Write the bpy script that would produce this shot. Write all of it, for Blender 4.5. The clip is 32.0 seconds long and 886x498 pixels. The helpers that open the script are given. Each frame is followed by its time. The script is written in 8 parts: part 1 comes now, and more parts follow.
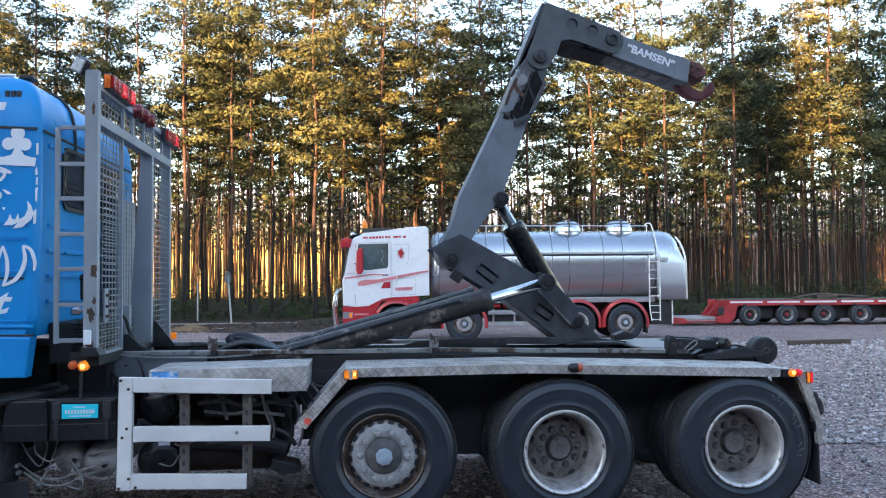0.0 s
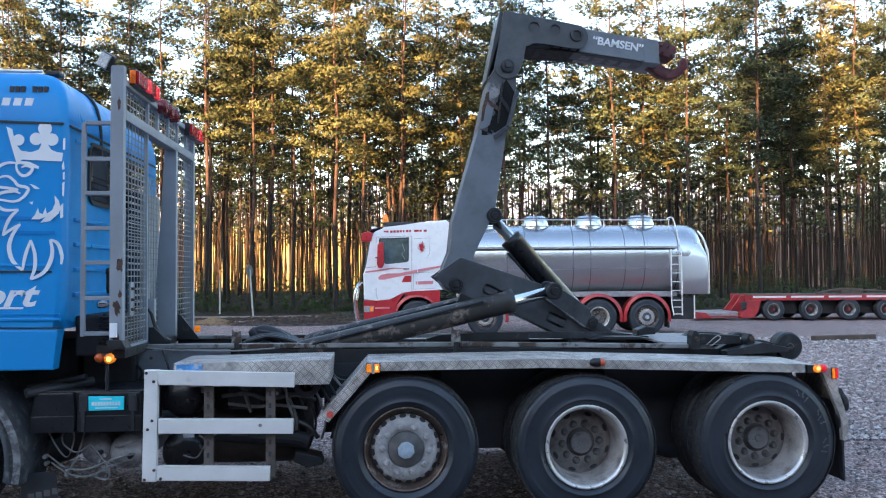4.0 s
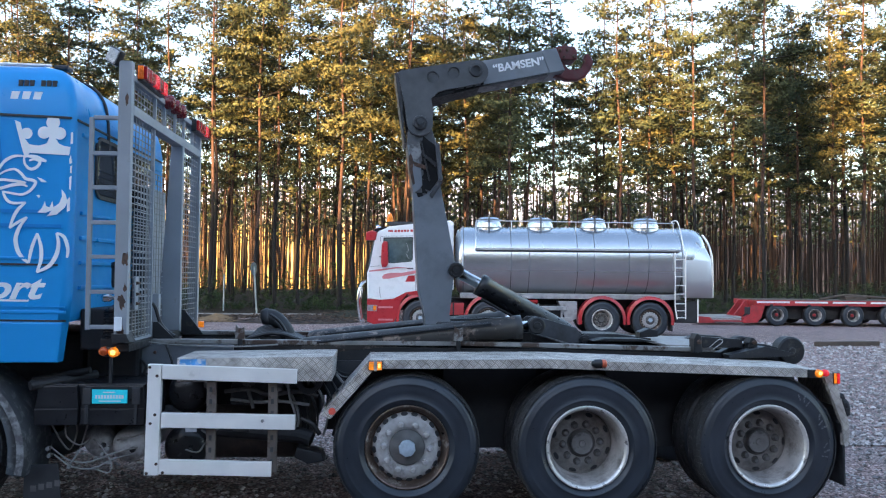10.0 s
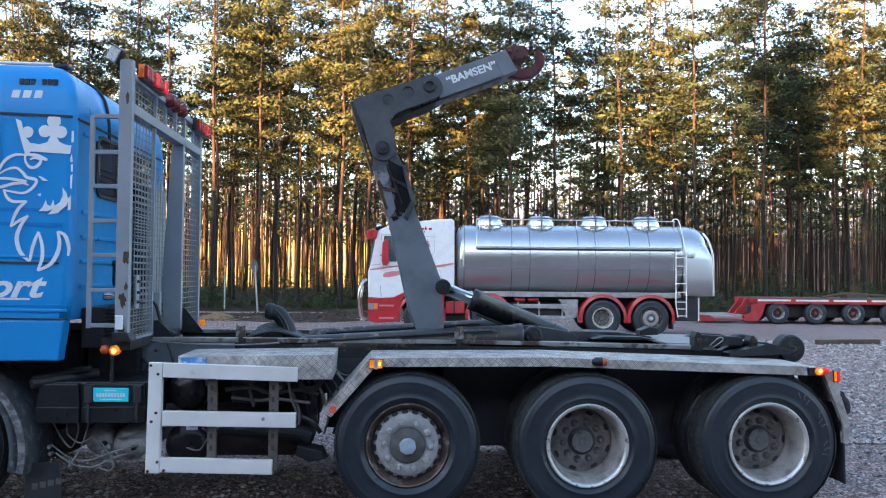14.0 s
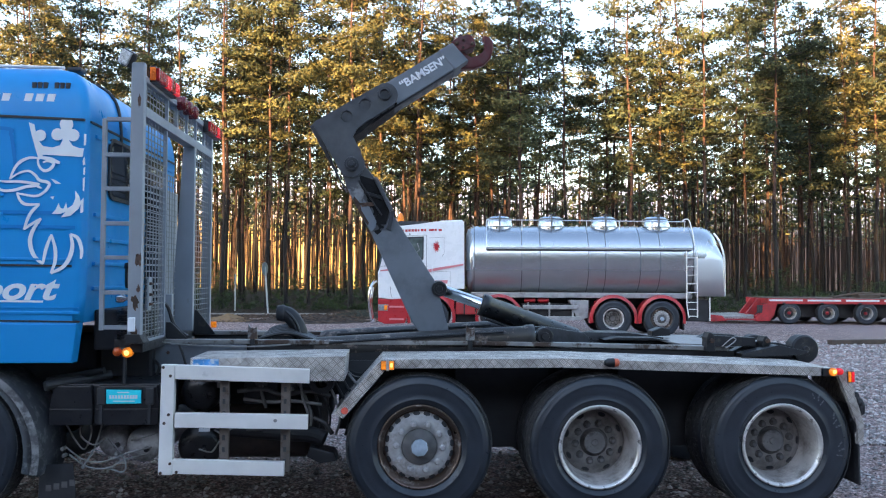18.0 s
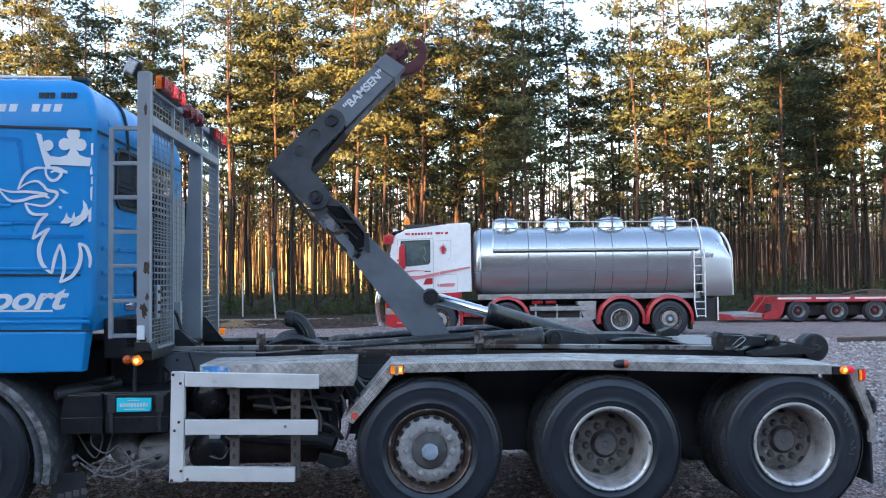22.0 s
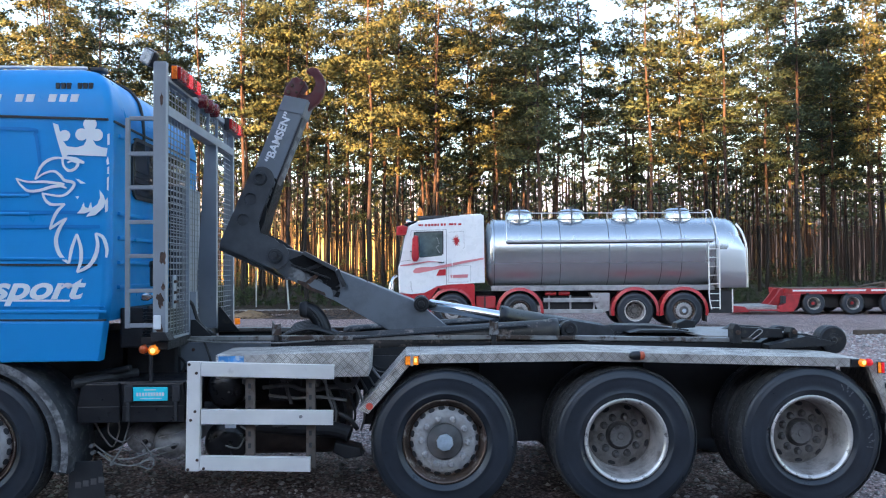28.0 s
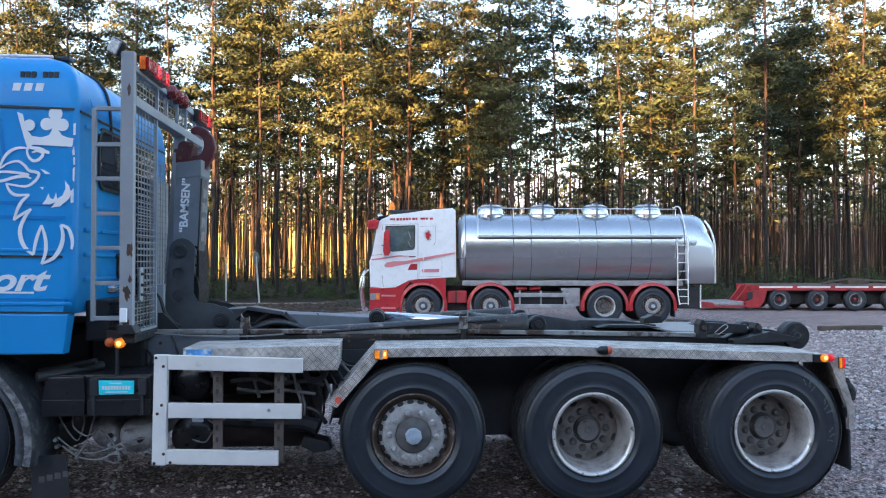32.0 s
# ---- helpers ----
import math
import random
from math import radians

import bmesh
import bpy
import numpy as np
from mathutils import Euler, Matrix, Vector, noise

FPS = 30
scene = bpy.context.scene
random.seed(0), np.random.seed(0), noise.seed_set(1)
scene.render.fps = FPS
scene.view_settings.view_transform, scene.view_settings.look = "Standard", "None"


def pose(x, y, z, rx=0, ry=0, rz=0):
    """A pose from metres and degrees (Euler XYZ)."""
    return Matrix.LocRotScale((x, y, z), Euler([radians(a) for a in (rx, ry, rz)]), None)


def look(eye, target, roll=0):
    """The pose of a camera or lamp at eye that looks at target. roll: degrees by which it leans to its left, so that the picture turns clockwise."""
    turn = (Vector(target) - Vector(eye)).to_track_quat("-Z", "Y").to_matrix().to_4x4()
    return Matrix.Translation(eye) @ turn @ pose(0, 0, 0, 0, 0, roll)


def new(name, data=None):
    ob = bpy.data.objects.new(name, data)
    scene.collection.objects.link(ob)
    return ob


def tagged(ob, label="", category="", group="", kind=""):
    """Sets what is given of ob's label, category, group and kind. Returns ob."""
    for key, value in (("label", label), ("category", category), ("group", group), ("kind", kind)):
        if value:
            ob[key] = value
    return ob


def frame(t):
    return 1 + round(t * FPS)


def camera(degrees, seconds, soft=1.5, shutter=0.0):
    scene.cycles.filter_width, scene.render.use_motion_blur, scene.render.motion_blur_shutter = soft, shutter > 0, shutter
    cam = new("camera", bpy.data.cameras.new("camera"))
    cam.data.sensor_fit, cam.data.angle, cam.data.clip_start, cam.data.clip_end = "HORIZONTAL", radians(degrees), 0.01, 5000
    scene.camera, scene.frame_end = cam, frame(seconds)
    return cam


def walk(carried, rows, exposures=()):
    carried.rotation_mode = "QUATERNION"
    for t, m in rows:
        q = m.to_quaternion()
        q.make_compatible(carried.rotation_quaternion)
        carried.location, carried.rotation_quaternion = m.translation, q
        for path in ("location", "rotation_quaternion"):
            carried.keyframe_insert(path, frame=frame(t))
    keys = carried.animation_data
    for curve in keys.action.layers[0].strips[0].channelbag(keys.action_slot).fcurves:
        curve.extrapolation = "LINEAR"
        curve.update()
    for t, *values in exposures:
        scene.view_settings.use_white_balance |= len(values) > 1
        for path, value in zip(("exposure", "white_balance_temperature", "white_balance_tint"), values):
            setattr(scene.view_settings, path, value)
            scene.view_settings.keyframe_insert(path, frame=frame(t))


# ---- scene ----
cam = camera(56.08, 32.0, 1.15)
walk(cam, [
    (0, look((-0.172, -5.961, 1.774), (1.841, 13.922, 2.549), -0.46)),
    (0.5, look((-0.170, -5.963, 1.771), (1.782, 13.931, 2.412), -0.48)),
    (1, look((-0.176, -5.964, 1.764), (1.723, 13.938, 2.331), -0.49)),
    (1.5, look((-0.172, -5.957, 1.768), (1.645, 13.954, 2.258), -0.48)),
    (2, look((-0.176, -5.967, 1.773), (1.563, 13.952, 2.257), -0.47)),
    (2.5, look((-0.178, -5.959, 1.773), (1.485, 13.965, 2.280), -0.44)),
    (3, look((-0.180, -5.961, 1.773), (1.427, 13.968, 2.289), -0.39)),
    (3.5, look((-0.185, -5.963, 1.775), (1.358, 13.970, 2.309), -0.39)),
    (5.5, look((-0.182, -5.987, 1.780), (1.344, 13.931, 2.749), -0.25)),
    (6, look((-0.181, -5.989, 1.779), (1.328, 13.930, 2.745), -0.17)),
    (6.5, look((-0.181, -5.983, 1.775), (1.298, 13.941, 2.690), -0.03)),
    (7, look((-0.184, -5.982, 1.777), (1.294, 13.942, 2.697), 0.39)),
    (7.5, look((-0.185, -5.979, 1.772), (1.288, 13.948, 2.639), 0.57)),
    (8, look((-0.188, -5.977, 1.768), (1.258, 13.959, 2.466), 0.68)),
    (8.5, look((-0.187, -5.981, 1.764), (1.277, 13.956, 2.360), 0.65)),
    (9, look((-0.189, -5.980, 1.767), (1.256, 13.959, 2.349), 0.70)),
    (9.5, look((-0.188, -5.989, 1.769), (1.242, 13.950, 2.377), 0.60)),
    (10, look((-0.185, -5.986, 1.768), (1.243, 13.953, 2.409), 0.54)),
    (10.5, look((-0.190, -5.993, 1.767), (1.234, 13.945, 2.433), 0.73)),
    (11, look((-0.193, -5.995, 1.767), (1.203, 13.945, 2.424), 0.95)),
    (11.5, look((-0.198, -5.991, 1.765), (1.151, 13.952, 2.426), 1.01)),
    (12, look((-0.198, -5.992, 1.768), (1.087, 13.954, 2.481), 0.95)),
    (12.5, look((-0.195, -5.998, 1.770), (1.072, 13.947, 2.550), 0.85)),
    (13, look((-0.192, -5.996, 1.769), (1.115, 13.947, 2.518), 0.72)),
    (13.5, look((-0.188, -5.996, 1.766), (1.190, 13.947, 2.392), 0.59)),
    (14, look((-0.182, -5.993, 1.767), (1.225, 13.948, 2.369), 0.51)),
    (14.5, look((-0.183, -5.994, 1.767), (1.211, 13.948, 2.378), 0.39)),
    (16.5, look((-0.196, -5.990, 1.765), (0.965, 13.967, 2.372), 0.70)),
    (17, look((-0.202, -5.988, 1.767), (0.939, 13.971, 2.330), 0.52)),
    (17.5, look((-0.197, -5.990, 1.766), (0.965, 13.967, 2.363), 0.34)),
    (18, look((-0.194, -5.987, 1.769), (0.985, 13.968, 2.392), 0.32)),
    (18.5, look((-0.198, -5.983, 1.767), (0.948, 13.976, 2.353), 0.33)),
    (19, look((-0.199, -5.984, 1.768), (0.889, 13.980, 2.272), 0.26)),
    (19.5, look((-0.200, -5.987, 1.769), (0.826, 13.980, 2.277), 0.12)),
    (20, look((-0.196, -5.981, 1.770), (0.821, 13.984, 2.366), -0.03)),
    (20.5, look((-0.195, -5.986, 1.769), (0.844, 13.977, 2.413), -0.10)),
    (21, look((-0.199, -5.984, 1.772), (0.847, 13.979, 2.396), -0.20)),
    (21.5, look((-0.201, -5.989, 1.772), (0.812, 13.975, 2.406), -0.38)),
    (22, look((-0.201, -5.987, 1.774), (0.826, 13.974, 2.467), -0.53)),
    (22.5, look((-0.201, -5.989, 1.774), (0.810, 13.971, 2.528), -0.54)),
    (23, look((-0.201, -5.987, 1.778), (0.724, 13.976, 2.554), -0.63)),
    (23.5, look((-0.205, -5.994, 1.774), (0.664, 13.972, 2.536), -0.64)),
    (24, look((-0.203, -5.999, 1.774), (0.591, 13.969, 2.562), -0.61)),
    (24.5, look((-0.198, -6.002, 1.777), (0.534, 13.967, 2.613), -0.60)),
    (25, look((-0.200, -5.992, 1.777), (0.537, 13.976, 2.625), -0.49)),
    (25.5, look((-0.208, -5.989, 1.776), (0.535, 13.980, 2.598), -0.45)),
    (27.5, look((-0.222, -5.971, 1.771), (0.510, 14.008, 2.304), -0.34)),
    (28, look((-0.221, -5.970, 1.771), (0.504, 14.011, 2.256), -0.38)),
    (28.5, look((-0.223, -5.970, 1.767), (0.476, 14.014, 2.154), -0.34)),
    (29, look((-0.225, -5.967, 1.773), (0.424, 14.022, 1.977), -0.27)),
    (29.5, look((-0.222, -5.965, 1.765), (0.469, 14.023, 1.879), -0.11)),
    (30, look((-0.219, -5.970, 1.765), (0.603, 14.013, 1.858), 0.03)),
    (30.5, look((-0.218, -5.973, 1.764), (0.783, 14.002, 1.930), 0.06)),
    (31, look((-0.214, -5.979, 1.769), (1.024, 13.980, 2.047), 0.05)),
    (31.5, look((-0.210, -5.983, 1.770), (1.153, 13.967, 2.158), -0.10)),
    (32, look((-0.207, -5.979, 1.770), (1.189, 13.969, 2.119), 0.01)),
], [(0, 2.82, 6520, 18), (32, 2.82, 6520, 18)])

# ---- world, sun, exposure ----
SUN_ELEV, SUN_TURN = 7.5, 30.0      # degrees above the horizon; to the left of straight behind the camera
scene.view_settings.exposure = 0.0
world = bpy.data.worlds.new("world")
scene.world = world
world.use_nodes = True
wn = world.node_tree
sky = wn.nodes.new("ShaderNodeTexSky")
sky.sky_type = "NISHITA"
sky.sun_disc = False
sky.sun_elevation = radians(SUN_ELEV)
sky.sun_rotation = radians(180 + SUN_TURN)
sky.air_density, sky.dust_density, sky.ozone_density = 1.0, 0.6, 1.3
wn.links.new(sky.outputs[0], wn.nodes["Background"].inputs[0])
wn.nodes["Background"].inputs[1].default_value = 0.15
sun_way = Vector((math.sin(radians(SUN_TURN)) * math.cos(radians(SUN_ELEV)), math.cos(radians(SUN_TURN)) * math.cos(radians(SUN_ELEV)), -math.sin(radians(SUN_ELEV))))
sun_data = bpy.data.lights.new("sun", "SUN")
sun_data.energy, sun_data.angle, sun_data.color = 5.0, radians(0.6), (1.0, 0.63, 0.28)
sun = new("sun", sun_data)
sun.matrix_world = look((0, -60, 40), Vector((0, -60, 40)) + sun_way)

# ---- materials ----
def mat(name, col, rough=0.6, metal=0.0, var=0.2, scale=3.0, bump=0.15, bscale=60.0, col2=None, amount=0.5, dscale=5.0, fine=0.0, spec=0.5, emit=0.0, sharp=0.12, rvar=0.12, coat=0.0):
    """A procedural surface: base colour with soft variation, a second colour in patches (dirt, rust, wear), fine bump."""
    m = bpy.data.materials.new(name)
    m.use_nodes = True
    nt = m.node_tree
    b = nt.nodes["Principled BSDF"]
    tc = nt.nodes.new("ShaderNodeTexCoord")
    out = tc.outputs["Object"]

    def noise_node(sc, detail=5.0, rough_=0.6):
        n = nt.nodes.new("ShaderNodeTexNoise")
        n.inputs["Scale"].default_value, n.inputs["Detail"].default_value, n.inputs["Roughness"].default_value = sc, detail, rough_
        nt.links.new(out, n.inputs["Vector"])
        return n

    def mix(a, c, fac):
        n = nt.nodes.new("ShaderNodeMix")
        n.data_type = "RGBA"
        for sock, v in ((n.inputs[6], a), (n.inputs[7], c)):
            if isinstance(v, tuple):
                sock.default_value = (*v[:3], 1)
            else:
                nt.links.new(v, sock)
        nt.links.new(fac, n.inputs[0])
        return n.outputs[2]

    def ramp(sock, lo, hi):
        n = nt.nodes.new("ShaderNodeMapRange")
        n.inputs["From Min"].default_value, n.inputs["From Max"].default_value = lo, hi
        nt.links.new(sock, n.inputs["Value"])
        return n.outputs["Result"]

    n1 = noise_node(scale)
    c = mix(tuple(max(0, v * (1 - var)) for v in col), tuple(min(1, v * (1 + var)) for v in col), ramp(n1.outputs["Fac"], 0.3, 0.7))
    if fine:
        n4 = noise_node(bscale * 0.6, 3.0)
        c = mix(c, tuple(v * (1 - fine) for v in col), ramp(n4.outputs["Fac"], 0.45, 0.65))
    if col2:
        n2 = noise_node(dscale, 8.0, 0.68)
        c = mix(c, col2, ramp(n2.outputs["Fac"], 1 - amount - sharp / 2, 1 - amount + sharp / 2))
    nt.links.new(c, b.inputs["Base Color"])
    b.inputs["Metallic"].default_value = metal
    nr = noise_node(scale * 4)
    rr = nt.nodes.new("ShaderNodeMapRange")
    rr.inputs["From Min"].default_value, rr.inputs["From Max"].default_value = 0.3, 0.7
    rr.inputs["To Min"].default_value, rr.inputs["To Max"].default_value = max(0.02, rough - rvar), min(1.0, rough + rvar)
    nt.links.new(nr.outputs["Fac"], rr.inputs["Value"])
    nt.links.new(rr.outputs["Result"], b.inputs["Roughness"])
    b.inputs["Specular IOR Level"].default_value = spec
    b.inputs["Coat Weight"].default_value = coat
    b.inputs["Coat Roughness"].default_value = 0.1
    if bump:
        nb = noise_node(bscale, 6.0)
        bp = nt.nodes.new("ShaderNodeBump")
        bp.inputs["Strength"].default_value, bp.inputs["Distance"].default_value = bump, 0.01
        nt.links.new(nb.outputs["Fac"], bp.inputs["Height"])
        nt.links.new(bp.outputs["Normal"], b.inputs["Normal"])
    if emit:
        nt.links.new(c, b.inputs["Emission Color"])
        b.inputs["Emission Strength"].default_value = emit
    return m


blue = mat("blue_paint", (0.0, 0.265, 0.63), 0.38, 0, 0.06, 1.2, 0.015, 30, (0.004, 0.22, 0.53), 0.32, 1.6, sharp=0.4, spec=0.35)
blue_shade = mat("blue_pressing_shade", (0.0, 0.19, 0.52), 0.38, 0, 0.06, 1.2, 0.0, spec=0.35)
worn_white = mat("worn_white_shaded", (0.2, 0.2, 0.21), 0.6, 0, 0.2, 20, 0.1, 60, (0.07, 0.072, 0.078), 0.42, 18)
white_vinyl = mat("white_vinyl", (0.75, 0.77, 0.8), 0.45, 0, 0.05, 4, 0.03)
grey_paint = mat("grey_paint", (0.15, 0.17, 0.195), 0.5, 0, 0.18, 2.5, 0.08, 40, (0.07, 0.075, 0.085), 0.33, 3.0, sharp=0.35)
frame_grey = mat("frame_grey", (0.065, 0.072, 0.082), 0.42, 0, 0.25, 2.2, 0.1, 40, (0.025, 0.027, 0.03), 0.42, 2.6, sharp=0.35)
arm_dark = mat("greasy_grey", (0.03, 0.033, 0.038), 0.42, 0.1, 0.35, 3.0, 0.12, 35, (0.09, 0.10, 0.115), 0.34, 3.0, sharp=0.4)
elbow_grey = mat("greasy_elbow", (0.085, 0.092, 0.103), 0.42, 0.0, 0.25, 2.5, 0.1, 40, (0.022, 0.024, 0.028), 0.45, 2.2, sharp=0.4)
barrel_m = mat("barrel_worn", (0.042, 0.04, 0.04), 0.42, 0.15, 0.4, 3, 0.12, 30, (0.27, 0.215, 0.185), 0.41, 7.5, sharp=0.1)
black_steel = mat("black_steel", (0.018, 0.019, 0.022), 0.5, 0.2, 0.4, 6, 0.2, 40, (0.10, 0.08, 0.065), 0.32, 7.0, sharp=0.2)
tread_flat = mat("bare_plate", (0.31, 0.295, 0.285), 0.6, 0.2, 0.25, 6, 0.15, 40, (0.2, 0.17, 0.15), 0.42, 6, sharp=0.3)
oily_black = mat("oily_black", (0.014, 0.0145, 0.017), 0.34, 0.1, 0.3, 5, 0.06, 40, (0.035, 0.036, 0.04), 0.3, 4, sharp=0.3)
oily_brown = mat("oily_brown", (0.030, 0.022, 0.019), 0.45, 0.1, 0.4, 4, 0.15, 40, (0.075, 0.05, 0.04), 0.36, 5, sharp=0.3)
worn_rail = mat("worn_rail", (0.25, 0.245, 0.24), 0.5, 0.3, 0.3, 5, 0.15, 50, (0.07, 0.045, 0.035), 0.48, 4.0, sharp=0.06)
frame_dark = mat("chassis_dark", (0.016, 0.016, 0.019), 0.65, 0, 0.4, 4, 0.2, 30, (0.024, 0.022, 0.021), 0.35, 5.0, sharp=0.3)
head_grey = mat("headboard_grey", (0.25, 0.27, 0.30), 0.5, 0, 0.12, 3, 0.06, 40, (0.16, 0.15, 0.14), 0.25, 6.0, sharp=0.2)
hanger_m = mat("rusty_hanger", (0.115, 0.092, 0.08), 0.8, 0.1, 0.3, 9, 0.3, 50, (0.07, 0.045, 0.035), 0.4, 12)
rust = mat("rust", (0.10, 0.055, 0.04), 0.85, 0, 0.4, 12, 0.4, 60, (0.05, 0.03, 0.022), 0.5, 20)
mesh_wire = mat("mesh_wire", (0.215, 0.222, 0.235), 0.6, 0.1, 0.2, 6, 0.0)
tyre_m = mat("tyre_rubber", (0.020, 0.026, 0.036), 0.38, 0, 0.3, 4, 0.12, 60, (0.030, 0.036, 0.046), 0.36, 3.0, sharp=0.3)
tread_m = mat("tyre_tread", (0.03, 0.03, 0.032), 0.85, 0, 0.4, 18, 0.7, 35, (0.11, 0.108, 0.107), 0.38, 26, sharp=0.15)
rim_lip_m = mat("rim_lip", (0.66, 0.63, 0.61), 0.34, 0.55, 0.14, 5, 0.1, 60, (0.22, 0.18, 0.155), 0.36, 11, sharp=0.22)
hub_face = mat("hub_face", (0.15, 0.142, 0.138), 0.55, 0.2, 0.3, 12, 0.2, 60, (0.06, 0.056, 0.053), 0.42, 14)
wear_edge = mat("worn_edge", (0.22, 0.22, 0.225), 0.6, 0, 0.25, 8, 0.15, 40, (0.08, 0.08, 0.085), 0.5, 12, sharp=0.12)
chalk = mat("chalk", (0.16, 0.17, 0.18), 0.9, 0, 0.3, 40, 0.1, 60, (0.05, 0.055, 0.06), 0.5, 60)
rim_alu = mat("rim_light", (0.54, 0.50, 0.475), 0.5, 0.4, 0.22, 5, 0.15, 60, (0.13, 0.105, 0.09), 0.42, 7, sharp=0.3)
rim_rust = mat("rim_worn", (0.13, 0.09, 0.072), 0.36, 0.7, 0.4, 6, 0.22, 50, (0.48, 0.43, 0.40), 0.38, 8, sharp=0.12)
hub_grey = mat("hub_grey", (0.38, 0.365, 0.36), 0.7, 0.1, 0.3, 9, 0.25, 60, (0.13, 0.11, 0.1), 0.36, 10, sharp=0.25)
hub_dark = mat("hub_dark", (0.10, 0.095, 0.095), 0.65, 0.2, 0.4, 10, 0.25, 60, (0.16, 0.14, 0.13), 0.35, 12)
hub_dusty = mat("hub_dusty", (0.046, 0.043, 0.042), 0.6, 0.1, 0.35, 8, 0.25, 60, (0.14, 0.13, 0.125), 0.42, 9, sharp=0.3)
disc_pale = mat("disc_pale", (0.27, 0.25, 0.235), 0.5, 0.35, 0.3, 7, 0.2, 60, (0.085, 0.075, 0.068), 0.45, 8, sharp=0.3)
hub_blue = mat("hub_cap", (0.36, 0.43, 0.5), 0.5, 0.2, 0.25, 20, 0.2, 90, (0.5, 0.52, 0.54), 0.35, 25)
white_alu = mat("white_aluminium", (0.80, 0.765, 0.735), 0.42, 0.15, 0.08, 3, 0.05, 50, (0.4, 0.38, 0.36), 0.24, 7, sharp=0.2)
chrome = mat("chrome_rod", (0.75, 0.77, 0.8), 0.14, 1.0, 0.06, 6, 0.0, rvar=0.05)
red_hook = mat("red_hook", (0.10, 0.008, 0.011), 0.5, 0, 0.35, 8, 0.25, 50, (0.06, 0.035, 0.035), 0.42, 8, sharp=0.25)
black_plastic = mat("black_plastic", (0.009, 0.010, 0.013), 0.36, 0, 0.3, 4, 0.08, 80, (0.024, 0.025, 0.028), 0.35, 5, sharp=0.3)
fender_grey = mat("fender_plastic", (0.07, 0.074, 0.082), 0.45, 0, 0.3, 3, 0.06, 60, (0.2, 0.2, 0.205), 0.42, 14, sharp=0.15)
rubber = mat("rubber_flap", (0.024, 0.025, 0.029), 0.6, 0, 0.3, 6, 0.15, 60)
cyan = mat("cyan_sign", (0.0, 0.72, 0.84), 0.4, 0, 0.06, 8, 0.0)
air_tank = mat("air_tank", (0.44, 0.43, 0.43), 0.55, 0.2, 0.25, 6, 0.12, 50, (0.05, 0.048, 0.048), 0.4, 8, sharp=0.3)
hose = mat("hose_grey", (0.20, 0.195, 0.19), 0.55, 0, 0.35, 12, 0.1)
hose_black = mat("hose_black", (0.018, 0.018, 0.02), 0.45, 0, 0.3, 12, 0.1)
blue_step = mat("blue_step", (0.06, 0.26, 0.55), 0.5, 0, 0.3, 12, 0.1, 60, (0.5, 0.55, 0.6), 0.46, 32)
amber = mat("amber_lens", (1.0, 0.24, 0.02), 0.25, 0, 0.1, 20, 0.0, emit=0.0)
amber_on = mat("amber_lit", (0.85, 0.17, 0.012), 0.22, 0, 0.75, 16, 0.0, emit=0.115)
# Paler glow for small discs on the lenses, painting a hot spot.
amber_hot = mat("amber_hot_spot", (1.0, 0.52, 0.10), 0.25, 0, 0.15, 30, 0.0, emit=0.42)
red_lens = mat("red_lens", (0.30, 0.010, 0.013), 0.2, 0, 0.4, 30, 0.05, 120, emit=0.012)
amber_bar = mat("amber_bar_lens", (0.62, 0.13, 0.015), 0.22, 0, 0.5, 24, 0.05, 120, emit=0.05)
red_on = mat("red_lit", (0.8, 0.02, 0.03), 0.25, 0, 0.4, 26, 0.0, emit=0.075)
lamp_glass = mat("lamp_glass", (0.3, 0.31, 0.33), 0.3, 0.4, 0.3, 60, 0.3, 90)
dark_red = mat("dark_red_lens", (0.14, 0.008, 0.012), 0.25, 0, 0.2, 20, 0)
grease_shade_black = mat("black_grease_and_shade", (0.007, 0.007, 0.008), 0.6, 0, 0.4, 8, 0.4, 40, (0.02, 0.018, 0.016), 0.25, 9, sharp=0.2, spec=0.2)
cab_glass = mat("cab_glass", (0.085, 0.11, 0.105), 0.07, 0, 0.5, 2.5, 0.0, rvar=0.02, spec=0.8)
glass_dark = mat("dark_glass", (0.012, 0.014, 0.018), 0.06, 0, 0.2, 2, 0.0, rvar=0.02, spec=0.8)
white_cab = mat("white_cab", (0.72, 0.73, 0.75), 0.3, 0, 0.03, 1.5, 0.01, 30, (0.62, 0.62, 0.64), 0.3, 1.5, sharp=0.4, coat=0.3)
red_paint = mat("red_paint", (0.42, 0.018, 0.025), 0.35, 0, 0.15, 2, 0.02, 30, (0.26, 0.02, 0.025), 0.3, 3, sharp=0.3, coat=0.2)
pink_red = mat("faded_red", (0.6, 0.2, 0.22), 0.4, 0, 0.1, 3, 0.0)
steel_tank = mat("polished_steel", (0.56, 0.57, 0.59), 0.35, 1.0, 0.05, 1.5, 0.0, 6, rvar=0.03)
steel_bright = mat("bright_steel", (0.66, 0.67, 0.69), 0.24, 1.0, 0.05, 4, 0.03, 9, rvar=0.05)
steel_matt = mat("brushed_steel", (0.68, 0.69, 0.71), 0.36, 1.0, 0.02, 1.5, 0.0, rvar=0.04)
steel_dirty = mat("dirty_steel", (0.42, 0.42, 0.43), 0.45, 0.8, 0.2, 4, 0.08, 40, (0.2, 0.17, 0.15), 0.35, 6, sharp=0.3)
seam_m = mat("weld_seam", (0.16, 0.17, 0.18), 0.5, 0.6, 0.2, 8, 0)
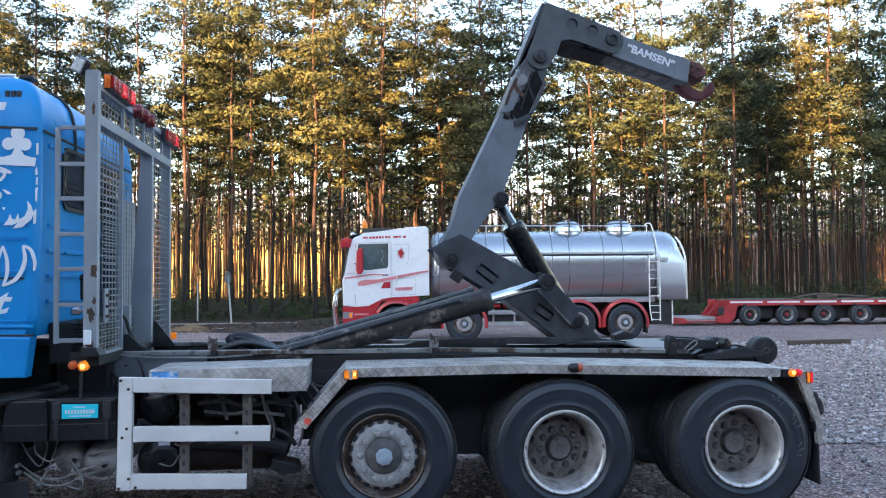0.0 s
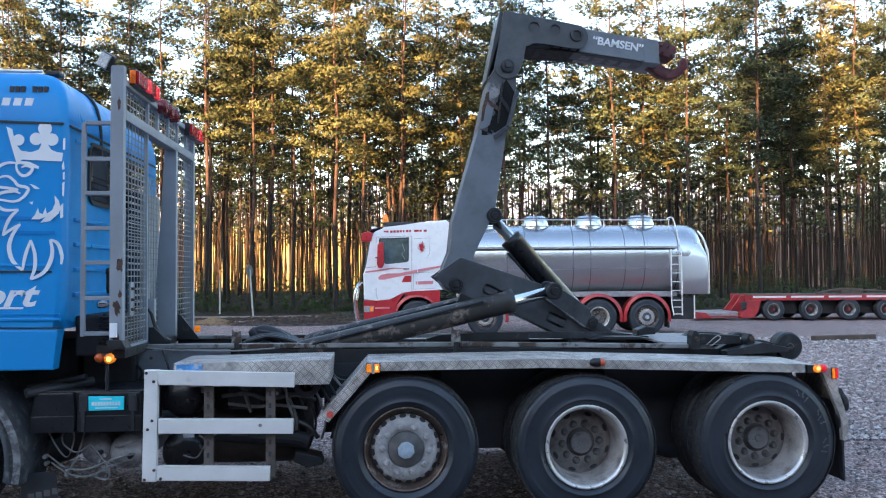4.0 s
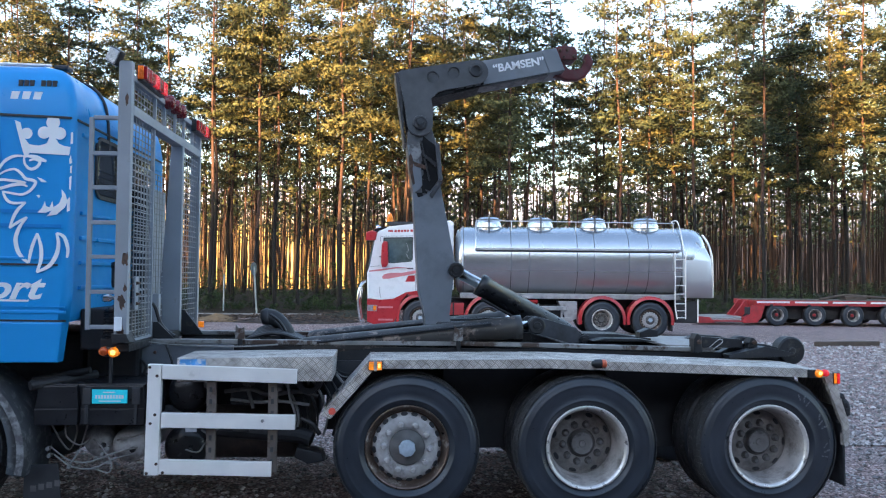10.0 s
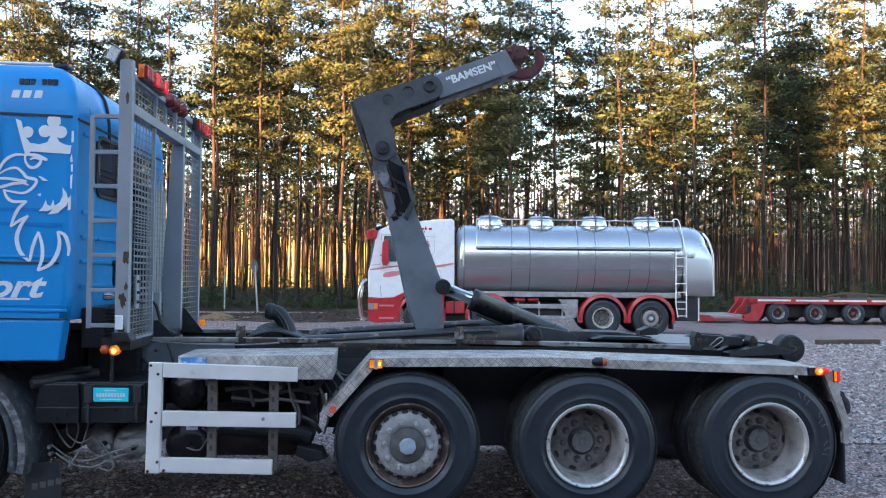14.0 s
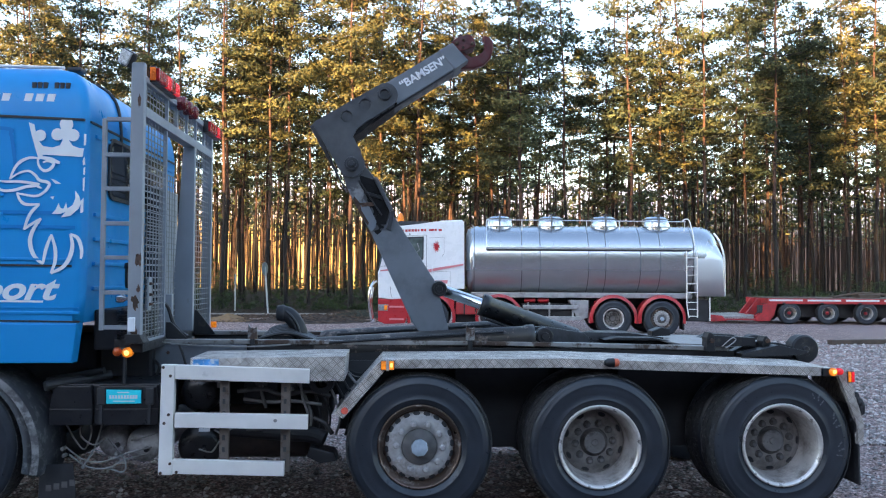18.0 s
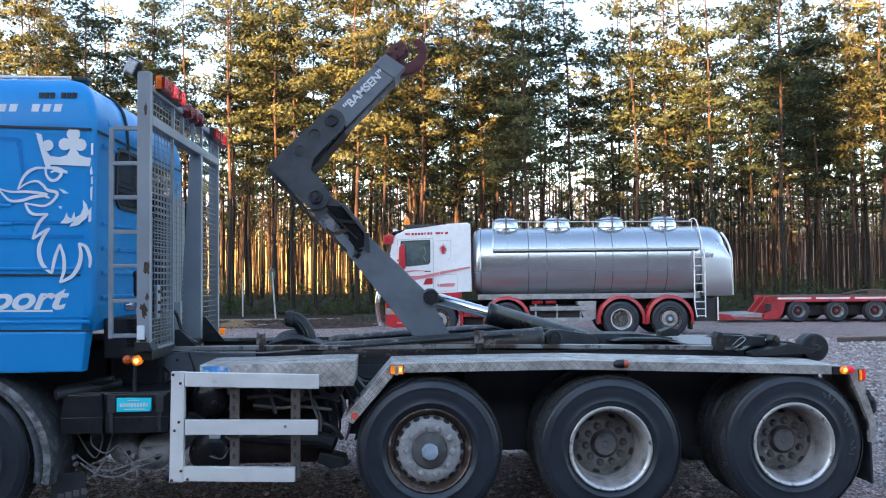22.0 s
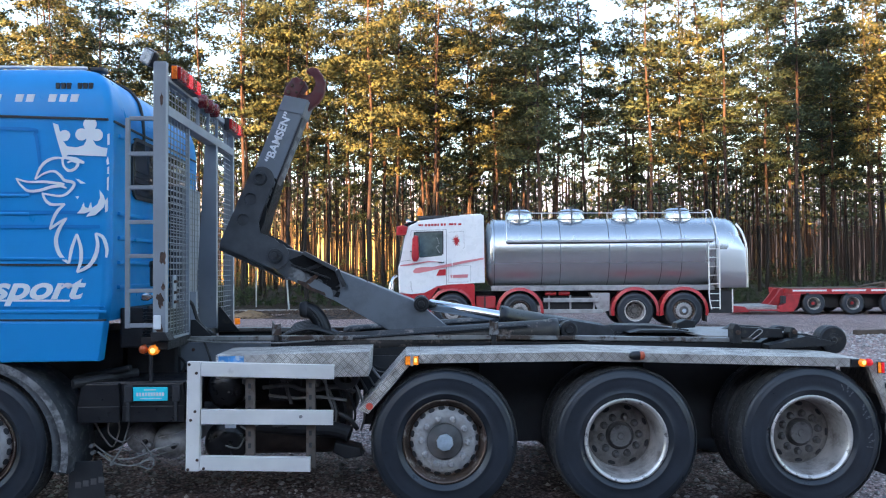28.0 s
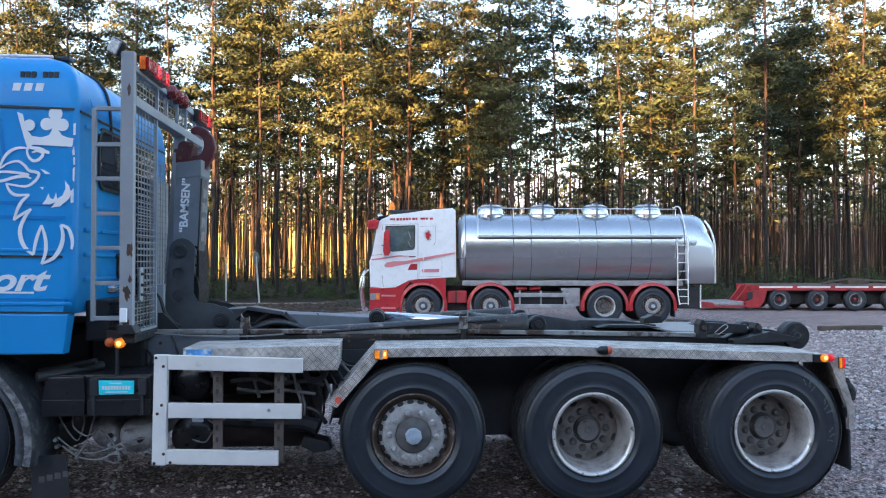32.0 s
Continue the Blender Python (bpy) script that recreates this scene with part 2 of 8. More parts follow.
trailer_red = mat("trailer_red", (0.40, 0.025, 0.03), 0.5, 0, 0.25, 3, 0.08, 40, (0.18, 0.03, 0.03), 0.36, 4, sharp=0.3)
trailer_white = mat("reflective_white", (0.7, 0.7, 0.7), 0.4, 0, 0.1, 5, 0)
wood_old = mat("old_timber", (0.08, 0.056, 0.042), 0.85, 0, 0.35, 6, 0.4, 40, (0.08, 0.06, 0.05), 0.4, 10)
post_m = mat("galvanised_post", (0.32, 0.34, 0.34), 0.5, 0.4, 0.2, 6, 0.1)
sign_back = mat("sign_back", (0.12, 0.15, 0.16), 0.5, 0.2, 0.2, 6, 0.05)
sand = mat("sand", (0.19, 0.115, 0.058), 0.95, 0, 0.3, 3, 0.5, 30, (0.2, 0.13, 0.075), 0.4, 6)
# Low and deep bark painted darker, for the shade inside the wood.
bark_low = mat("pine_bark_grey", (0.014, 0.011, 0.010), 0.95, 0, 0.4, 3, 0.8, 14, (0.05, 0.046, 0.042), 0.3, 9)
bark_deep = mat("pine_bark_deep_shade", (0.045, 0.024, 0.016), 0.95, 0, 0.4, 2.5, 0.4, 14, (0.025, 0.017, 0.013), 0.42, 6)
bark_high = mat("pine_bark_orange", (0.078, 0.040, 0.027), 0.9, 0, 0.35, 2.5, 0.6, 14, (0.04, 0.024, 0.018), 0.42, 6)

# ---- mesh tools ----
def part(name, bm, material, parent=None, label="", smooth=False):
    """One bmesh becomes one mesh object, under a thing or a part."""
    me = bpy.data.meshes.new(name)
    bmesh.ops.recalc_face_normals(bm, faces=bm.faces)
    bm.to_mesh(me)
    bm.free()
    if material:
        me.materials.append(material)
    if smooth:
        for f in me.polygons:
            f.use_smooth = True
    ob = new(name, me)
    if parent:
        ob.parent = parent
    if label:
        tagged(ob, label)
    return ob


def share(name, src, parent, m):
    """Another object on the same mesh, posed in its parent's space."""
    ob = new(name, src.data)
    ob.parent = parent
    ob.matrix_basis = m
    return ob


def thing(name, label, category, group="", kind="", at=(0, 0, 0)):
    ob = new(name)
    ob.location = at
    return tagged(ob, label, category, group, kind)


def add_box(bm, x0, x1, y0, y1, z0, z1, bev=0.0, m=None):
    v = [bm.verts.new(p) for p in ((x0, y0, z0), (x1, y0, z0), (x1, y1, z0), (x0, y1, z0), (x0, y0, z1), (x1, y0, z1), (x1, y1, z1), (x0, y1, z1))]
    fs = [bm.faces.new([v[i] for i in q]) for q in ((0, 3, 2, 1), (4, 5, 6, 7), (0, 1, 5, 4), (1, 2, 6, 5), (2, 3, 7, 6), (3, 0, 4, 7))]
    if bev:
        es = list({e for f in fs for e in f.edges})
        r = bmesh.ops.bevel(bm, geom=es, offset=bev, segments=2, affect="EDGES", profile=0.6)
        v = list({w for w in v if w.is_valid} | set(r["verts"]))
    if m is not None:
        bmesh.ops.transform(bm, matrix=m, verts=v)
    return v


def box(x0, x1, y0, y1, z0, z1, bev=0.006):
    bm = bmesh.new()
    add_box(bm, x0, x1, y0, y1, z0, z1, bev)
    return bm


def add_prism(bm, poly, y0, y1, bev=0.0):
    """A polygon in (x, z), drawn out along y."""
    a = [bm.verts.new((x, y0, z)) for x, z in poly]
    b = [bm.verts.new((x, y1, z)) for x, z in poly]
    n = len(poly)
    caps = [bm.faces.new(a), bm.faces.new(b[::-1])]
    for i in range(n):
        bm.faces.new((a[i], b[i], b[(i + 1) % n], a[(i + 1) % n]))
    if bev:
        bmesh.ops.bevel(bm, geom=[e for f in caps for e in f.edges], offset=bev, segments=2, affect="EDGES", profile=0.6)


def prism(poly, y0, y1, bev=0.0):
    bm = bmesh.new()
    add_prism(bm, poly, y0, y1, bev)
    return bm


def add_lathe(bm, prof, n=40, c=(0, 0, 0), axis="y", a0=0.0, a1=360.0):
    """Profile rows (along the axis, radius) turned about the axis through c."""
    full = abs(a1 - a0) >= 359.9
    steps = n if full else n + 1
    rings = []
    for h, r in prof:
        ring = []
        for i in range(steps):
            a = radians(a0 + (a1 - a0) * i / n)
            u, w = r * math.cos(a), r * math.sin(a)
            p = {"y": (u, h, w), "x": (h, u, w), "z": (u, w, h)}[axis]
            ring.append(bm.verts.new((p[0] + c[0], p[1] + c[1], p[2] + c[2])))
        rings.append(ring)
    for r0, r1 in zip(rings, rings[1:]):
        for i in range(n):
            j = (i + 1) % steps
            bm.faces.new((r0[i], r0[j], r1[j], r1[i]))
    return rings


def lathe(prof, n=40, c=(0, 0, 0), axis="y", a0=0.0, a1=360.0):
    bm = bmesh.new()
    add_lathe(bm, prof, n, c, axis, a0, a1)
    return bm


def add_tube(bm, pts, r, n=8, taper=None):
    """A round bar along points."""
    pts = [Vector(p) for p in pts]
    rings = []
    for i, p in enumerate(pts):
        d = (pts[min(i + 1, len(pts) - 1)] - pts[max(i - 1, 0)]).normalized()
        up = Vector((0, 0, 1)) if abs(d.z) < 0.9 else Vector((1, 0, 0))
        s = d.cross(up).normalized()
        t = s.cross(d)
        rad = r if taper is None else r + (taper - r) * i / max(1, len(pts) - 1)
        rings.append([bm.verts.new(p + rad * (math.cos(2 * math.pi * k / n) * s + math.sin(2 * math.pi * k / n) * t)) for k in range(n)])
    for a, b in zip(rings, rings[1:]):
        for k in range(n):
            bm.faces.new((a[k], a[(k + 1) % n], b[(k + 1) % n], b[k]))
    bm.faces.new(rings[0][::-1])
    bm.faces.new(rings[-1])


def tube(pts, r, n=8, taper=None):
    bm = bmesh.new()
    add_tube(bm, pts, r, n, taper)
    return bm


def spline(pts, steps=6):
    """Points of a smooth line through the given ones."""
    p = [Vector(q) for q in pts]
    p = [p[0]] + p + [p[-1]]
    out = []
    for i in range(1, len(p) - 2):
        for k in range(steps):
            t = k / steps
            out.append(0.5 * (2 * p[i] + (p[i + 1] - p[i - 1]) * t + (2 * p[i - 1] - 5 * p[i] + 4 * p[i + 1] - p[i + 2]) * t * t + (3 * p[i] - p[i - 1] - 3 * p[i + 1] + p[i + 2]) * t ** 3))
    return out + [p[-1]]


def ribbon(pts, width, y, y1):
    """A flat stroke of even width along (x, z) points."""
    bm = bmesh.new()
    add_ribbon(bm, pts, width, y, y1)
    return bm


def add_ribbon(bm, pts, width, y, y1):
    p = [Vector((a[0], 0, a[1])) for a in pts]
    L, Rr = [], []
    for i, q in enumerate(p):
        d = (p[min(i + 1, len(p) - 1)] - p[max(i - 1, 0)]).normalized()
        n = Vector((-d.z, 0, d.x)) * (width[i] if isinstance(width, list) else width) / 2
        L.append(q + n)
        Rr.append(q - n)
    for yy in (y,):
        a = [bm.verts.new((q.x, yy, q.z)) for q in L]
        b = [bm.verts.new((q.x, yy, q.z)) for q in Rr]
        for i in range(len(p) - 1):
            bm.faces.new((a[i], a[i + 1], b[i + 1], b[i]))


def words(name, text, size, material, parent, m, shear=0.0, bold=0.0, label=""):
    """Letters in the built-in font as a thin mesh; m carries the plane x-y of the letters."""
    cu = bpy.data.curves.new(name, "FONT")
    cu.body, cu.size, cu.shear, cu.offset, cu.extrude = text, size, shear, bold, 0.0012
    cu.align_x = "CENTER"
    cu.align_y = "CENTER"
    tmp = bpy.data.objects.new(name, cu)
    scene.collection.objects.link(tmp)
    bpy.context.view_layer.update()
    me = bpy.data.meshes.new_from_object(tmp.evaluated_get(bpy.context.evaluated_depsgraph_get()))
    bpy.data.objects.remove(tmp)
    me.materials.clear()
    me.materials.append(material)
    ob = new(name, me)
    ob.parent = parent
    ob.matrix_basis = m
    if label:
        tagged(ob, label)
    return ob


UPRIGHT = pose(0, 0, 0, 90, 0, 0)   # turns the plane x-y into x-z, facing -y

# ---- ground ----
def ground_mat():
    m = bpy.data.materials.new("gravel")
    m.use_nodes = True
    nt = m.node_tree
    b = nt.nodes["Principled BSDF"]
    tc = nt.nodes.new("ShaderNodeTexCoord")

    def tex(kind, **kw):
        n = nt.nodes.new(kind)
        for k, v in kw.items():
            n.inputs[k].default_value = v
        nt.links.new(tc.outputs["Object"], n.inputs["Vector"])
        return n

    def ramp(sock, stops):
        n = nt.nodes.new("ShaderNodeValToRGB")
        while len(n.color_ramp.elements) < len(stops):
            n.color_ramp.elements.new(0.5)
        for e, (p, c) in zip(n.color_ramp.elements, stops):
            e.position, e.color = p, (*c, 1)
        nt.links.new(sock, n.inputs["Fac"])
        return n.outputs["Color"]

    stones = tex("ShaderNodeTexVoronoi", Scale=38.0)
    big = tex("ShaderNodeTexNoise", Scale=0.35, Detail=6.0, Roughness=0.65)
    mid = tex("ShaderNodeTexNoise", Scale=2.6, Detail=7.0, Roughness=0.7)
    grain = tex("ShaderNodeTexNoise", Scale=70.0, Detail=4.0, Roughness=0.7)
    grey = ramp(stones.outputs["Color"], [(0.0, (0.10, 0.088, 0.085)), (0.45, (0.26, 0.225, 0.215)), (0.8, (0.42, 0.365, 0.345)), (1.0, (0.6, 0.55, 0.53))])
    chips = tex("ShaderNodeTexVoronoi", Scale=27.0)
    red = ramp(chips.outputs["Color"], [(0.0, (0.14, 0.095, 0.085)), (0.5, (0.36, 0.27, 0.25)), (1.0, (0.72, 0.6, 0.57))])
    mixer = nt.nodes.new("ShaderNodeMix")
    mixer.data_type = "RGBA"
    rng = nt.nodes.new("ShaderNodeMapRange")
    rng.inputs["From Min"].default_value, rng.inputs["From Max"].default_value = 0.42, 0.6
    nt.links.new(mid.outputs["Fac"], rng.inputs["Value"])
    nt.links.new(rng.outputs["Result"], mixer.inputs[0])
    nt.links.new(grey, mixer.inputs[6])
    nt.links.new(red, mixer.inputs[7])
    mul = nt.nodes.new("ShaderNodeMix")
    mul.data_type, mul.blend_type = "RGBA", "MULTIPLY"
    mul.inputs[0].default_value = 0.75
    gap = nt.nodes.new("ShaderNodeMix")
    gap.data_type, gap.blend_type = "RGBA", "MULTIPLY"
    gap.inputs[0].default_value = 1.0
    nt.links.new(mixer.outputs[2], gap.inputs[6])
    nt.links.new(ramp(stones.outputs["Distance"], [(0.25, (1.15, 1.15, 1.15)), (0.62, (0.42, 0.4, 0.4))]), gap.inputs[7])
    nt.links.new(gap.outputs[2], mul.inputs[6])
    nt.links.new(ramp(big.outputs["Fac"], [(0.3, (1.22, 1.08, 1.08)), (0.7, (1.75, 1.52, 1.5))]), mul.inputs[7])
    # forest floor beyond the yard, and a pale track along its edge
    sep = nt.nodes.new("ShaderNodeSeparateXYZ")
    nt.links.new(tc.outputs["Object"], sep.inputs[0])
    wob = nt.nodes.new("ShaderNodeMath")
    wob.operation = "MULTIPLY_ADD"
    nt.links.new(mid.outputs["Fac"], wob.inputs[0])
    wob.inputs[1].default_value = 1.6
    lean = nt.nodes.new("ShaderNodeMath")
    lean.operation = "MULTIPLY_ADD"
    nt.links.new(sep.outputs["X"], lean.inputs[0])
    lean.inputs[1].default_value, lean.inputs[2].default_value = -0.9, 0.6
    left = nt.nodes.new("ShaderNodeMath")
    left.operation = "MAXIMUM"
    nt.links.new(lean.outputs[0], left.inputs[0])
    reach = nt.nodes.new("ShaderNodeMath")
    reach.operation = "MINIMUM"
    nt.links.new(left.outputs[0], reach.inputs[0])
    reach.inputs[1].default_value = 8.0
    both = nt.nodes.new("ShaderNodeMath")
    nt.links.new(reach.outputs[0], both.inputs[0])
    nt.links.new(sep.outputs["Y"], both.inputs[1])
    nt.links.new(both.outputs[0], wob.inputs[2])
    edge = nt.nodes.new("ShaderNodeMapRange")
    edge.inputs["From Min"].default_value, edge.inputs["From Max"].default_value = 34.2, 35.4
    nt.links.new(wob.outputs[0], edge.inputs["Value"])
    floor_col = ramp(grain.outputs["Fac"], [(0.3, (0.010, 0.009, 0.006)), (0.5, (0.026, 0.019, 0.012)), (0.75, (0.07, 0.045, 0.028))])
    # trodden soil by the truck, painted darker as its shade, ragged at the rim
    def clamp_from(sock, lo, hi):
        n = nt.nodes.new("ShaderNodeMapRange")
        n.inputs["From Min"].default_value, n.inputs["From Max"].default_value = lo, hi
        nt.links.new(sock, n.inputs["Value"])
        return n.outputs["Result"]

    def wobbled(sock):
        n = nt.nodes.new("ShaderNodeMath")
        n.operation = "MULTIPLY_ADD"
        nt.links.new(mid.outputs["Fac"], n.inputs[0])
        n.inputs[1].default_value = 1.5
        nt.links.new(sock, n.inputs[2])
        return n.outputs[0]
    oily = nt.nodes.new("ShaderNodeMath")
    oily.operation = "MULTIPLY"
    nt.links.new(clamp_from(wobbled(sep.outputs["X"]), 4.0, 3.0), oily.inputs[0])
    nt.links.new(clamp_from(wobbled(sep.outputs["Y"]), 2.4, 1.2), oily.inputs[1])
    ground_dark = nt.nodes.new("ShaderNodeMix")
    ground_dark.data_type, ground_dark.blend_type = "RGBA", "MULTIPLY"
    nt.links.new(oily.outputs[0], ground_dark.inputs[0])
    nt.links.new(mul.outputs[2], ground_dark.inputs[6])
    ground_dark.inputs[7].default_value = (0.46, 0.455, 0.48, 1)
    wood = nt.nodes.new("ShaderNodeMix")
    wood.data_type = "RGBA"
    nt.links.new(edge.outputs["Result"], wood.inputs[0])
    nt.links.new(ground_dark.outputs[2], wood.inputs[6])
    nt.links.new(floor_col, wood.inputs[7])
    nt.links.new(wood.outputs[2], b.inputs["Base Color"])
    b.inputs["Roughness"].default_value = 0.92
    b.inputs["Specular IOR Level"].default_value = 0.2
    bp = nt.nodes.new("ShaderNodeBump")
    bp.inputs["Strength"].default_value, bp.inputs["Distance"].default_value = 0.9, 0.02
    add = nt.nodes.new("ShaderNodeMath")
    add.operation = "ADD"
    nt.links.new(stones.outputs["Distance"], add.inputs[0])
    nt.links.new(grain.outputs["Fac"], add.inputs[1])
    nt.links.new(add.outputs[0], bp.inputs["Height"])
    nt.links.new(bp.outputs["Normal"], b.inputs["Normal"])
    return m


def rise(x, y):
    """Unseen bank added behind the camera to keep low sun off the yard."""
    return 12.5 * min(1.0, max(0.0, (-24 - y) / 30)) ** 1.2


def dip(y):
    """The land falls away behind the wood."""
    return min(6.0, max(0.0, (y - 90) * 0.075))


def make_ground():
    bm = bmesh.new()
    def line(lo, hi, step, far):
        inner = list(np.arange(lo, hi + 0.01, step))
        return [-2500, -600, -200, -90] + inner + far
    xs = line(-40, 60, 1.0, [100, 250, 700, 2500])
    ys = [-2500, -600, -200, -90, -70] + list(np.arange(-56, 60.01, 1.0)) + [75, 90, 100, 120, 150, 180, 250, 700, 2500]
    grid = []
    for y in ys:
        row = []
        for x in xs:
            near = max(0.0, 1 - max(abs(x - 5) / 45, abs(y - 8) / 45))
            z = 0.035 * noise.noise(Vector((x * 0.22, y * 0.22, 0))) * near
            if y < 3.0 and -6 < x < 5:
                z *= 0.2
            if y > 37:
                z += min(0.12, (y - 37) * 0.03) * (1 + 0.5 * noise.noise(Vector((x * 0.3, y * 0.3, 4))))
            row.append(bm.verts.new((x, y, z + rise(x, y) - dip(y) - 0.004)))
        grid.append(row)
    for r0, r1 in zip(grid, grid[1:]):
        for i in range(len(xs) - 1):
            bm.faces.new((r0[i], r0[i + 1], r1[i + 1], r1[i]))
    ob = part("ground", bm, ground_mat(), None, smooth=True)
    return tagged(ob, "grey and reddish gravel yard with loose stones", "gravel ground", kind="structure")


ground = make_ground()


def loose_stones():
    """Crushed stones lying on the yard near the truck."""
    rnd = random.Random(4)
    V, F = [], []
    base = [(1, 0, 0), (-1, 0, 0), (0, 1, 0), (0, -1, 0), (0, 0, 1), (0, 0, -1)]
    tri = [(0, 2, 4), (2, 1, 4), (1, 3, 4), (3, 0, 4), (2, 0, 5), (1, 2, 5), (3, 1, 5), (0, 3, 5)]
    for n in range(26000):
        if n < 9000:
            x, y = rnd.uniform(-4.5, 6.5), rnd.uniform(-0.8, 3.4)
            if y < 0.7 and x < 3.0 and n % 2:
                continue
        else:
            x, y = (lambda v: (rnd.uniform(0.5, 6.0 + 0.62 * v), v))(2.6 + 14 * rnd.random() ** 1.5)
        s = rnd.choice((0.009, 0.011, 0.014, 0.018, 0.026)) * (1.0 if n < 9000 else 1.0 + 0.06 * y)
        a = rnd.uniform(0, 6.28)
        k = len(V)
        sx, sy, sz = s * rnd.uniform(0.7, 1.5), s * rnd.uniform(0.6, 1.3), s * rnd.uniform(0.4, 0.9)
        for p in base:
            q = (p[0] * sx + rnd.uniform(-0.2, 0.2) * s, p[1] * sy + rnd.uniform(-0.2, 0.2) * s, p[2] * sz)
            V.append((x + q[0] * math.cos(a) - q[1] * math.sin(a), y + q[0] * math.sin(a) + q[1] * math.cos(a), 0.004 + q[2]))
        F.extend(tuple(k + i for i in t) for t in tri)
    me = bpy.data.meshes.new("loose_gravel")
    me.from_pydata(V, [], F)
    m = bpy.data.materials.new("stone_chips")
    m.use_nodes = True
    nt = m.node_tree
    geo = nt.nodes.new("ShaderNodeNewGeometry")
    rmp = nt.nodes.new("ShaderNodeValToRGB")
    for e, (p, c) in zip(rmp.color_ramp.elements, ((0.0, (0.10, 0.088, 0.086)), (1.0, (0.6, 0.53, 0.51)))):
        e.position, e.color = p, (*c, 1)
    nt.links.new(geo.outputs["Random Per Island"], rmp.inputs["Fac"])
    nt.links.new(rmp.outputs["Color"], nt.nodes["Principled BSDF"].inputs["Base Color"])
    nt.nodes["Principled BSDF"].inputs["Roughness"].default_value = 0.85
    me.materials.append(m)
    return tagged(new("loose_gravel", me), "loose crushed stones on the yard", "gravel", kind="stuff")


loose_stones()

# ---- hook-lift truck ----
truck = thing("hooklift_truck", "blue three-bogie hook-lift truck with worn grey lifting arm, standing on gravel", "truck")


def make_wheel_parts():
    """Shared meshes for tyres, rims and hubs; each in wheel space: the axle along y, the outer side at y = 0."""
    src = {}
    holder = truck
    prof = [(0.045, 0.292), (0.02, 0.31), (0.008, 0.336), (0.001, 0.341), (0.001, 0.349), (0.006, 0.354), (0.001, 0.395), (0.001, 0.43), (0.0025, 0.452), (0.0015, 0.4545), (0.0025, 0.457), (0.006, 0.470), (0.009, 0.474), (0.010, 0.482), (0.017, 0.495), (0.034, 0.515), (0.05, 0.523), (0.26, 0.523), (0.28, 0.515), (0.296, 0.495), (0.308, 0.44), (0.308, 0.38), (0.295, 0.32), (0.27, 0.292)]
    bm = bmesh.new()
    add_lathe(bm, prof, 72)
    src["tyre"] = part("tyre", bm, tyre_m, holder, smooth=True)
    bm = bmesh.new()
    rnd = random.Random(3)
    for k in range(70):
        a = 2 * math.pi * k / 70
        for j, (y0, y1) in enumerate(((0.022, 0.078), (0.086, 0.15), (0.158, 0.222), (0.23, 0.288))):
            da = 2 * math.pi / 70 * (0.47 if j in (0, 3) else 0.49)
            off = 0.3 * da if j % 2 else 0.0
            top = 0.532 + rnd.uniform(-0.004, 0.002)
            lo0 = 0.512 if j == 0 else 0.521
            lo1 = 0.512 if j == 3 else 0.521
            ts0 = top - (0.013 if j == 0 else 0)
            ts1 = top - (0.013 if j == 3 else 0)
            v = []
            for aa in (a - da + off, a + da + off):
                for yy, rr in ((y0, lo0), (y0, ts0), (y1, ts1), (y1, lo1)):
                    v.append(bm.verts.new((rr * math.cos(aa), yy, rr * math.sin(aa))))
            for q in ((0, 1, 5, 4), (1, 2, 6, 5), (2, 3, 7, 6), (0, 3, 2, 1), (4, 5, 6, 7)):
                bm.faces.new([v[i] for i in q])
    src["tread"] = part("tread", bm, tread_m, holder, "worn tread blocks with frayed shoulder")
    # steel wheel with the bulging disc
    src["rim_out"] = part("rim", lathe([(0.06, 0.293), (0.028, 0.303), (0.018, 0.300), (0.02, 0.290), (0.04, 0.283), (0.052, 0.270), (0.068, 0.262), (0.082, 0.256), (0.086, 0.249), (0.080, 0.243)], 64), rim_rust, holder, "rust-worn steel rim", True)
    src["disc_out"] = part("wheel_disc", lathe([(0.09, 0.250), (0.072, 0.240), (0.052, 0.224), (0.042, 0.207), (0.04, 0.14), (0.055, 0.12)], 64), hub_grey, holder, "dusty grey wheel disc", True)
    src["vent_out"] = part("vent_hole", lathe([(0.0, 0.020), (-0.006, 0.023), (-0.008, 0.018), (-0.008, 0.0001)], 12), rubber, holder)
    src["hub_out"] = part("hub", lathe([(0.06, 0.13), (0.03, 0.128), (0.022, 0.118), (0.022, 0.07), (0.012, 0.064), (0.0, 0.06)], 40), hub_dark, holder, smooth=True)
    src["cap_out"] = part("hub_cap", lathe([(0.01, 0.062), (-0.012, 0.062), (-0.018, 0.055), (-0.022, 0.03), (-0.022, 0.0001)], 8), hub_blue, holder, "pale blue-grey eight-sided hub cap")
    src["nut"] = part("wheel_nut", lathe([(0.04, 0.030), (0.012, 0.029), (0.008, 0.022), (-0.014, 0.021), (-0.022, 0.015), (-0.022, 0.0001)], 8), hub_grey, holder)
    # deep wheel with the sunken disc
    src["rim_in"] = part("rim", lathe([(0.06, 0.293), (0.026, 0.304), (0.012, 0.302), (0.012, 0.290), (0.03, 0.278), (0.05, 0.268), (0.12, 0.257), (0.22, 0.243), (0.26, 0.236)], 64), rim_alu, holder, "light steel rim with bright lip", True)
    src["lip"] = part("rim_lip", lathe([(0.05, 0.2945), (0.024, 0.3055), (0.0095, 0.304), (0.0085, 0.296), (0.0095, 0.288), (0.030, 0.2765)], 64), rim_lip_m, holder, "bright rim lip", True)
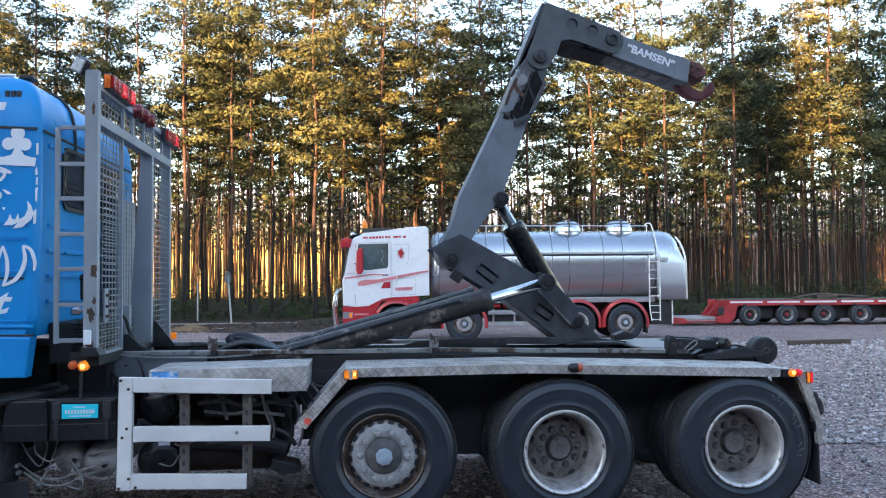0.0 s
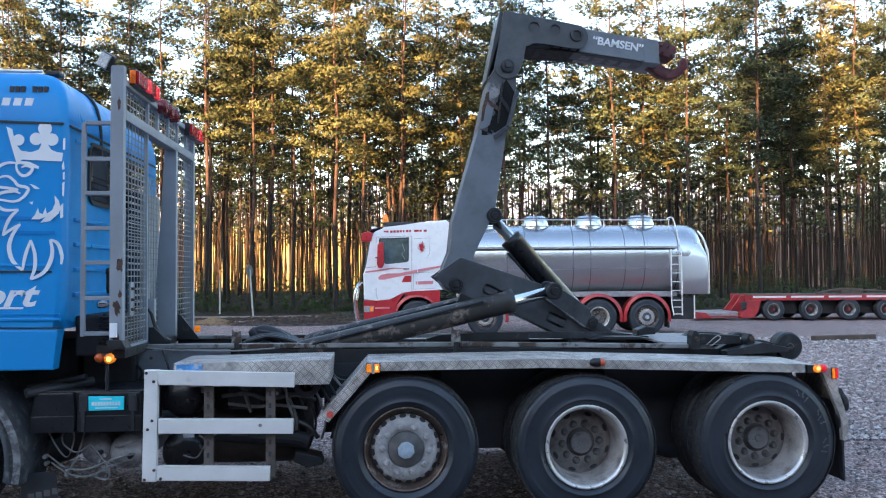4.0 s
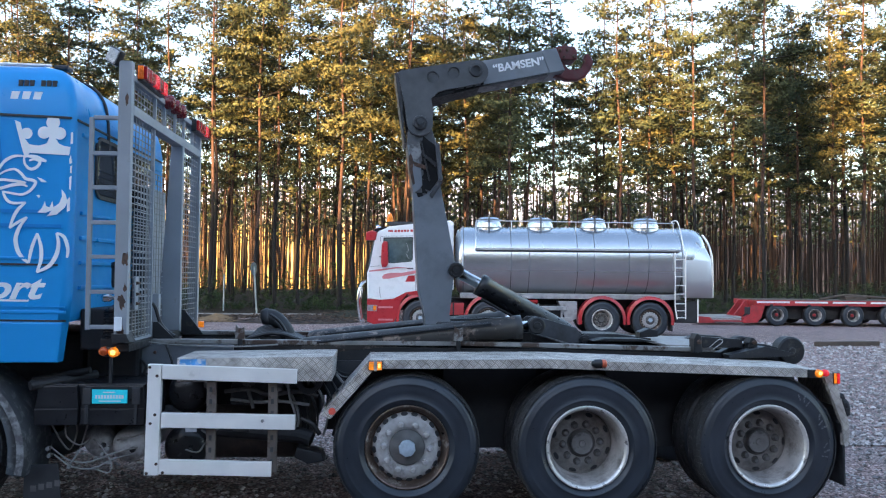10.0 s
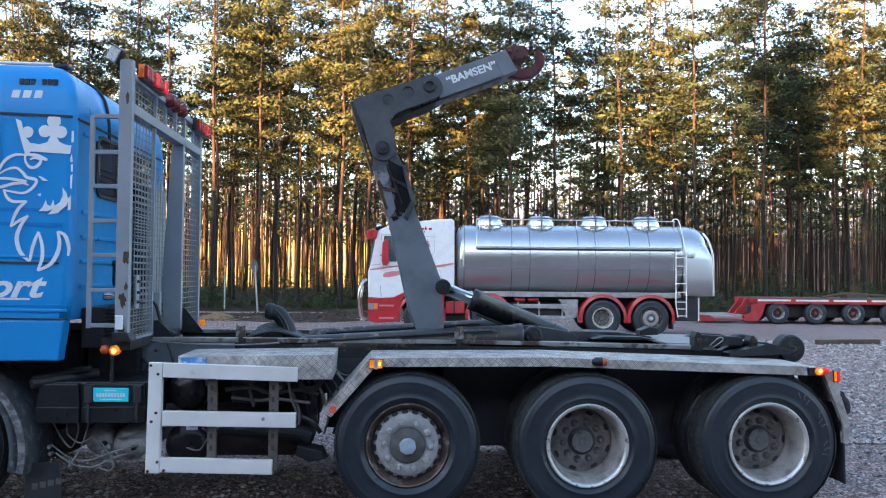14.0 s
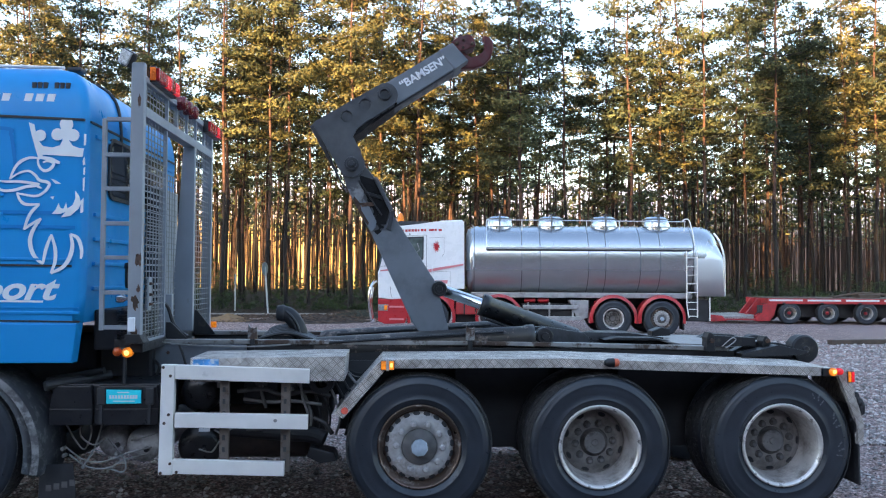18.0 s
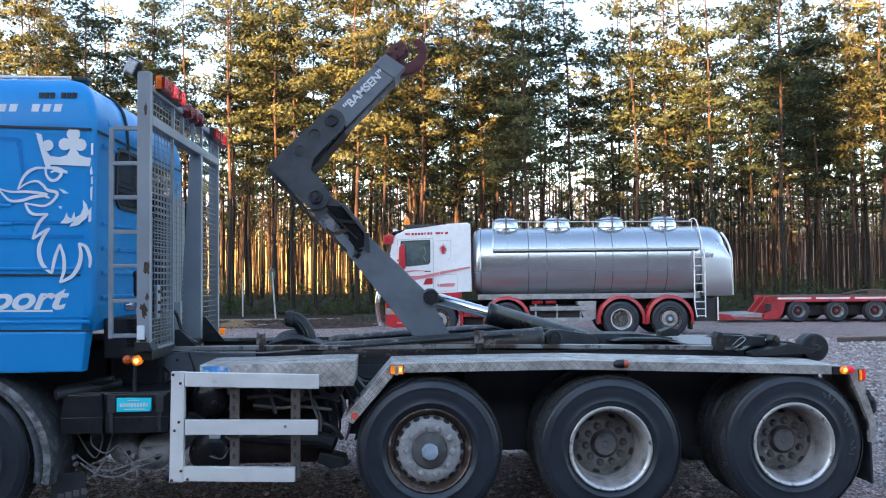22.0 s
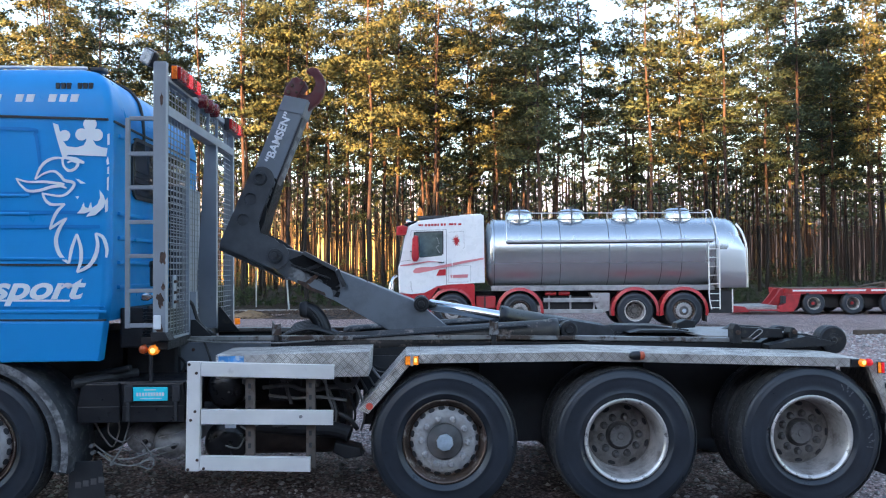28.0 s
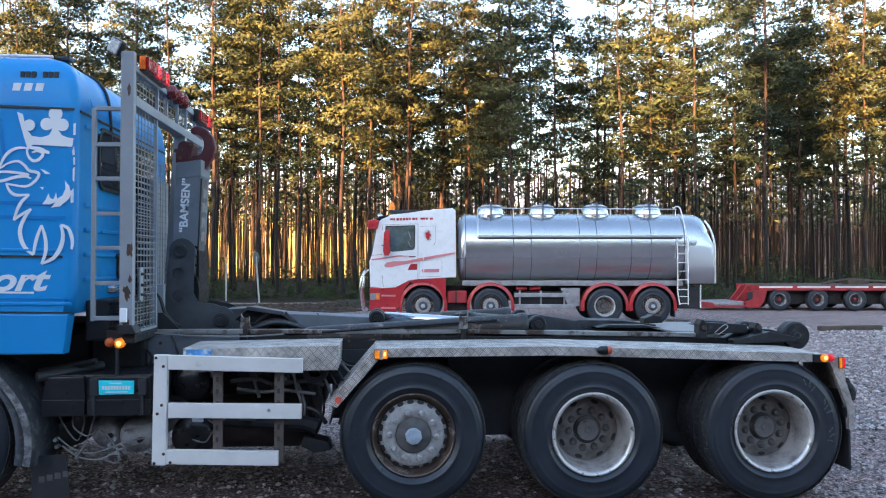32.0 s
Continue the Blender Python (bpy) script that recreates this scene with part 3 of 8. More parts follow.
    src["face"] = part("hub_face", lathe([(0.2, 0.082), (0.177, 0.080), (0.174, 0.074), (0.177, 0.070), (0.177, 0.026), (0.171, 0.022), (0.171, 0.0001)], 32), hub_face, holder)
    src["disc_in"] = part("wheel_disc", lathe([(0.25, 0.241), (0.243, 0.225), (0.218, 0.19), (0.213, 0.176), (0.211, 0.16), (0.222, 0.06)], 64), disc_pale, holder, smooth=True)
    src["vent_in"] = part("vent_hole", lathe([(0.004, 0.026), (-0.003, 0.028), (-0.004, 0.024), (-0.002, 0.0001)], 14), rubber, holder)
    src["hub_in"] = part("hub", lathe([(0.26, 0.128), (0.224, 0.126), (0.220, 0.11), (0.21, 0.096), (0.19, 0.090), (0.182, 0.084), (0.179, 0.066), (0.184, 0.062), (0.184, 0.0001)], 40), hub_dusty, holder)
    src["nut_in"] = part("wheel_nut", lathe([(0.03, 0.030), (0.008, 0.030), (0.002, 0.024), (-0.022, 0.023), (-0.032, 0.016), (-0.035, 0.0001)], 8), hub_dusty, holder)
    for o in src.values():
        scene.collection.objects.unlink(o)
    return src


WP = make_wheel_parts()


def wheel(parent, m, kind, spin=0.0, twin=False, small=None):
    """A wheel with its parts; kind 'out' has a bulging disc, 'in' a sunken one."""
    base = new("wheel", WP["rim_" + kind].data)
    base.parent = parent
    base.matrix_basis = m @ pose(0, 0, 0, 0, spin, 0)
    if small:
        base.scale = small
    one = Matrix.Identity(4)
    tagged(base, "black truck wheel with " + ("bulging grey disc and rusty rim" if kind == "out" else "deep bright-lipped rim"))
    for n in ("tyre", "tread"):
        share(n, WP[n], base, one)
    share("wheel_disc", WP["disc_" + kind], base, one)
    for k in range(20 if kind == "out" else 8):
        if kind == "out":
            share("vent_hole", WP["vent_out"], base, pose(0, 0, 0, 0, 18 * k, 0) @ pose(0.2335, 0.067, 0, 0, 0, 35) @ Matrix.Diagonal((0.8, 1, 1.1, 1)))
        else:
            share("vent_hole", WP["vent_in"], base, pose(0, 0, 0, 0, 45 * k + 20, 0) @ pose(0.211, 0.226, 0, 0, 0, 40) @ Matrix.Diagonal((0.62, 1, 1.05, 1)))
    share("hub", WP["hub_" + kind], base, one)
    if kind == "in" and not small:
        share("rim_lip", WP["lip"], base, one)
        share("hub_face", WP["face"], base, one)
    if kind == "out":
        share("hub_cap", WP["cap_out"], base, one)
    for k in range(10):
        a = 36 * k + 10
        r, y = (0.167, 0.03) if kind == "out" else (0.142, 0.205)
        share("wheel_nut", WP["nut" if kind == "out" else "nut_in"], base, pose(r * math.cos(radians(a)), y, r * math.sin(radians(a))))
    if twin:
        for n in ("tyre", "tread"):
            share("inner_" + n, WP[n], base, pose(0, 0.34, 0, 0, 7, 0))
    return base


WHEELS = ((0.0, 0.0, 0.533, "out", False), (1.31, -0.012, 0.527, "in", True), (2.668, -0.012, 0.533, "in", True), (-3.335, 0.03, 0.533, "out", False))
for n, (wx, wy, wz, kind, twin) in enumerate(WHEELS):
    w_ = wheel(truck, pose(wx, wy, wz), kind, 13 + 29 * n, twin)
    if n == 2:
        # worn chalk writing on the sidewall
        for k in range(9):
            a = radians(58 - 9.5 * k + 4 * (k % 3))
            r = 0.425 + 0.012 * (k % 2)
            part("chalk_mark", box(-0.004 - 0.004 * (k % 2), 0.004, -0.0015, 0.004, -0.022, 0.022, 0), chalk, w_).matrix_basis = pose(0, 0, 0, 0, -(13 + 29 * n), 0) @ pose(r * math.cos(a), 0, r * math.sin(a), 0, 40 - math.degrees(a) + 25 * (k % 3), 0)
    wheel(truck, pose(wx, 2.5 - wy, wz, 0, 0, 180), kind, 41 * n, twin)
for wx in (0.0, 1.31, 2.655, -3.335):
    part("axle", tube([(wx, 0.3, 0.533), (wx, 2.2, 0.533)], 0.09, 12), frame_dark, truck)

# chassis
for y0 in (0.86, 1.56):
    part("chassis_rail", box(-4.4, 3.3, y0, y0 + 0.08, 0.79, 1.09), frame_dark, truck)
for x0 in (-3.9, -2.6, -1.1, 0.62, 1.95, 3.15):
    part("cross_member", box(x0, x0 + 0.12, 0.94, 1.56, 0.82, 1.06), frame_dark, truck)
def sloped(x0, x1, y0, y1, z0, z1, drop, bev=0.006):
    bm = box(x0, x1, y0, y1, z0, z1, bev)
    for v in bm.verts:
        v.co.z -= drop * (v.co.x - x0) / (x1 - x0)
    return bm
DECK = lambda x: 1.252 - max(0.0, x + 0.2) * 0.019
for y0 in (0.70, 1.70):
    part("deck_rail", sloped(-2.0, 0.45, y0, y0 + 0.10, 1.215, 1.25, 0.012), worn_rail, truck, "worn grey flange with bare brown patches")
    part("deck_rail", sloped(0.45, 2.55, y0, y0 + 0.10, 1.205, 1.24, 0.045), worn_rail, truck)
    part("subframe", sloped(-2.0, 3.1, y0 + 0.02, y0 + 0.07, 1.09, 1.214, 0.06), black_steel, truck)
part("deck_plate", sloped(-1.9, 3.0, 0.81, 1.69, 1.10, 1.15, 0.06), black_steel, truck)
part("tail_plate", sloped(2.2, 3.16, 0.88, 2.05, 1.185, 1.205, 0.02), tread_flat, truck)

# ---- hook lift: tipping frame, boom, cylinders ----
PIVOT = (1.94, 1.02)                 # hinge of the tipping frame at the tail
ELBOW_TO_FOOT = (-1.157, -1.468)     # boom hinge in the boom's own axes, from the elbow pin
TILT_EYE = (-0.636, -1.12)           # pin of the tilt cylinder on the boom
FOOT_FLAT = (0.288, 1.032)           # boom hinge when the frame lies flat
MID = (1.94 - 0.934 * math.cos(radians(15.8)), 1.02 + 0.934 * math.sin(radians(15.8)))   # lift pin on the frame, flat
LOWER_PIN = (1.488, 1.184)            # lower pin of the tilt cylinder on the frame, flat


def turn2(p, c, deg):
    a = radians(deg)
    x, z = p[0] - c[0], p[1] - c[1]
    return (c[0] + x * math.cos(a) - z * math.sin(a), c[1] + x * math.sin(a) + z * math.cos(a))


def flat(p):
    """A place on the raised frame, turned down to where it lies flat, from the hinge."""
    q = turn2(p, PIVOT, 33.85)
    return (q[0] - PIVOT[0], q[1] - PIVOT[1])


frame_part = part("tipping_frame", prism([flat(p) for p in ((0.39, 1.985), (0.46, 2.03), (0.634, 2.118), (1.29, 1.793), (1.60, 1.52), (1.93, 1.22), (2.02, 1.06), (1.94, 0.96), (1.80, 1.00), (1.56, 1.215), (1.33, 1.385), (1.056, 1.557), (0.579, 1.819), (0.466, 1.905))], 1.0, 1.035, 0.008), frame_grey, truck, "dark grey steel tipping frame with cut-outs")
part("far_plate", prism([flat(p) for p in ((0.39, 1.985), (0.634, 2.118), (1.29, 1.793), (1.93, 1.22), (2.02, 1.06), (1.94, 0.96), (1.56, 1.215), (1.056, 1.557), (0.579, 1.819), (0.466, 1.905))], 1.465, 1.5, 0.008), arm_dark, frame_part)
part("cross_plate", prism([flat(p) for p in ((0.95, 1.62), (1.0, 1.66), (1.62, 1.23), (1.57, 1.22))], 1.036, 1.464), arm_dark, frame_part)


def pin(parent, x, z, y, r, material=black_steel, n=24):
    bm = lathe([(0.03, r), (0.0, r), (-0.012, r * 0.94), (-0.014, r * 0.72), (-0.006, r * 0.68), (-0.006, r * 0.42), (-0.02, r * 0.38), (-0.02, 0.0001)], n, (x, y, z))
    return part("pin", bm, material, parent, smooth=False)


for p, r in (((0.563, 1.895), 0.062), ((1.342, 1.73), 0.066), ((1.656, 1.408), 0.05)):
    q = flat(p)
    pin(frame_part, q[0], q[1], 0.985, r)
for a, b in (((0.80, 1.835), (0.94, 1.735)), ((1.30, 1.52), (1.43, 1.435))):
    (ax, az), (bx, bz) = flat(a), flat(b)
    d = Vector((bx - ax, bz - az)).normalized()
    nrm = Vector((-d.y, d.x)) * 0.035
    bm = bmesh.new()
    q = [(ax + nrm.x, az + nrm.y), (bx + nrm.x, bz + nrm.y), (bx - nrm.x, bz - nrm.y), (ax - nrm.x, az - nrm.y)]
    add_ribbon(bm, q + [q[0], q[1]], 0.016, 0.994, 0)
    bmesh.ops.solidify(bm, geom=bm.faces[:], thickness=0.008)
    part("slot_rim", bm, arm_dark, frame_part)
cradle = part("cylinder_cradle", prism([(-0.985, 0.29), (-0.955, 0.318), (-0.878, 0.325), (-0.523, 0.266), (-0.478, 0.21), (-0.492, 0.113), (-0.919, 0.19), (-0.965, 0.22)], 0.955, 0.983, 0.006), arm_dark, frame_part, "dark side plate of the cylinder cradle")
part("cradle_edge", prism([(-0.919, 0.192), (-0.492, 0.116), (-0.492, 0.102), (-0.922, 0.178)], 0.945, 0.99, 0.003), wear_edge, cradle, "paint-worn lower edge")
part("bolt", lathe([(0.0, 0.042), (-0.012, 0.04), (-0.014, 0.024), (-0.03, 0.022), (-0.03, 0.0001)], 12, (-0.452, 0.955, 0.171)), black_steel, cradle)
part("bolt_lug", prism([(-0.52, 0.12), (-0.44, 0.10), (-0.40, 0.14), (-0.41, 0.21), (-0.47, 0.225)], 0.957, 0.985, 0.006), black_steel, cradle)
bx, bz = flat((0.62, 1.77))
part("latch_bracket", box(bx - 0.05, bx + 0.05, 0.97, 1.03, bz - 0.06, bz + 0.03), black_steel, frame_part)

JU = Vector((0.8377, -0.5461))
JN = Vector((0.5461, 0.8377))


def jib(a, p):
    """Along the jib from the elbow tip, and across it."""
    return (0.162 + JU.x * a + JN.x * p, 0.438 + JU.y * a + JN.y * p)


def arc(c, r, a0, a1, n=8):
    return [(c[0] + r * math.cos(radians(a0 + (a1 - a0) * i / n)), c[1] + r * math.sin(radians(a0 + (a1 - a0) * i / n))) for i in range(n + 1)]


boom = part("boom", prism([(-0.10, 0.03), (-0.2, -0.059), (-0.445, -0.385), (-0.988, -1.03), (-1.10, -1.25)] + arc(ELBOW_TO_FOOT, 0.13, 110, 300, 8) + [(-1.0, -1.44), (-0.946, -1.35), (-0.607, -1.085), (-0.217, -0.473), (-0.03, -0.24), (0.06, -0.06), (0.0, 0.07)], 1.06, 1.44, 0.012), grey_paint, truck, "grey steel boom with grease and scraped paint")
part("upper_boom", prism([(-0.105, 0.035), (-0.205, -0.055), (-0.448, -0.383), (-0.41, -0.47), (-0.225, -0.478), (-0.028, -0.245), (0.063, -0.06), (0.0, 0.075)], 1.056, 1.444, 0.006), elbow_grey, boom, "greasy dark section below the elbow")
elbow_poly = [jib(0, 0), jib(0.03, 0.012), jib(0.62, 0.0)] + [jib(0.655 + 0.105 * math.sin(radians(a)), -0.105 + 0.105 * math.cos(radians(a))) for a in range(15, 181, 15)] + [jib(0.36, -0.216), jib(0.30, -0.225), jib(0.27, -0.245), (0.215, 0.09), (0.14, -0.02)] + arc((0.0, 0.0), 0.112, -25, -215, 10) + [(-0.02, 0.16)]


def holed_plate(poly, holes, y0, y1):
    """A flat plate with round holes cut through it."""
    bm = bmesh.new()
    loops = [poly] + [[(c[0] + r * math.cos(2 * math.pi * k / 28), c[1] + r * math.sin(2 * math.pi * k / 28)) for k in range(28)] for c, r in holes]
    for loop in loops:
        n = len(loop)
        a, b = ([bm.verts.new((x, y, z)) for x, z in loop] for y in (y0, y1))
        for i in range(n):
            bm.faces.new((a[i], b[i], b[(i + 1) % n], a[(i + 1) % n]))
    for y in (y0, y1):
        es = [e for e in bm.edges if all(abs(v.co.y - y) < 1e-6 for v in e.verts)]
        bmesh.ops.triangle_fill(bm, use_beauty=True, use_dissolve=False, edges=es)
    return bm


DIMPLES = [(jib(0.28, -0.09), 0.05), (jib(0.464, -0.082), 0.05)]
part("elbow_plate", holed_plate(elbow_poly, DIMPLES, 1.035, 1.059), elbow_grey, boom, "grey elbow plate darkened by grease, with two round recesses")
part("elbow_plate", prism(elbow_poly, 1.441, 1.465, 0.006), arm_dark, boom)
part("elbow_back", prism([jib(-0.03, 0.004), jib(0.25, 0.006), jib(0.25, -0.03), jib(0.02, -0.03), (-0.14, 0.05), (-0.20, -0.04), (-0.215, -0.03)], 1.061, 1.439, 0.004), arm_dark, boom)
part("jib_arm", prism([jib(0.12, -0.012), jib(1.30, -0.008), jib(1.39, -0.012), jib(1.42, -0.2), jib(1.30, -0.205), jib(0.35, -0.219), jib(0.2, -0.21)], 1.075, 1.425, 0.01), grey_paint, boom, "grey box-section jib with white lettering")
part("jib_sleeve", prism([jib(1.25, -0.003), jib(1.385, -0.006), jib(1.425, -0.206), jib(1.29, -0.213)], 1.066, 1.434, 0.006), grey_paint, boom)
part("jib_underside", prism([jib(0.34, -0.220), jib(0.72, -0.217), jib(0.66, -0.232), jib(0.40, -0.25)], 1.078, 1.422, 0.004), grease_shade_black, boom, "underside black with grease near the elbow")
# Sole and worn marks coloured darker, for the shade under the jib.
part("jib_sole", prism([jib(0.55, -0.214), jib(1.27, -0.206), jib(1.27, -0.222), jib(0.60, -0.231)], 1.085, 1.30, 0.004), arm_dark, boom, "grey sole plate of the jib with white marks")
for k, (a, wide) in enumerate(((1.15, 0.13), (1.03, 0.15), (0.905, 0.15), (0.785, 0.14))):
    part("white_mark", prism([jib(a - 0.04, -0.2285 + 0.0112 * (a - 0.6)), jib(a + 0.04, -0.2275 + 0.0112 * (a - 0.6)), jib(a + 0.04, -0.2345 + 0.0112 * (a - 0.6)), jib(a - 0.04, -0.2355 + 0.0112 * (a - 0.6))], 1.19 - wide / 2, 1.19 + wide / 2, 0.002), worn_white, boom, "worn white painted block, darkened for shade")
# Recess floors take a darker grey, painting the shade inside them.
for c, r in DIMPLES:
    part("dimple", lathe([(1.057, r + 0.004), (1.0525, r + 0.002), (1.0515, r * 0.8), (1.0515, 0.0001)], 28, (c[0], 0, c[1])), arm_dark, boom)
c = jib(0.655, -0.09)
part("jib_pin", lathe([(0.0, 0.058), (-0.02, 0.055), (-0.022, 0.036), (0.0, 0.034), (0.0, 0.0001)], 28, (c[0], 1.034, c[1])), arm_dark, boom)
pin(boom, 0.0, 0.0, 1.02, 0.062, arm_dark)
pin(boom, *TILT_EYE, 1.03, 0.066)
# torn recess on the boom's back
# Flat dark plate on the boom stands for the shade in its opening.
part("recess", prism([(-0.055, -0.10), (-0.13, -0.15), (-0.27, -0.33), (-0.36, -0.43), (-0.335, -0.48), (-0.21, -0.455), (-0.035, -0.235)], 1.0525, 1.0605), grease_shade_black, boom, "flat black patch painted as a greasy opening in shade")
part("torn_lip", prism([(-0.025, -0.215), (-0.012, -0.25), (-0.20, -0.485), (-0.225, -0.465)], 0.99, 1.055, 0.004), elbow_grey, boom, "bent steel lip")
part("torn_lip", prism([(-0.225, -0.47), (-0.205, -0.50), (-0.37, -0.54), (-0.365, -0.50)], 1.005, 1.055, 0.003), arm_dark, boom)
part("gusset", prism([(-0.18, -0.20), (-0.16, -0.19), (-0.13, -0.36), (-0.16, -0.37)], 1.035, 1.053, 0.003), black_steel, boom)
for k in range(2):
    part("scrape", prism([(-0.335 - 0.035 * k, -0.70 - 0.012 * k), (-0.315 - 0.035 * k, -0.69 - 0.012 * k), (-0.32 - 0.035 * k, -0.705 - 0.012 * k)], 1.0585, 1.061), rubber, boom)
part("scraped_patch", prism([(-0.22, -0.094), (-0.15, -0.066), (-0.118, -0.115), (-0.165, -0.2), (-0.245, -0.225), (-0.262, -0.165)], 1.0425, 1.0465, 0.001), wear_edge, boom, "paint scraped to pale grey")
part("rust_edge", prism([(-0.262, -0.14), (-0.234, -0.136), (-0.267, -0.207), (-0.318, -0.243), (-0.385, -0.346), (-0.41, -0.347), (-0.345, -0.235)], 1.0415, 1.0462, 0.001), rust, boom, "rust where the plate is torn")
part("rust_streak", prism([(-0.269, -0.196), (-0.213, -0.302), (-0.235, -0.325), (-0.288, -0.236)], 1.0405, 1.0455, 0.001), rust, boom)
part("slot_rod", prism([(-0.103, -0.111), (-0.092, -0.118), (-0.275, -0.417), (-0.286, -0.411)], 1.03, 1.05, 0.003), black_steel, boom)
part("grease_spot", prism([(-0.43, -0.41), (-0.394, -0.445), (-0.405, -0.472), (-0.448, -0.45)], 1.0555, 1.0595), grease_shade_black, boom)
part("boom_shell", prism([(-0.205, -0.062), (-0.17, -0.12), (-0.185, -0.17), (-0.23, -0.22), (-0.25, -0.275), (-0.31, -0.35), (-0.35, -0.40), (-0.40, -0.41), (-0.455, -0.395)], 1.045, 1.058, 0.005), grey_paint, boom)
words("lettering", "\u201cBAMSEN\u201d", 0.094, white_vinyl, boom, Matrix.Translation((jib(1.036, -0.098)[0], 1.0715, jib(1.036, -0.098)[1])) @ pose(0, 0, 0, 0, 33.1, 0) @ UPRIGHT @ Matrix.Diagonal((1.05, 1, 1, 1)), 0.0, 0.0028, "white painted word")
hook = part("hook", prism([jib(a, p) for a, p in ((1.39, -0.04), (1.45, -0.06), (1.475, -0.128), (1.479, -0.188), (1.545, -0.207), (1.60, -0.203), (1.634, -0.185), (1.668, -0.142), (1.655, -0.098), (1.665, -0.07), (1.695, -0.068), (1.72, -0.10), (1.73, -0.148), (1.70, -0.205), (1.64, -0.263), (1.56, -0.286), (1.46, -0.270), (1.36, -0.215))], 1.205, 1.295, 0.016), red_hook, boom, "dark red worn steel hook")
latch = part("hook_latch", prism([jib(a, p) for a, p in ((1.395, 0.022), (1.47, 0.028), (1.565, 0.004), (1.585, -0.03), (1.572, -0.108), (1.555, -0.118), (1.427, -0.094), (1.395, -0.07))], 1.15, 1.35, 0.01), red_hook, boom, "red latch block over the hook's throat")
for a, p, r in ((1.435, -0.012, 0.017), (1.50, -0.02, 0.012), (1.548, -0.085, 0.016), (1.46, -0.075, 0.011)):
    q = jib(a, p)
    part("bolt", lathe([(1.152, r), (1.132, r * 0.95), (1.128, r * 0.6), (1.128, 0.0001)], 8, (q[0], 0, q[1])), rust, latch)
part("latch_lug", prism([jib(1.475, 0.0), jib(1.485, 0.045), jib(1.512, 0.04), jib(1.515, 0.0)], 1.16, 1.20, 0.004), rust, latch)


def cylinder_pair(y, barrel_len, r, rod_r, name):
    """A barrel along +x from its base eye at the origin, and its rod, along -x from its own eye."""
    e = 0.10 if name == "tilt" else 0.0
    b = part(name + "_barrel", lathe([(e - 0.06, 0.06), (e - 0.05, r * 0.8), (e, r), (barrel_len - 0.07, r), (barrel_len - 0.068, r * 1.07), (barrel_len, r * 1.07), (barrel_len + 0.003, r * 0.9), (barrel_len + 0.004, rod_r)], 32, (0, y, 0), "x"), oily_black if name == "tilt" else barrel_m, truck, "oily black hydraulic barrel", True)
    if e:
        part("base_lug", prism([(-0.06, -0.03), (-0.04, -0.06), (0.05, -0.07), (0.09, -0.07), (0.09, 0.07), (0.05, 0.07), (-0.04, 0.06), (-0.06, 0.03)], y - 0.05, y + 0.05, 0.008), black_steel, b)
    return b


def rod_part(y, length, rod_r, name):
    bm = lathe([(-length, rod_r), (-0.07, rod_r), (-0.07, rod_r * 0.8), (-0.03, rod_r * 0.8)], 24, (0, y, 0), "x")
    rod = part(name + "_rod", bm, chrome, truck, "bright chromed piston rod", True)
    part("rod_eye", lathe([(y - 0.075, 0.0001), (y - 0.075, 0.03), (y - 0.062, 0.034), (y - 0.062, 0.06), (y - 0.055, 0.07), (y + 0.06, 0.07), (y + 0.06, 0.0001)], 20), black_steel, rod)
    return rod


# hose guide that springs up when the frame has come down
guide = part("hose_guide", tube(spline([(-0.21, 1.11, 0.205), (-0.14, 1.11, 0.185), (-0.085, 1.11, 0.12), (-0.05, 1.11, 0.04), (-0.04, 1.11, -0.06)], 5), 0.066, 16), black_steel, truck, "black rubber hose elbow with a round end", True)
part("guide_collar", lathe([(-0.245, 0.0001), (-0.245, 0.05), (-0.24, 0.062), (-0.20, 0.072), (-0.18, 0.070), (-0.175, 0.05)], 20, (0, 1.11, 0.205), "x"), rubber, guide, "round black end cap", True)
part("guide_strap", tube(spline([(-0.165, 1.055, 0.225), (-0.10, 1.045, 0.165), (-0.055, 1.04, 0.08), (-0.035, 1.04, -0.04)]), 0.012, 8), hose_black, guide)
part("guide_strap", tube(spline([(-0.13, 1.042, 0.165), (-0.085, 1.04, 0.10), (-0.06, 1.04, 0.0)]), 0.008, 8), arm_dark, guide)
part("guide_foot", box(-0.13, 0.05, 1.03, 1.19, -0.07, -0.02, 0.01), black_steel, guide)
LIFT_BASE = (-0.80, 1.17)
TILT_Y, LIFT_Y = 1.25, 0.80
lifts = []
for y in (LIFT_Y, 2.5 - LIFT_Y):
    lifts.append((cylinder_pair(y, 1.76, 0.092, 0.045, "lift"), rod_part(y, 1.5, 0.046, "lift")))
    part("hydraulic_pipe", tube([(0.1, y - 0.1, 0.05), (1.5, y - 0.1, 0.06)], 0.012, 6), black_steel, lifts[-1][0])
tilts = []
for y in (TILT_Y,):
    tilts.append((cylinder_pair(y, 0.98, 0.092, 0.05, "tilt"), rod_part(y, 0.9, 0.05, "tilt")))
    part("hydraulic_pipe", tube([(0.12, y - 0.03, 0.1), (0.9, y - 0.03, 0.105)], 0.014, 6), black_steel, tilts[-1][0])

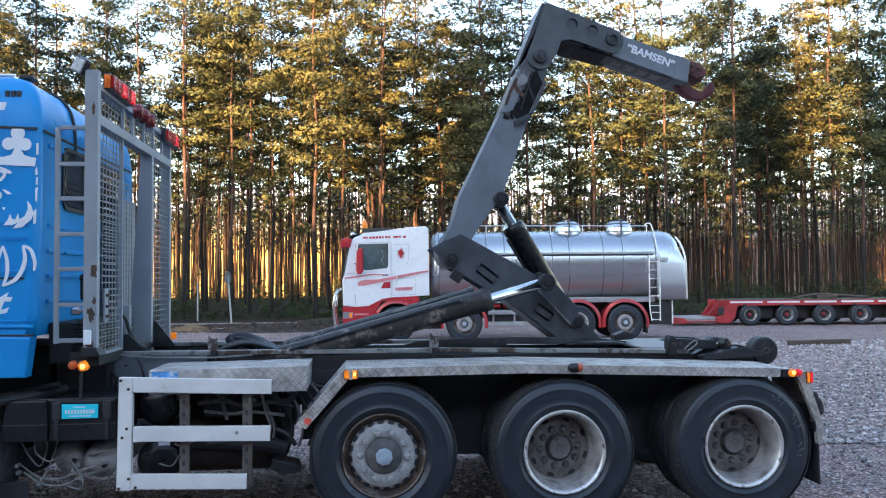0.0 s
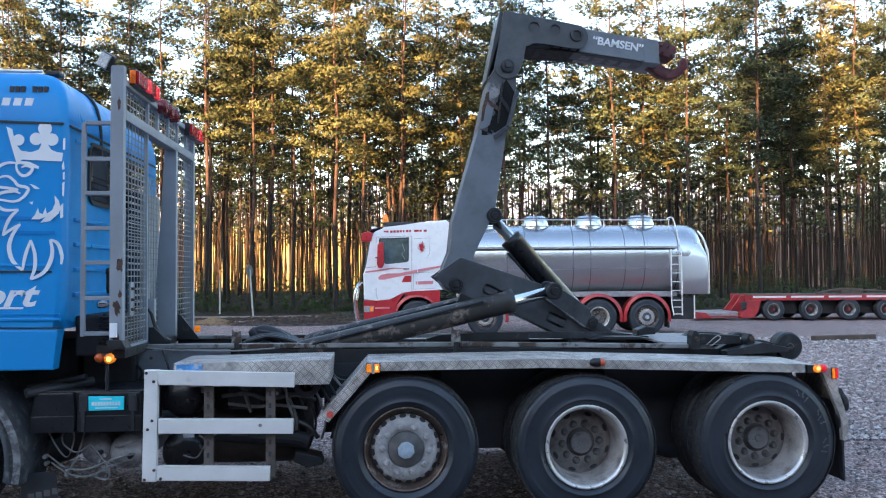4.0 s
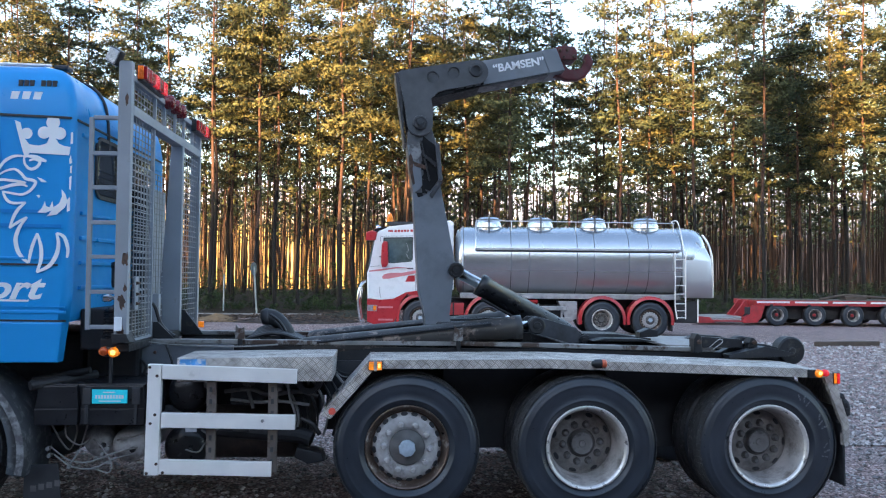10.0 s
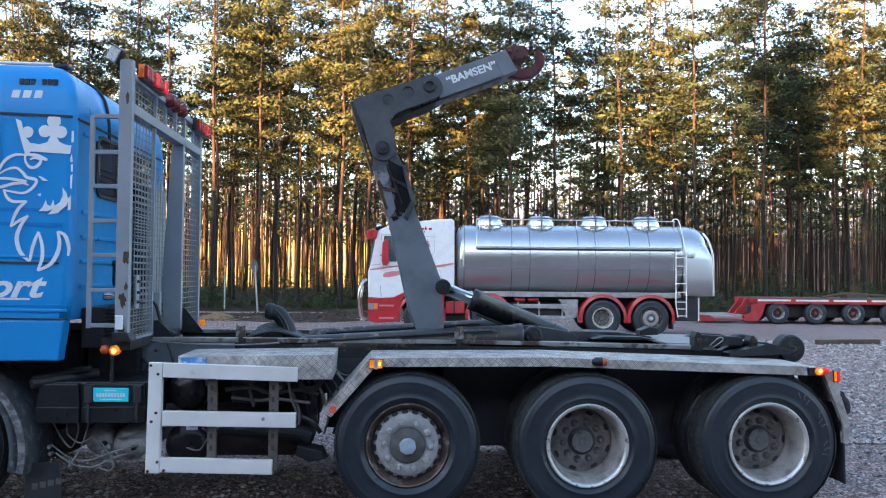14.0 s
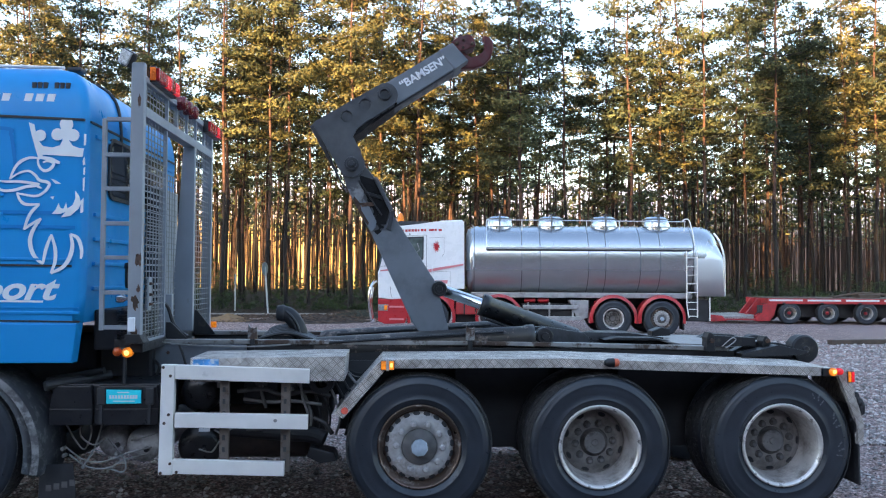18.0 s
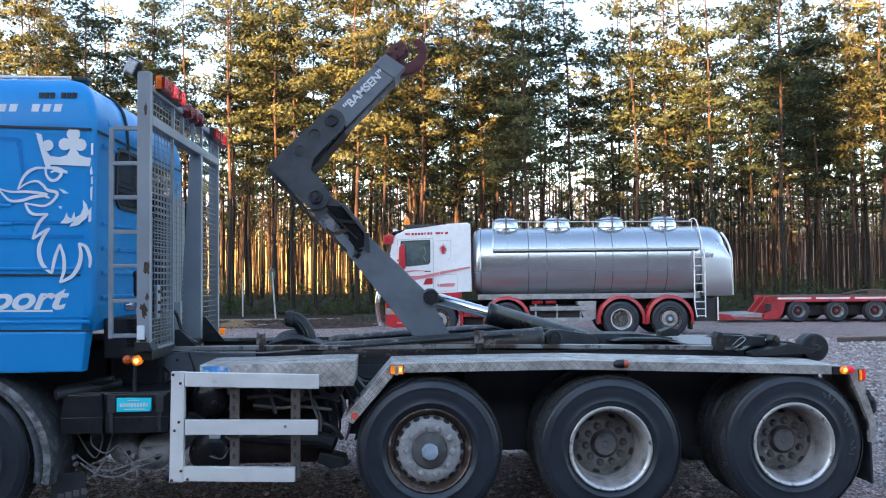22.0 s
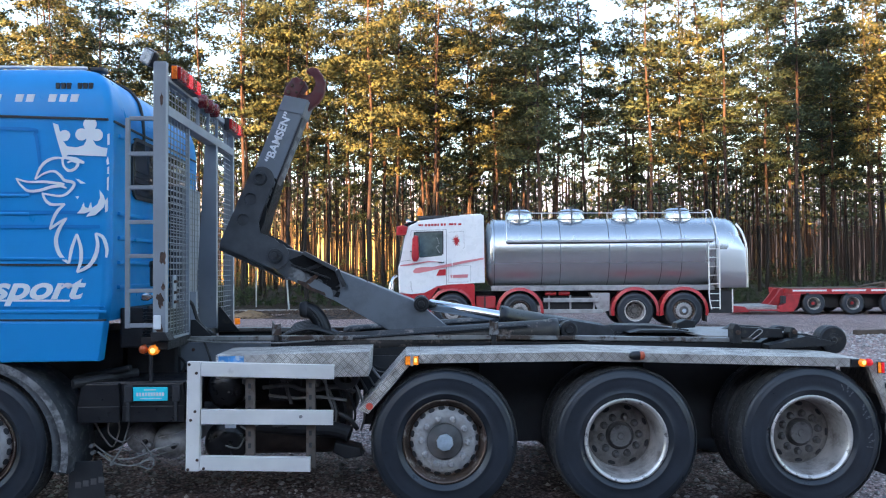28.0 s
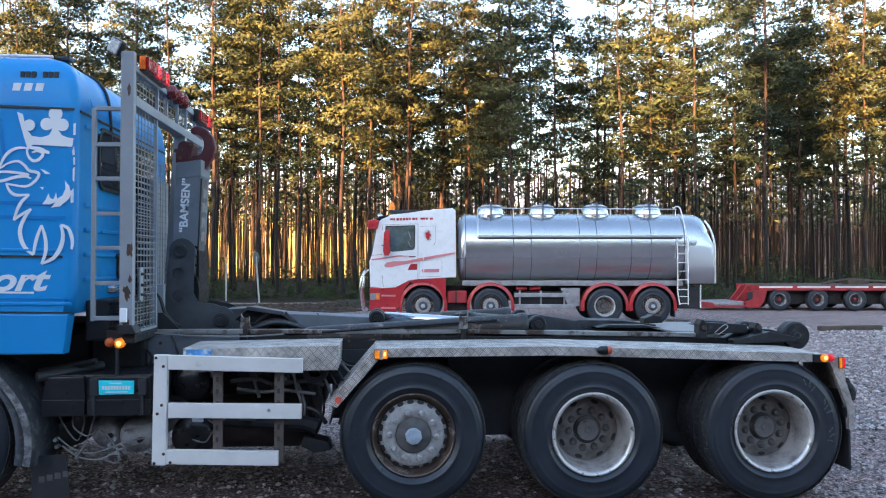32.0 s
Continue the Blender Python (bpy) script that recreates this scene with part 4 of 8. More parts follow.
# grease smears and ragged edges about the elbow
rnd = random.Random(31)
for k in range(9):
    cx, cz = -0.10 - 0.035 * k + rnd.uniform(-0.02, 0.02), -0.14 - 0.04 * k + rnd.uniform(-0.03, 0.02)
    part("grease_smear", prism([(cx + rnd.uniform(0.010, 0.03) * math.cos(radians(a)), cz + rnd.uniform(0.012, 0.04) * math.sin(radians(a))) for a in range(0, 360, 45)], 1.0505, 1.0555), grease_shade_black, boom)
for k in range(6):
    q = jib(0.34 + 0.07 * k, -0.205 - 0.01 * rnd.random())
    part("paint_chip", prism([(q[0] + rnd.uniform(0.008, 0.035) * math.cos(radians(a)), q[1] + rnd.uniform(0.004, 0.012) * math.sin(radians(a))) for a in range(0, 360, 60)], 1.0725, 1.0765), grease_shade_black, boom)
part("inner_corner", prism([jib(0.31, -0.222), jib(0.46, -0.214), jib(0.44, -0.24), jib(0.34, -0.262), (0.225, 0.085), (0.20, 0.10)], 1.045, 1.43, 0.004), grease_shade_black, boom, "inner corner of the elbow, coloured black")


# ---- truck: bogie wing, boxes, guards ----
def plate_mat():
    """Aluminium tread plate: raised bars, turned the other way in every second cell, relief shade painted darker
    between them.
    """
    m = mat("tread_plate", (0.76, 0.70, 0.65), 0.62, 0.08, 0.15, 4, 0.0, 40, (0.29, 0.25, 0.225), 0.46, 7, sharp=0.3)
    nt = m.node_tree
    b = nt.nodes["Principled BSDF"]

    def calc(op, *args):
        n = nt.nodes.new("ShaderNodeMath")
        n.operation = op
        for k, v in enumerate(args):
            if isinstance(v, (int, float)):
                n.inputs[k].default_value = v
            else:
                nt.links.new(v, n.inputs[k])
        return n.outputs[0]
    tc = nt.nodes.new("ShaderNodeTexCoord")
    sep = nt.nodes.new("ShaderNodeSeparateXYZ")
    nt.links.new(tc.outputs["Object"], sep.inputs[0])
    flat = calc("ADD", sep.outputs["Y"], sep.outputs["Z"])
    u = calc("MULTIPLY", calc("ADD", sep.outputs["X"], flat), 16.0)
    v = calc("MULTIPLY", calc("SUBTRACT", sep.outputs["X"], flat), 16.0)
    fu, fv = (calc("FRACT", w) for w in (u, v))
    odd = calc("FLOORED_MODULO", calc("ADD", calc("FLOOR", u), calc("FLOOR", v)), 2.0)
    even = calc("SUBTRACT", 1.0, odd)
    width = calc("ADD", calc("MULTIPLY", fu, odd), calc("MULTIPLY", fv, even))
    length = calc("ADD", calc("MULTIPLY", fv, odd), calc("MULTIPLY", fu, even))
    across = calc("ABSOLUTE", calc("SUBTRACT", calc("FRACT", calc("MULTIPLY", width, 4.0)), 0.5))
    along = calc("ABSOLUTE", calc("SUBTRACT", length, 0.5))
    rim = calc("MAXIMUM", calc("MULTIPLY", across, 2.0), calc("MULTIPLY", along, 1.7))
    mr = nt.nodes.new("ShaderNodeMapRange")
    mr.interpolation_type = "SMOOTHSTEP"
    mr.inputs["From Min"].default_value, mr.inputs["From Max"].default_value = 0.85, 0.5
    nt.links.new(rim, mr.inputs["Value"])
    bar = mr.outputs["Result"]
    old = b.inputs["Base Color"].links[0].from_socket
    # Gaps multiplied darker, so the colour carries the shade of the relief.
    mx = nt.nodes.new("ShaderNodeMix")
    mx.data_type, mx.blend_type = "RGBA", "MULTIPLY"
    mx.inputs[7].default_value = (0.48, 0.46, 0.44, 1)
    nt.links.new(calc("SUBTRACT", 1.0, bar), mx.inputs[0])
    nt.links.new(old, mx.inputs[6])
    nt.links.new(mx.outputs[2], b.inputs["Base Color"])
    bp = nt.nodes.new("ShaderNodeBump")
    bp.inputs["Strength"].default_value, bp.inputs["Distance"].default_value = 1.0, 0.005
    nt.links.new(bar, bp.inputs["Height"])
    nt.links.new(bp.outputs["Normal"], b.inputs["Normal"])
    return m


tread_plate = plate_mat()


def wing(side):
    """The bent tread-plate wing over the bogie; side 0 near, 1 far."""
    y0, y1 = (-0.01, 0.60) if side == 0 else (1.90, 2.51)
    top = [(-0.615, 0.775), (-0.275, 1.163), (1.05, 1.170), (2.95, 1.106), (3.06, 1.095)]
    under = [(3.055, 1.085), (2.95, 1.096), (1.05, 1.16), (-0.27, 1.153), (-0.607, 0.769)]
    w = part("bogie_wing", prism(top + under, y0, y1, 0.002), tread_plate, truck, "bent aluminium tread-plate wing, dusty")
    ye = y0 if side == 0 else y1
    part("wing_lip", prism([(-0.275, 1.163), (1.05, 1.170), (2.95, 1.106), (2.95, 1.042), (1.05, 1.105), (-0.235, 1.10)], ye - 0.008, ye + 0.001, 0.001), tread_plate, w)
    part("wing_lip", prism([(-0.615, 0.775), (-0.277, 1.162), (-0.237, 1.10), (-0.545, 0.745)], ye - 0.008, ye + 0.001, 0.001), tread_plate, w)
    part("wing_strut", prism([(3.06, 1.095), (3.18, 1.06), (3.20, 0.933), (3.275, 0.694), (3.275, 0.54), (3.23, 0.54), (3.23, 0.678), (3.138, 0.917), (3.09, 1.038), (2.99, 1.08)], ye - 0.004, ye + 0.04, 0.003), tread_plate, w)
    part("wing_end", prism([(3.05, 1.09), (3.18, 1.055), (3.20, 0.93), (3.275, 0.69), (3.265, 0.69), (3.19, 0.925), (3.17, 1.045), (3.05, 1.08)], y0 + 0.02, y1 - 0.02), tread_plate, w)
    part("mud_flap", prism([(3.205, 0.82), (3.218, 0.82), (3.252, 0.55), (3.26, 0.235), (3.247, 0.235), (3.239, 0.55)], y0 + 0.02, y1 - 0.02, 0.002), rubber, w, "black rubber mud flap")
    return w


for s in (0, 1):
    wing(s)


def marker(name, x, z, y, w, h, mats, parent, label):
    """A small side lamp: dark base with lens halves."""
    base = part(name, box(x - w / 2, x + w / 2, y, y + 0.02, z - h / 2, z + h / 2, 0.004), black_plastic, parent, label)
    n = len(mats)
    for k, mm in enumerate(mats):
        x0 = x - w / 2 + w * k / n + 0.004
        part("lens", box(x0, x0 + w / n - 0.008, y - 0.016, y + 0.001, z - h / 2 + 0.004, z + h / 2 - 0.004, 0.005), mm, base)
    return base


lamp = marker("side_lamp", -0.232, 1.124, -0.04, 0.10, 0.068, (amber_on, amber_on), truck, "lit amber side lamp on the wing")
part("bulb", box(-0.214, -0.196, -0.0585, -0.05, 1.112, 1.140, 0.004), amber_hot, lamp, "glowing spot on the lens for the bulb inside")
part("lamp_strap", box(-0.243, -0.221, -0.060, -0.03, 1.086, 1.162, 0.004), hub_grey, lamp)
lamp = part("side_lamp", lathe([(1.33, 0.0001), (1.33, 0.018), (1.345, 0.024), (1.35, 0.03), (1.39, 0.033), (1.40, 0.033)], 18, (0, -0.035, 1.142), "x"), black_plastic, truck, "dark round side lamp with orange end", True)
part("lens", lathe([(1.40, 0.031), (1.428, 0.030), (1.436, 0.022), (1.438, 0.0001)], 18, (0, -0.035, 1.142), "x"), mat("orange_end", (0.55, 0.10, 0.04), 0.35, 0, 0.2, 30, 0), lamp, "orange-red end lens", True)
lamp = part("side_lamp", box(2.955, 3.03, -0.035, -0.012, 1.04, 1.10, 0.006), black_plastic, truck, "lit amber and red side lamp")
part("lens", lathe([(0.02, 0.03), (-0.014, 0.029), (-0.022, 0.02), (-0.024, 0.0001)], 20, (3.03, -0.035, 1.073)), amber_on, lamp, "round amber lens", True)
part("lens", lathe([(0.02, 0.026), (-0.010, 0.025), (-0.018, 0.017), (-0.02, 0.0001)], 20, (3.085, -0.03, 1.075)), red_on, lamp, "round red lens", True)
marker("side_lamp", 3.175, 1.035, -0.02, 0.05, 0.085, (amber_on, red_on), truck, "lit amber and red tail lamp")
part("bulb", lathe([(0.0, 0.015), (-0.0035, 0.012), (-0.005, 0.0001)], 14, (3.032, -0.0565, 1.075)), amber_hot, lamp, "glowing spot on the lens for the bulb inside", True)
part("reflector", lathe([(0.0, 0.026), (-0.006, 0.024), (-0.006, 0.0001)], 12, (-0.535, -0.020, 0.80)), mat("red_reflector", (0.8, 0.12, 0.08), 0.3, 0, 0.1, 20, 0), truck, "round red reflector")
part("tail_cable", tube(spline([(3.20, 0.02, 0.88), (3.25, 0.0, 0.86), (3.27, 0.0, 0.80), (3.24, 0.02, 0.76), (3.22, 0.05, 0.70)]), 0.02, 8), rubber, truck)
part("tail_bracket", prism([(3.185, 0.93), (3.235, 0.92), (3.29, 0.80), (3.285, 0.76), (3.25, 0.74), (3.20, 0.82)], -0.01, 0.10, 0.008), black_steel, truck, "black cable bracket behind the wing")
for k in range(3):
    part("bracket_clip", box(3.205 + 0.02 * k, 3.222 + 0.02 * k, -0.03, -0.008, 0.885 - 0.045 * k, 0.905 - 0.045 * k, 0.004), rubber, truck)

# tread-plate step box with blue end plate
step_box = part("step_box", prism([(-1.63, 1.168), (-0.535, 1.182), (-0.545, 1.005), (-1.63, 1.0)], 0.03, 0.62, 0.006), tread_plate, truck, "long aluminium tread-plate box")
part("blue_plate", prism([(-1.61, 1.16), (-1.43, 1.162), (-1.43, 1.06), (-1.61, 1.06)], 0.022, 0.03), blue_step, step_box, "faded blue sticker")

# side guard of white square tubes
guard = part("side_guard", prism([(-1.815, 1.13), (-1.722, 1.129), (-1.732, 0.36), (-1.828, 0.361)], -0.03, 0.03, 0.006), white_alu, truck, "white aluminium side guard")
for (x0, z0, x1, z1, h) in ((-1.72, 1.127, -0.785, 1.095, 0.10), (-1.72, 0.792, -0.793, 0.773, 0.102), (-1.73, 0.467, -0.955, 0.444, 0.10)):
    part("guard_rail", prism([(x0, z0), (x1, z1), (x1 - 0.002, z1 - h), (x0, z0 - h)], -0.028, 0.022, 0.005), white_alu, guard)
for x, z in ((-1.80, 1.11), (-1.75, 1.05), (-1.79, 0.72), (-1.76, 0.78), (-1.81, 0.375), (-1.745, 0.44), (-1.70, 0.38)):
    part("bolt", lathe([(0.0, 0.011), (-0.006, 0.010), (-0.008, 0.0001)], 8, (x, -0.03, z)), rust, guard)
part("bolt", lathe([(0.0, 0.013), (-0.006, 0.012), (-0.008, 0.0001)], 8, (-1.02, -0.028, 0.735)), hub_grey, guard)
for x in (-1.42, -0.99):
    bm = bmesh.new()
    add_box(bm, x, x + 0.065, 0.03, 0.07, 0.36, 1.03, 0.004)
    p = part("guard_hanger", bm, hanger_m, truck, "slotted rusty steel hanger")
    for k in range(7):
        part("slot", box(x + 0.02, x + 0.04, 0.0285, 0.0305, 0.42 + 0.085 * k, 0.455 + 0.085 * k, 0), rubber, p)

# behind the guard: tanks, valves and hoses
def can(x, z, r, y0, y1, material, parent, label, axis="y"):
    h = y1 - y0
    prof = [(y0, 0.0001), (y0, r * 0.35), (y0 + 0.02, r * 0.8), (y0 + 0.055, r * 0.98), (y0 + 0.075, r), (y1 - 0.075, r), (y1 - 0.02, r * 0.8), (y1, 0.0001)]
    return part("air_tank", lathe(prof, 36, (x, 0, z)), material, parent, label, True)


for x, z, r, y0 in ((-2.03, 0.50, 0.128, 0.28), (-2.27, 0.515, 0.12, 0.36), (-1.64, 0.47, 0.165, 0.36), (-1.66, 0.86, 0.15, 0.45)):
    t_ = can(x, z, r, y0, 1.5, air_tank if x < -1.9 else oily_black, truck, "dusty grey air tank")
    part("valve", lathe([(0.03, 0.02), (-0.03, 0.02), (-0.035, 0.0001)], 10, (x + 0.04, y0, z - 0.02)), black_steel, t_)
rnd = random.Random(8)
for pts in (((-2.55, 0.2, 0.52), (-2.45, 0.25, 0.42), (-2.3, 0.22, 0.40), (-2.1, 0.2, 0.47), (-1.95, 0.25, 0.50)), ((-2.52, 0.2, 0.46), (-2.40, 0.22, 0.37), (-2.25, 0.2, 0.36), (-2.12, 0.22, 0.42), (-1.98, 0.3, 0.44)),
            ((-2.58, 0.3, 0.66), (-2.52, 0.3, 0.55), (-2.44, 0.28, 0.48), (-2.40, 0.3, 0.60), (-2.42, 0.32, 0.68)), ((-2.32, 0.3, 0.68), (-2.36, 0.26, 0.50), (-2.42, 0.22, 0.38)), ((-2.28, 0.3, 0.55), (-2.20, 0.24, 0.5), (-2.12, 0.2, 0.40), (-2.14, 0.2, 0.33), (-2.25, 0.22, 0.36)),
            ((-2.1, 0.26, 0.55), (-1.98, 0.24, 0.58), (-1.85, 0.25, 0.62), (-1.7, 0.3, 0.64)), ((-1.62, 0.3, 0.47), (-1.52, 0.26, 0.46), (-1.46, 0.24, 0.54), (-1.40, 0.24, 0.56)), ((-2.48, 0.3, 0.67), (-2.46, 0.26, 0.58), (-2.36, 0.24, 0.52), (-2.3, 0.3, 0.56))):
    part("air_hose", tube(spline(pts), 0.0065, 6), hose, truck, "pale dusty air hose")
for x, z in ((-2.57, 0.50), (-2.56, 0.45), (-2.15, 0.50), (-2.19, 0.46), (-2.14, 0.40), (-2.42, 0.37)):
    part("hose_fitting", lathe([(-0.02, 0.0001), (-0.02, 0.014), (0.02, 0.016), (0.03, 0.014)], 8, (x, 0.22, z)), hose, truck)
part("gearbox", box(-1.35, -0.75, 0.55, 1.4, 0.42, 0.84, 0.06), frame_dark, truck, "oily dark gearbox")
part("oil_tank", lathe([(-1.50, 0.0001), (-1.50, 0.12), (-1.485, 0.175), (-1.45, 0.20), (-0.86, 0.20), (-0.82, 0.175), (-0.80, 0.12), (-0.80, 0.0001)], 32, (0, 0.56, 0.56), "x"), oily_brown, truck, "oily brown tank behind the side guard", True)
part("valve_block", box(-1.30, -1.05, 0.30, 0.6, 0.80, 0.96, 0.02), frame_dark, truck)
part("exhaust_pipe", tube(spline([(-1.4, 0.4, 0.6), (-1.0, 0.35, 0.58), (-0.80, 0.32, 0.57), (-0.70, 0.3, 0.54)]), 0.06, 14), frame_dark, truck)
part("spring_hanger", prism([(-0.80, 0.50), (-0.62, 0.46), (-0.60, 0.40), (-0.72, 0.38), (-0.82, 0.43)], 0.2, 0.4, 0.01), black_steel, truck)
part("brake_can", lathe([(0.1, 0.05), (0.1, 0.09), (0.2, 0.1), (0.35, 0.09), (0.36, 0.05)], 20, (-0.72, 0.1, 0.98)), frame_dark, truck)
for k in range(7):
    x = -0.85 + 0.07 * k
    part("air_hose", tube(spline([(x - 0.1, 0.35, 1.02), (x, 0.3, 0.86 + 0.03 * rnd.random()), (x + 0.05, 0.32, 0.70), (x + 0.02, 0.36, 0.56)]), 0.010, 6), hose_black if k % 3 else hose, truck)
for k in range(2):
    part("cable", tube(spline([(-0.60, 0.68, 1.07 + 0.012 * k), (-0.5, 0.64, 0.97 + 0.03 * k), (-0.38, 0.64, 0.98 + 0.02 * k), (-0.26, 0.68, 1.06 + 0.015 * k)]), 0.005, 5), hose_black if k % 2 else hose, truck)

# battery box, front wing, mud flap
battery = part("battery_box", box(-2.60, -1.87, 0.16, 0.7, 0.69, 0.975, 0.02), black_plastic, truck, "black plastic battery box with two lids")
for x0, x1 in ((-2.635, -2.335), (-2.315, -1.872)):
    lid = part("box_lid", prism([(x0 + 0.02, 0.965), (x1 - 0.01, 0.965), (x1, 0.80), (x1, 0.69), (x0, 0.69), (x0, 0.80)], 0.125, 0.17, 0.012), black_plastic, battery)
    part("lid_edge", box(x0, x1, 0.112, 0.126, 0.685, 0.80, 0.005), black_plastic, lid)
for x in (-2.27, -1.93):
    part("latch", box(x - 0.03, x + 0.03, 0.10, 0.126, 0.83, 0.95, 0.008), rubber, battery)
    part("strap", box(x - 0.012, x + 0.012, 0.098, 0.112, 0.69, 0.83, 0.004), rubber, battery)
sign = part("dealer_sign", prism([(-2.237, 0.937), (-1.992, 0.933), (-1.992, 0.838), (-2.235, 0.836)], 0.108, 0.124, 0.003), cyan, battery, "bright turquoise sign plate with white letters")
for z, x0, x1, h in ((0.885, -2.215, -2.012, 0.026), (0.917, -2.16, -2.07, 0.008), (0.855, -2.19, -2.03, 0.007)):
    n = 10 if h > 0.02 else 1
    for k in range(n):
        a = x0 + (x1 - x0) * k / n
        part("letter_bar", box(a + 0.002, a + (x1 - x0) / n - 0.004, 0.106, 0.109, z - h / 2, z + h / 2, 0), white_vinyl, sign)
arch = bmesh.new()
outer = [(-3.335 + 0.69 * math.cos(radians(a)), 0.50 + 0.655 * math.sin(radians(a))) for a in range(-14, 194, 8)]
inner = [(-3.335 + 0.58 * math.cos(radians(a)), 0.50 + 0.60 * math.sin(radians(a))) for a in range(-12, 192, 8)]
prv = None
for (a, b), (c, d) in zip(outer, inner):
    now = [arch.verts.new(p) for p in ((a, 0.03, b), (a, 0.48, b), (c, -0.005, d), (c * 0.6 + a * 0.4, -0.012, d * 0.6 + b * 0.4))]
    if prv:
        arch.faces.new((prv[0], now[0], now[1], prv[1]))
        arch.faces.new((prv[0], prv[3], now[3], now[0]))
        arch.faces.new((prv[3], prv[2], now[2], now[3]))
    prv = now
bmesh.ops.solidify(arch, geom=arch.faces[:], thickness=0.006)
fw = part("front_wing", arch, fender_grey, truck, "scuffed grey plastic front wing", True)
part("wing_edge", ribbon([(-3.335 + 0.668 * math.cos(radians(a)), 0.50 + 0.644 * math.sin(radians(a))) for a in range(-12, 84, 6)], 0.05, -0.016, 0), wear_edge, fw, "pale worn edge")
flap = part("front_mud_flap", prism([(-2.70, 0.40), (-2.47, 0.41), (-2.44, 0.10), (-2.71, 0.09)], 0.14, 0.155, 0.004), rubber, truck, "black mud flap with worn pale letters")
for k in range(4):
    part("letter_bar", box(-2.655 + 0.055 * k, -2.615 + 0.055 * k, 0.136, 0.141, 0.215 + 0.012 * k, 0.258 + 0.012 * k, 0), hub_dark, flap)
part("wing_stay", tube([(-2.72, 0.3, 0.98), (-2.3, 0.25, 1.06)], 0.025, 10), black_steel, truck)
part("wing_pipe", tube([(-2.66, 0.1, 0.965), (-2.3, 0.4, 1.01)], 0.035, 12), frame_dark, truck)
part("cab_mount", box(-2.45, -2.05, 0.6, 1.9, 0.95, 1.2, 0.03), frame_dark, truck)
part("engine_block", box(-4.2, -2.5, 0.7, 1.8, 0.6, 1.3, 0.08), frame_dark, truck)
part("side_plate", box(-2.34, -1.35, 0.66, 0.69, 0.99, 1.21, 0.004), grey_paint, truck, "grey side plate")
part("head_bracket", prism([(-1.60, 1.16), (-1.50, 1.16), (-1.50, 1.08), (-1.44, 1.02), (-1.60, 1.02)], 0.60, 0.66, 0.006), head_grey, truck)
lamp_stem = part("marker_lamp", box(-2.185, -2.085, 0.135, 0.16, 1.165, 1.235, 0.012), black_plastic, truck, "lit amber marker lamp")
part("lens", lathe([(0.03, 0.036), (-0.02, 0.036), (-0.034, 0.026), (-0.038, 0.0001)], 20, (-2.098, 0.135, 1.20)), amber_on, lamp_stem, "lit round amber lens", True)
part("lens", lathe([(0.03, 0.032), (-0.012, 0.032), (-0.022, 0.022), (-0.025, 0.0001)], 20, (-2.172, 0.14, 1.205)), mat("orange_lens", (0.6, 0.1, 0.02), 0.3, 0, 0.2, 30, 0), lamp_stem, "unlit orange lens", True)
part("bulb", lathe([(0.0, 0.019), (-0.004, 0.015), (-0.006, 0.0001)], 14, (-2.096, 0.1, 1.198)), amber_hot, lamp_stem, "glowing spot on the lens for the bulb inside", True)
part("stem", box(-2.13, -2.11, 0.13, 0.16, 0.97, 1.17, 0.004), black_steel, lamp_stem)
part("far_marker", box(-1.98, -1.93, 2.30, 2.34, 1.24, 1.30, 0.006), amber_on, truck, "lit amber marker lamp")

for x0, x1 in ((0.30, 1.05), (1.62, 2.38), (2.85, 3.15)):
    part("spray_guard", box(x0, x1, 0.655, 0.67, 0.40, 1.09, 0.004), rubber, truck, "black inner spray guard")
part("spray_guard", box(-0.62, -0.30, 0.655, 0.67, 0.55, 1.09, 0.004), rubber, truck)
part("bogie_beam", prism([(-0.2, 0.62), (2.85, 0.62), (2.85, 0.44), (-0.2, 0.44)], 0.70, 0.86, 0.02), frame_dark, truck)
# Unseen block added so that less light comes in under the truck.
part("far_light_block", box(-2.5, -0.75, 1.86, 2.44, 0.44, 1.02, 0.06), frame_dark, truck, "unseen dark block on the far side, shutting out light")

# pipework and valves in the shade behind the guard
for k, (pts, r, mm) in enumerate((
        (((-1.34, 0.28, 0.90), (-1.15, 0.26, 0.92), (-1.02, 0.26, 0.88), (-0.80, 0.28, 0.90), (-0.66, 0.3, 0.86)), 0.016, hub_dark),
        (((-1.30, 0.30, 0.84), (-1.1, 0.28, 0.82), (-0.95, 0.27, 0.83), (-0.72, 0.28, 0.80)), 0.012, hose),
        (((-1.18, 0.27, 0.98), (-1.16, 0.27, 0.88), (-1.13, 0.27, 0.78)), 0.014, hub_dark),
        (((-0.88, 0.27, 0.97), (-0.86, 0.26, 0.85), (-0.82, 0.27, 0.72), (-0.84, 0.28, 0.62)), 0.010, hose),
        (((-1.50, 0.26, 0.62), (-1.44, 0.25, 0.60), (-1.36, 0.25, 0.65), (-1.34, 0.26, 0.72)), 0.008, hose),
        (((-0.78, 0.30, 0.70), (-0.70, 0.28, 0.66), (-0.64, 0.28, 0.58)), 0.018, hose_black))):
    part("pipe", tube(spline(pts), r, 8), mm, truck)
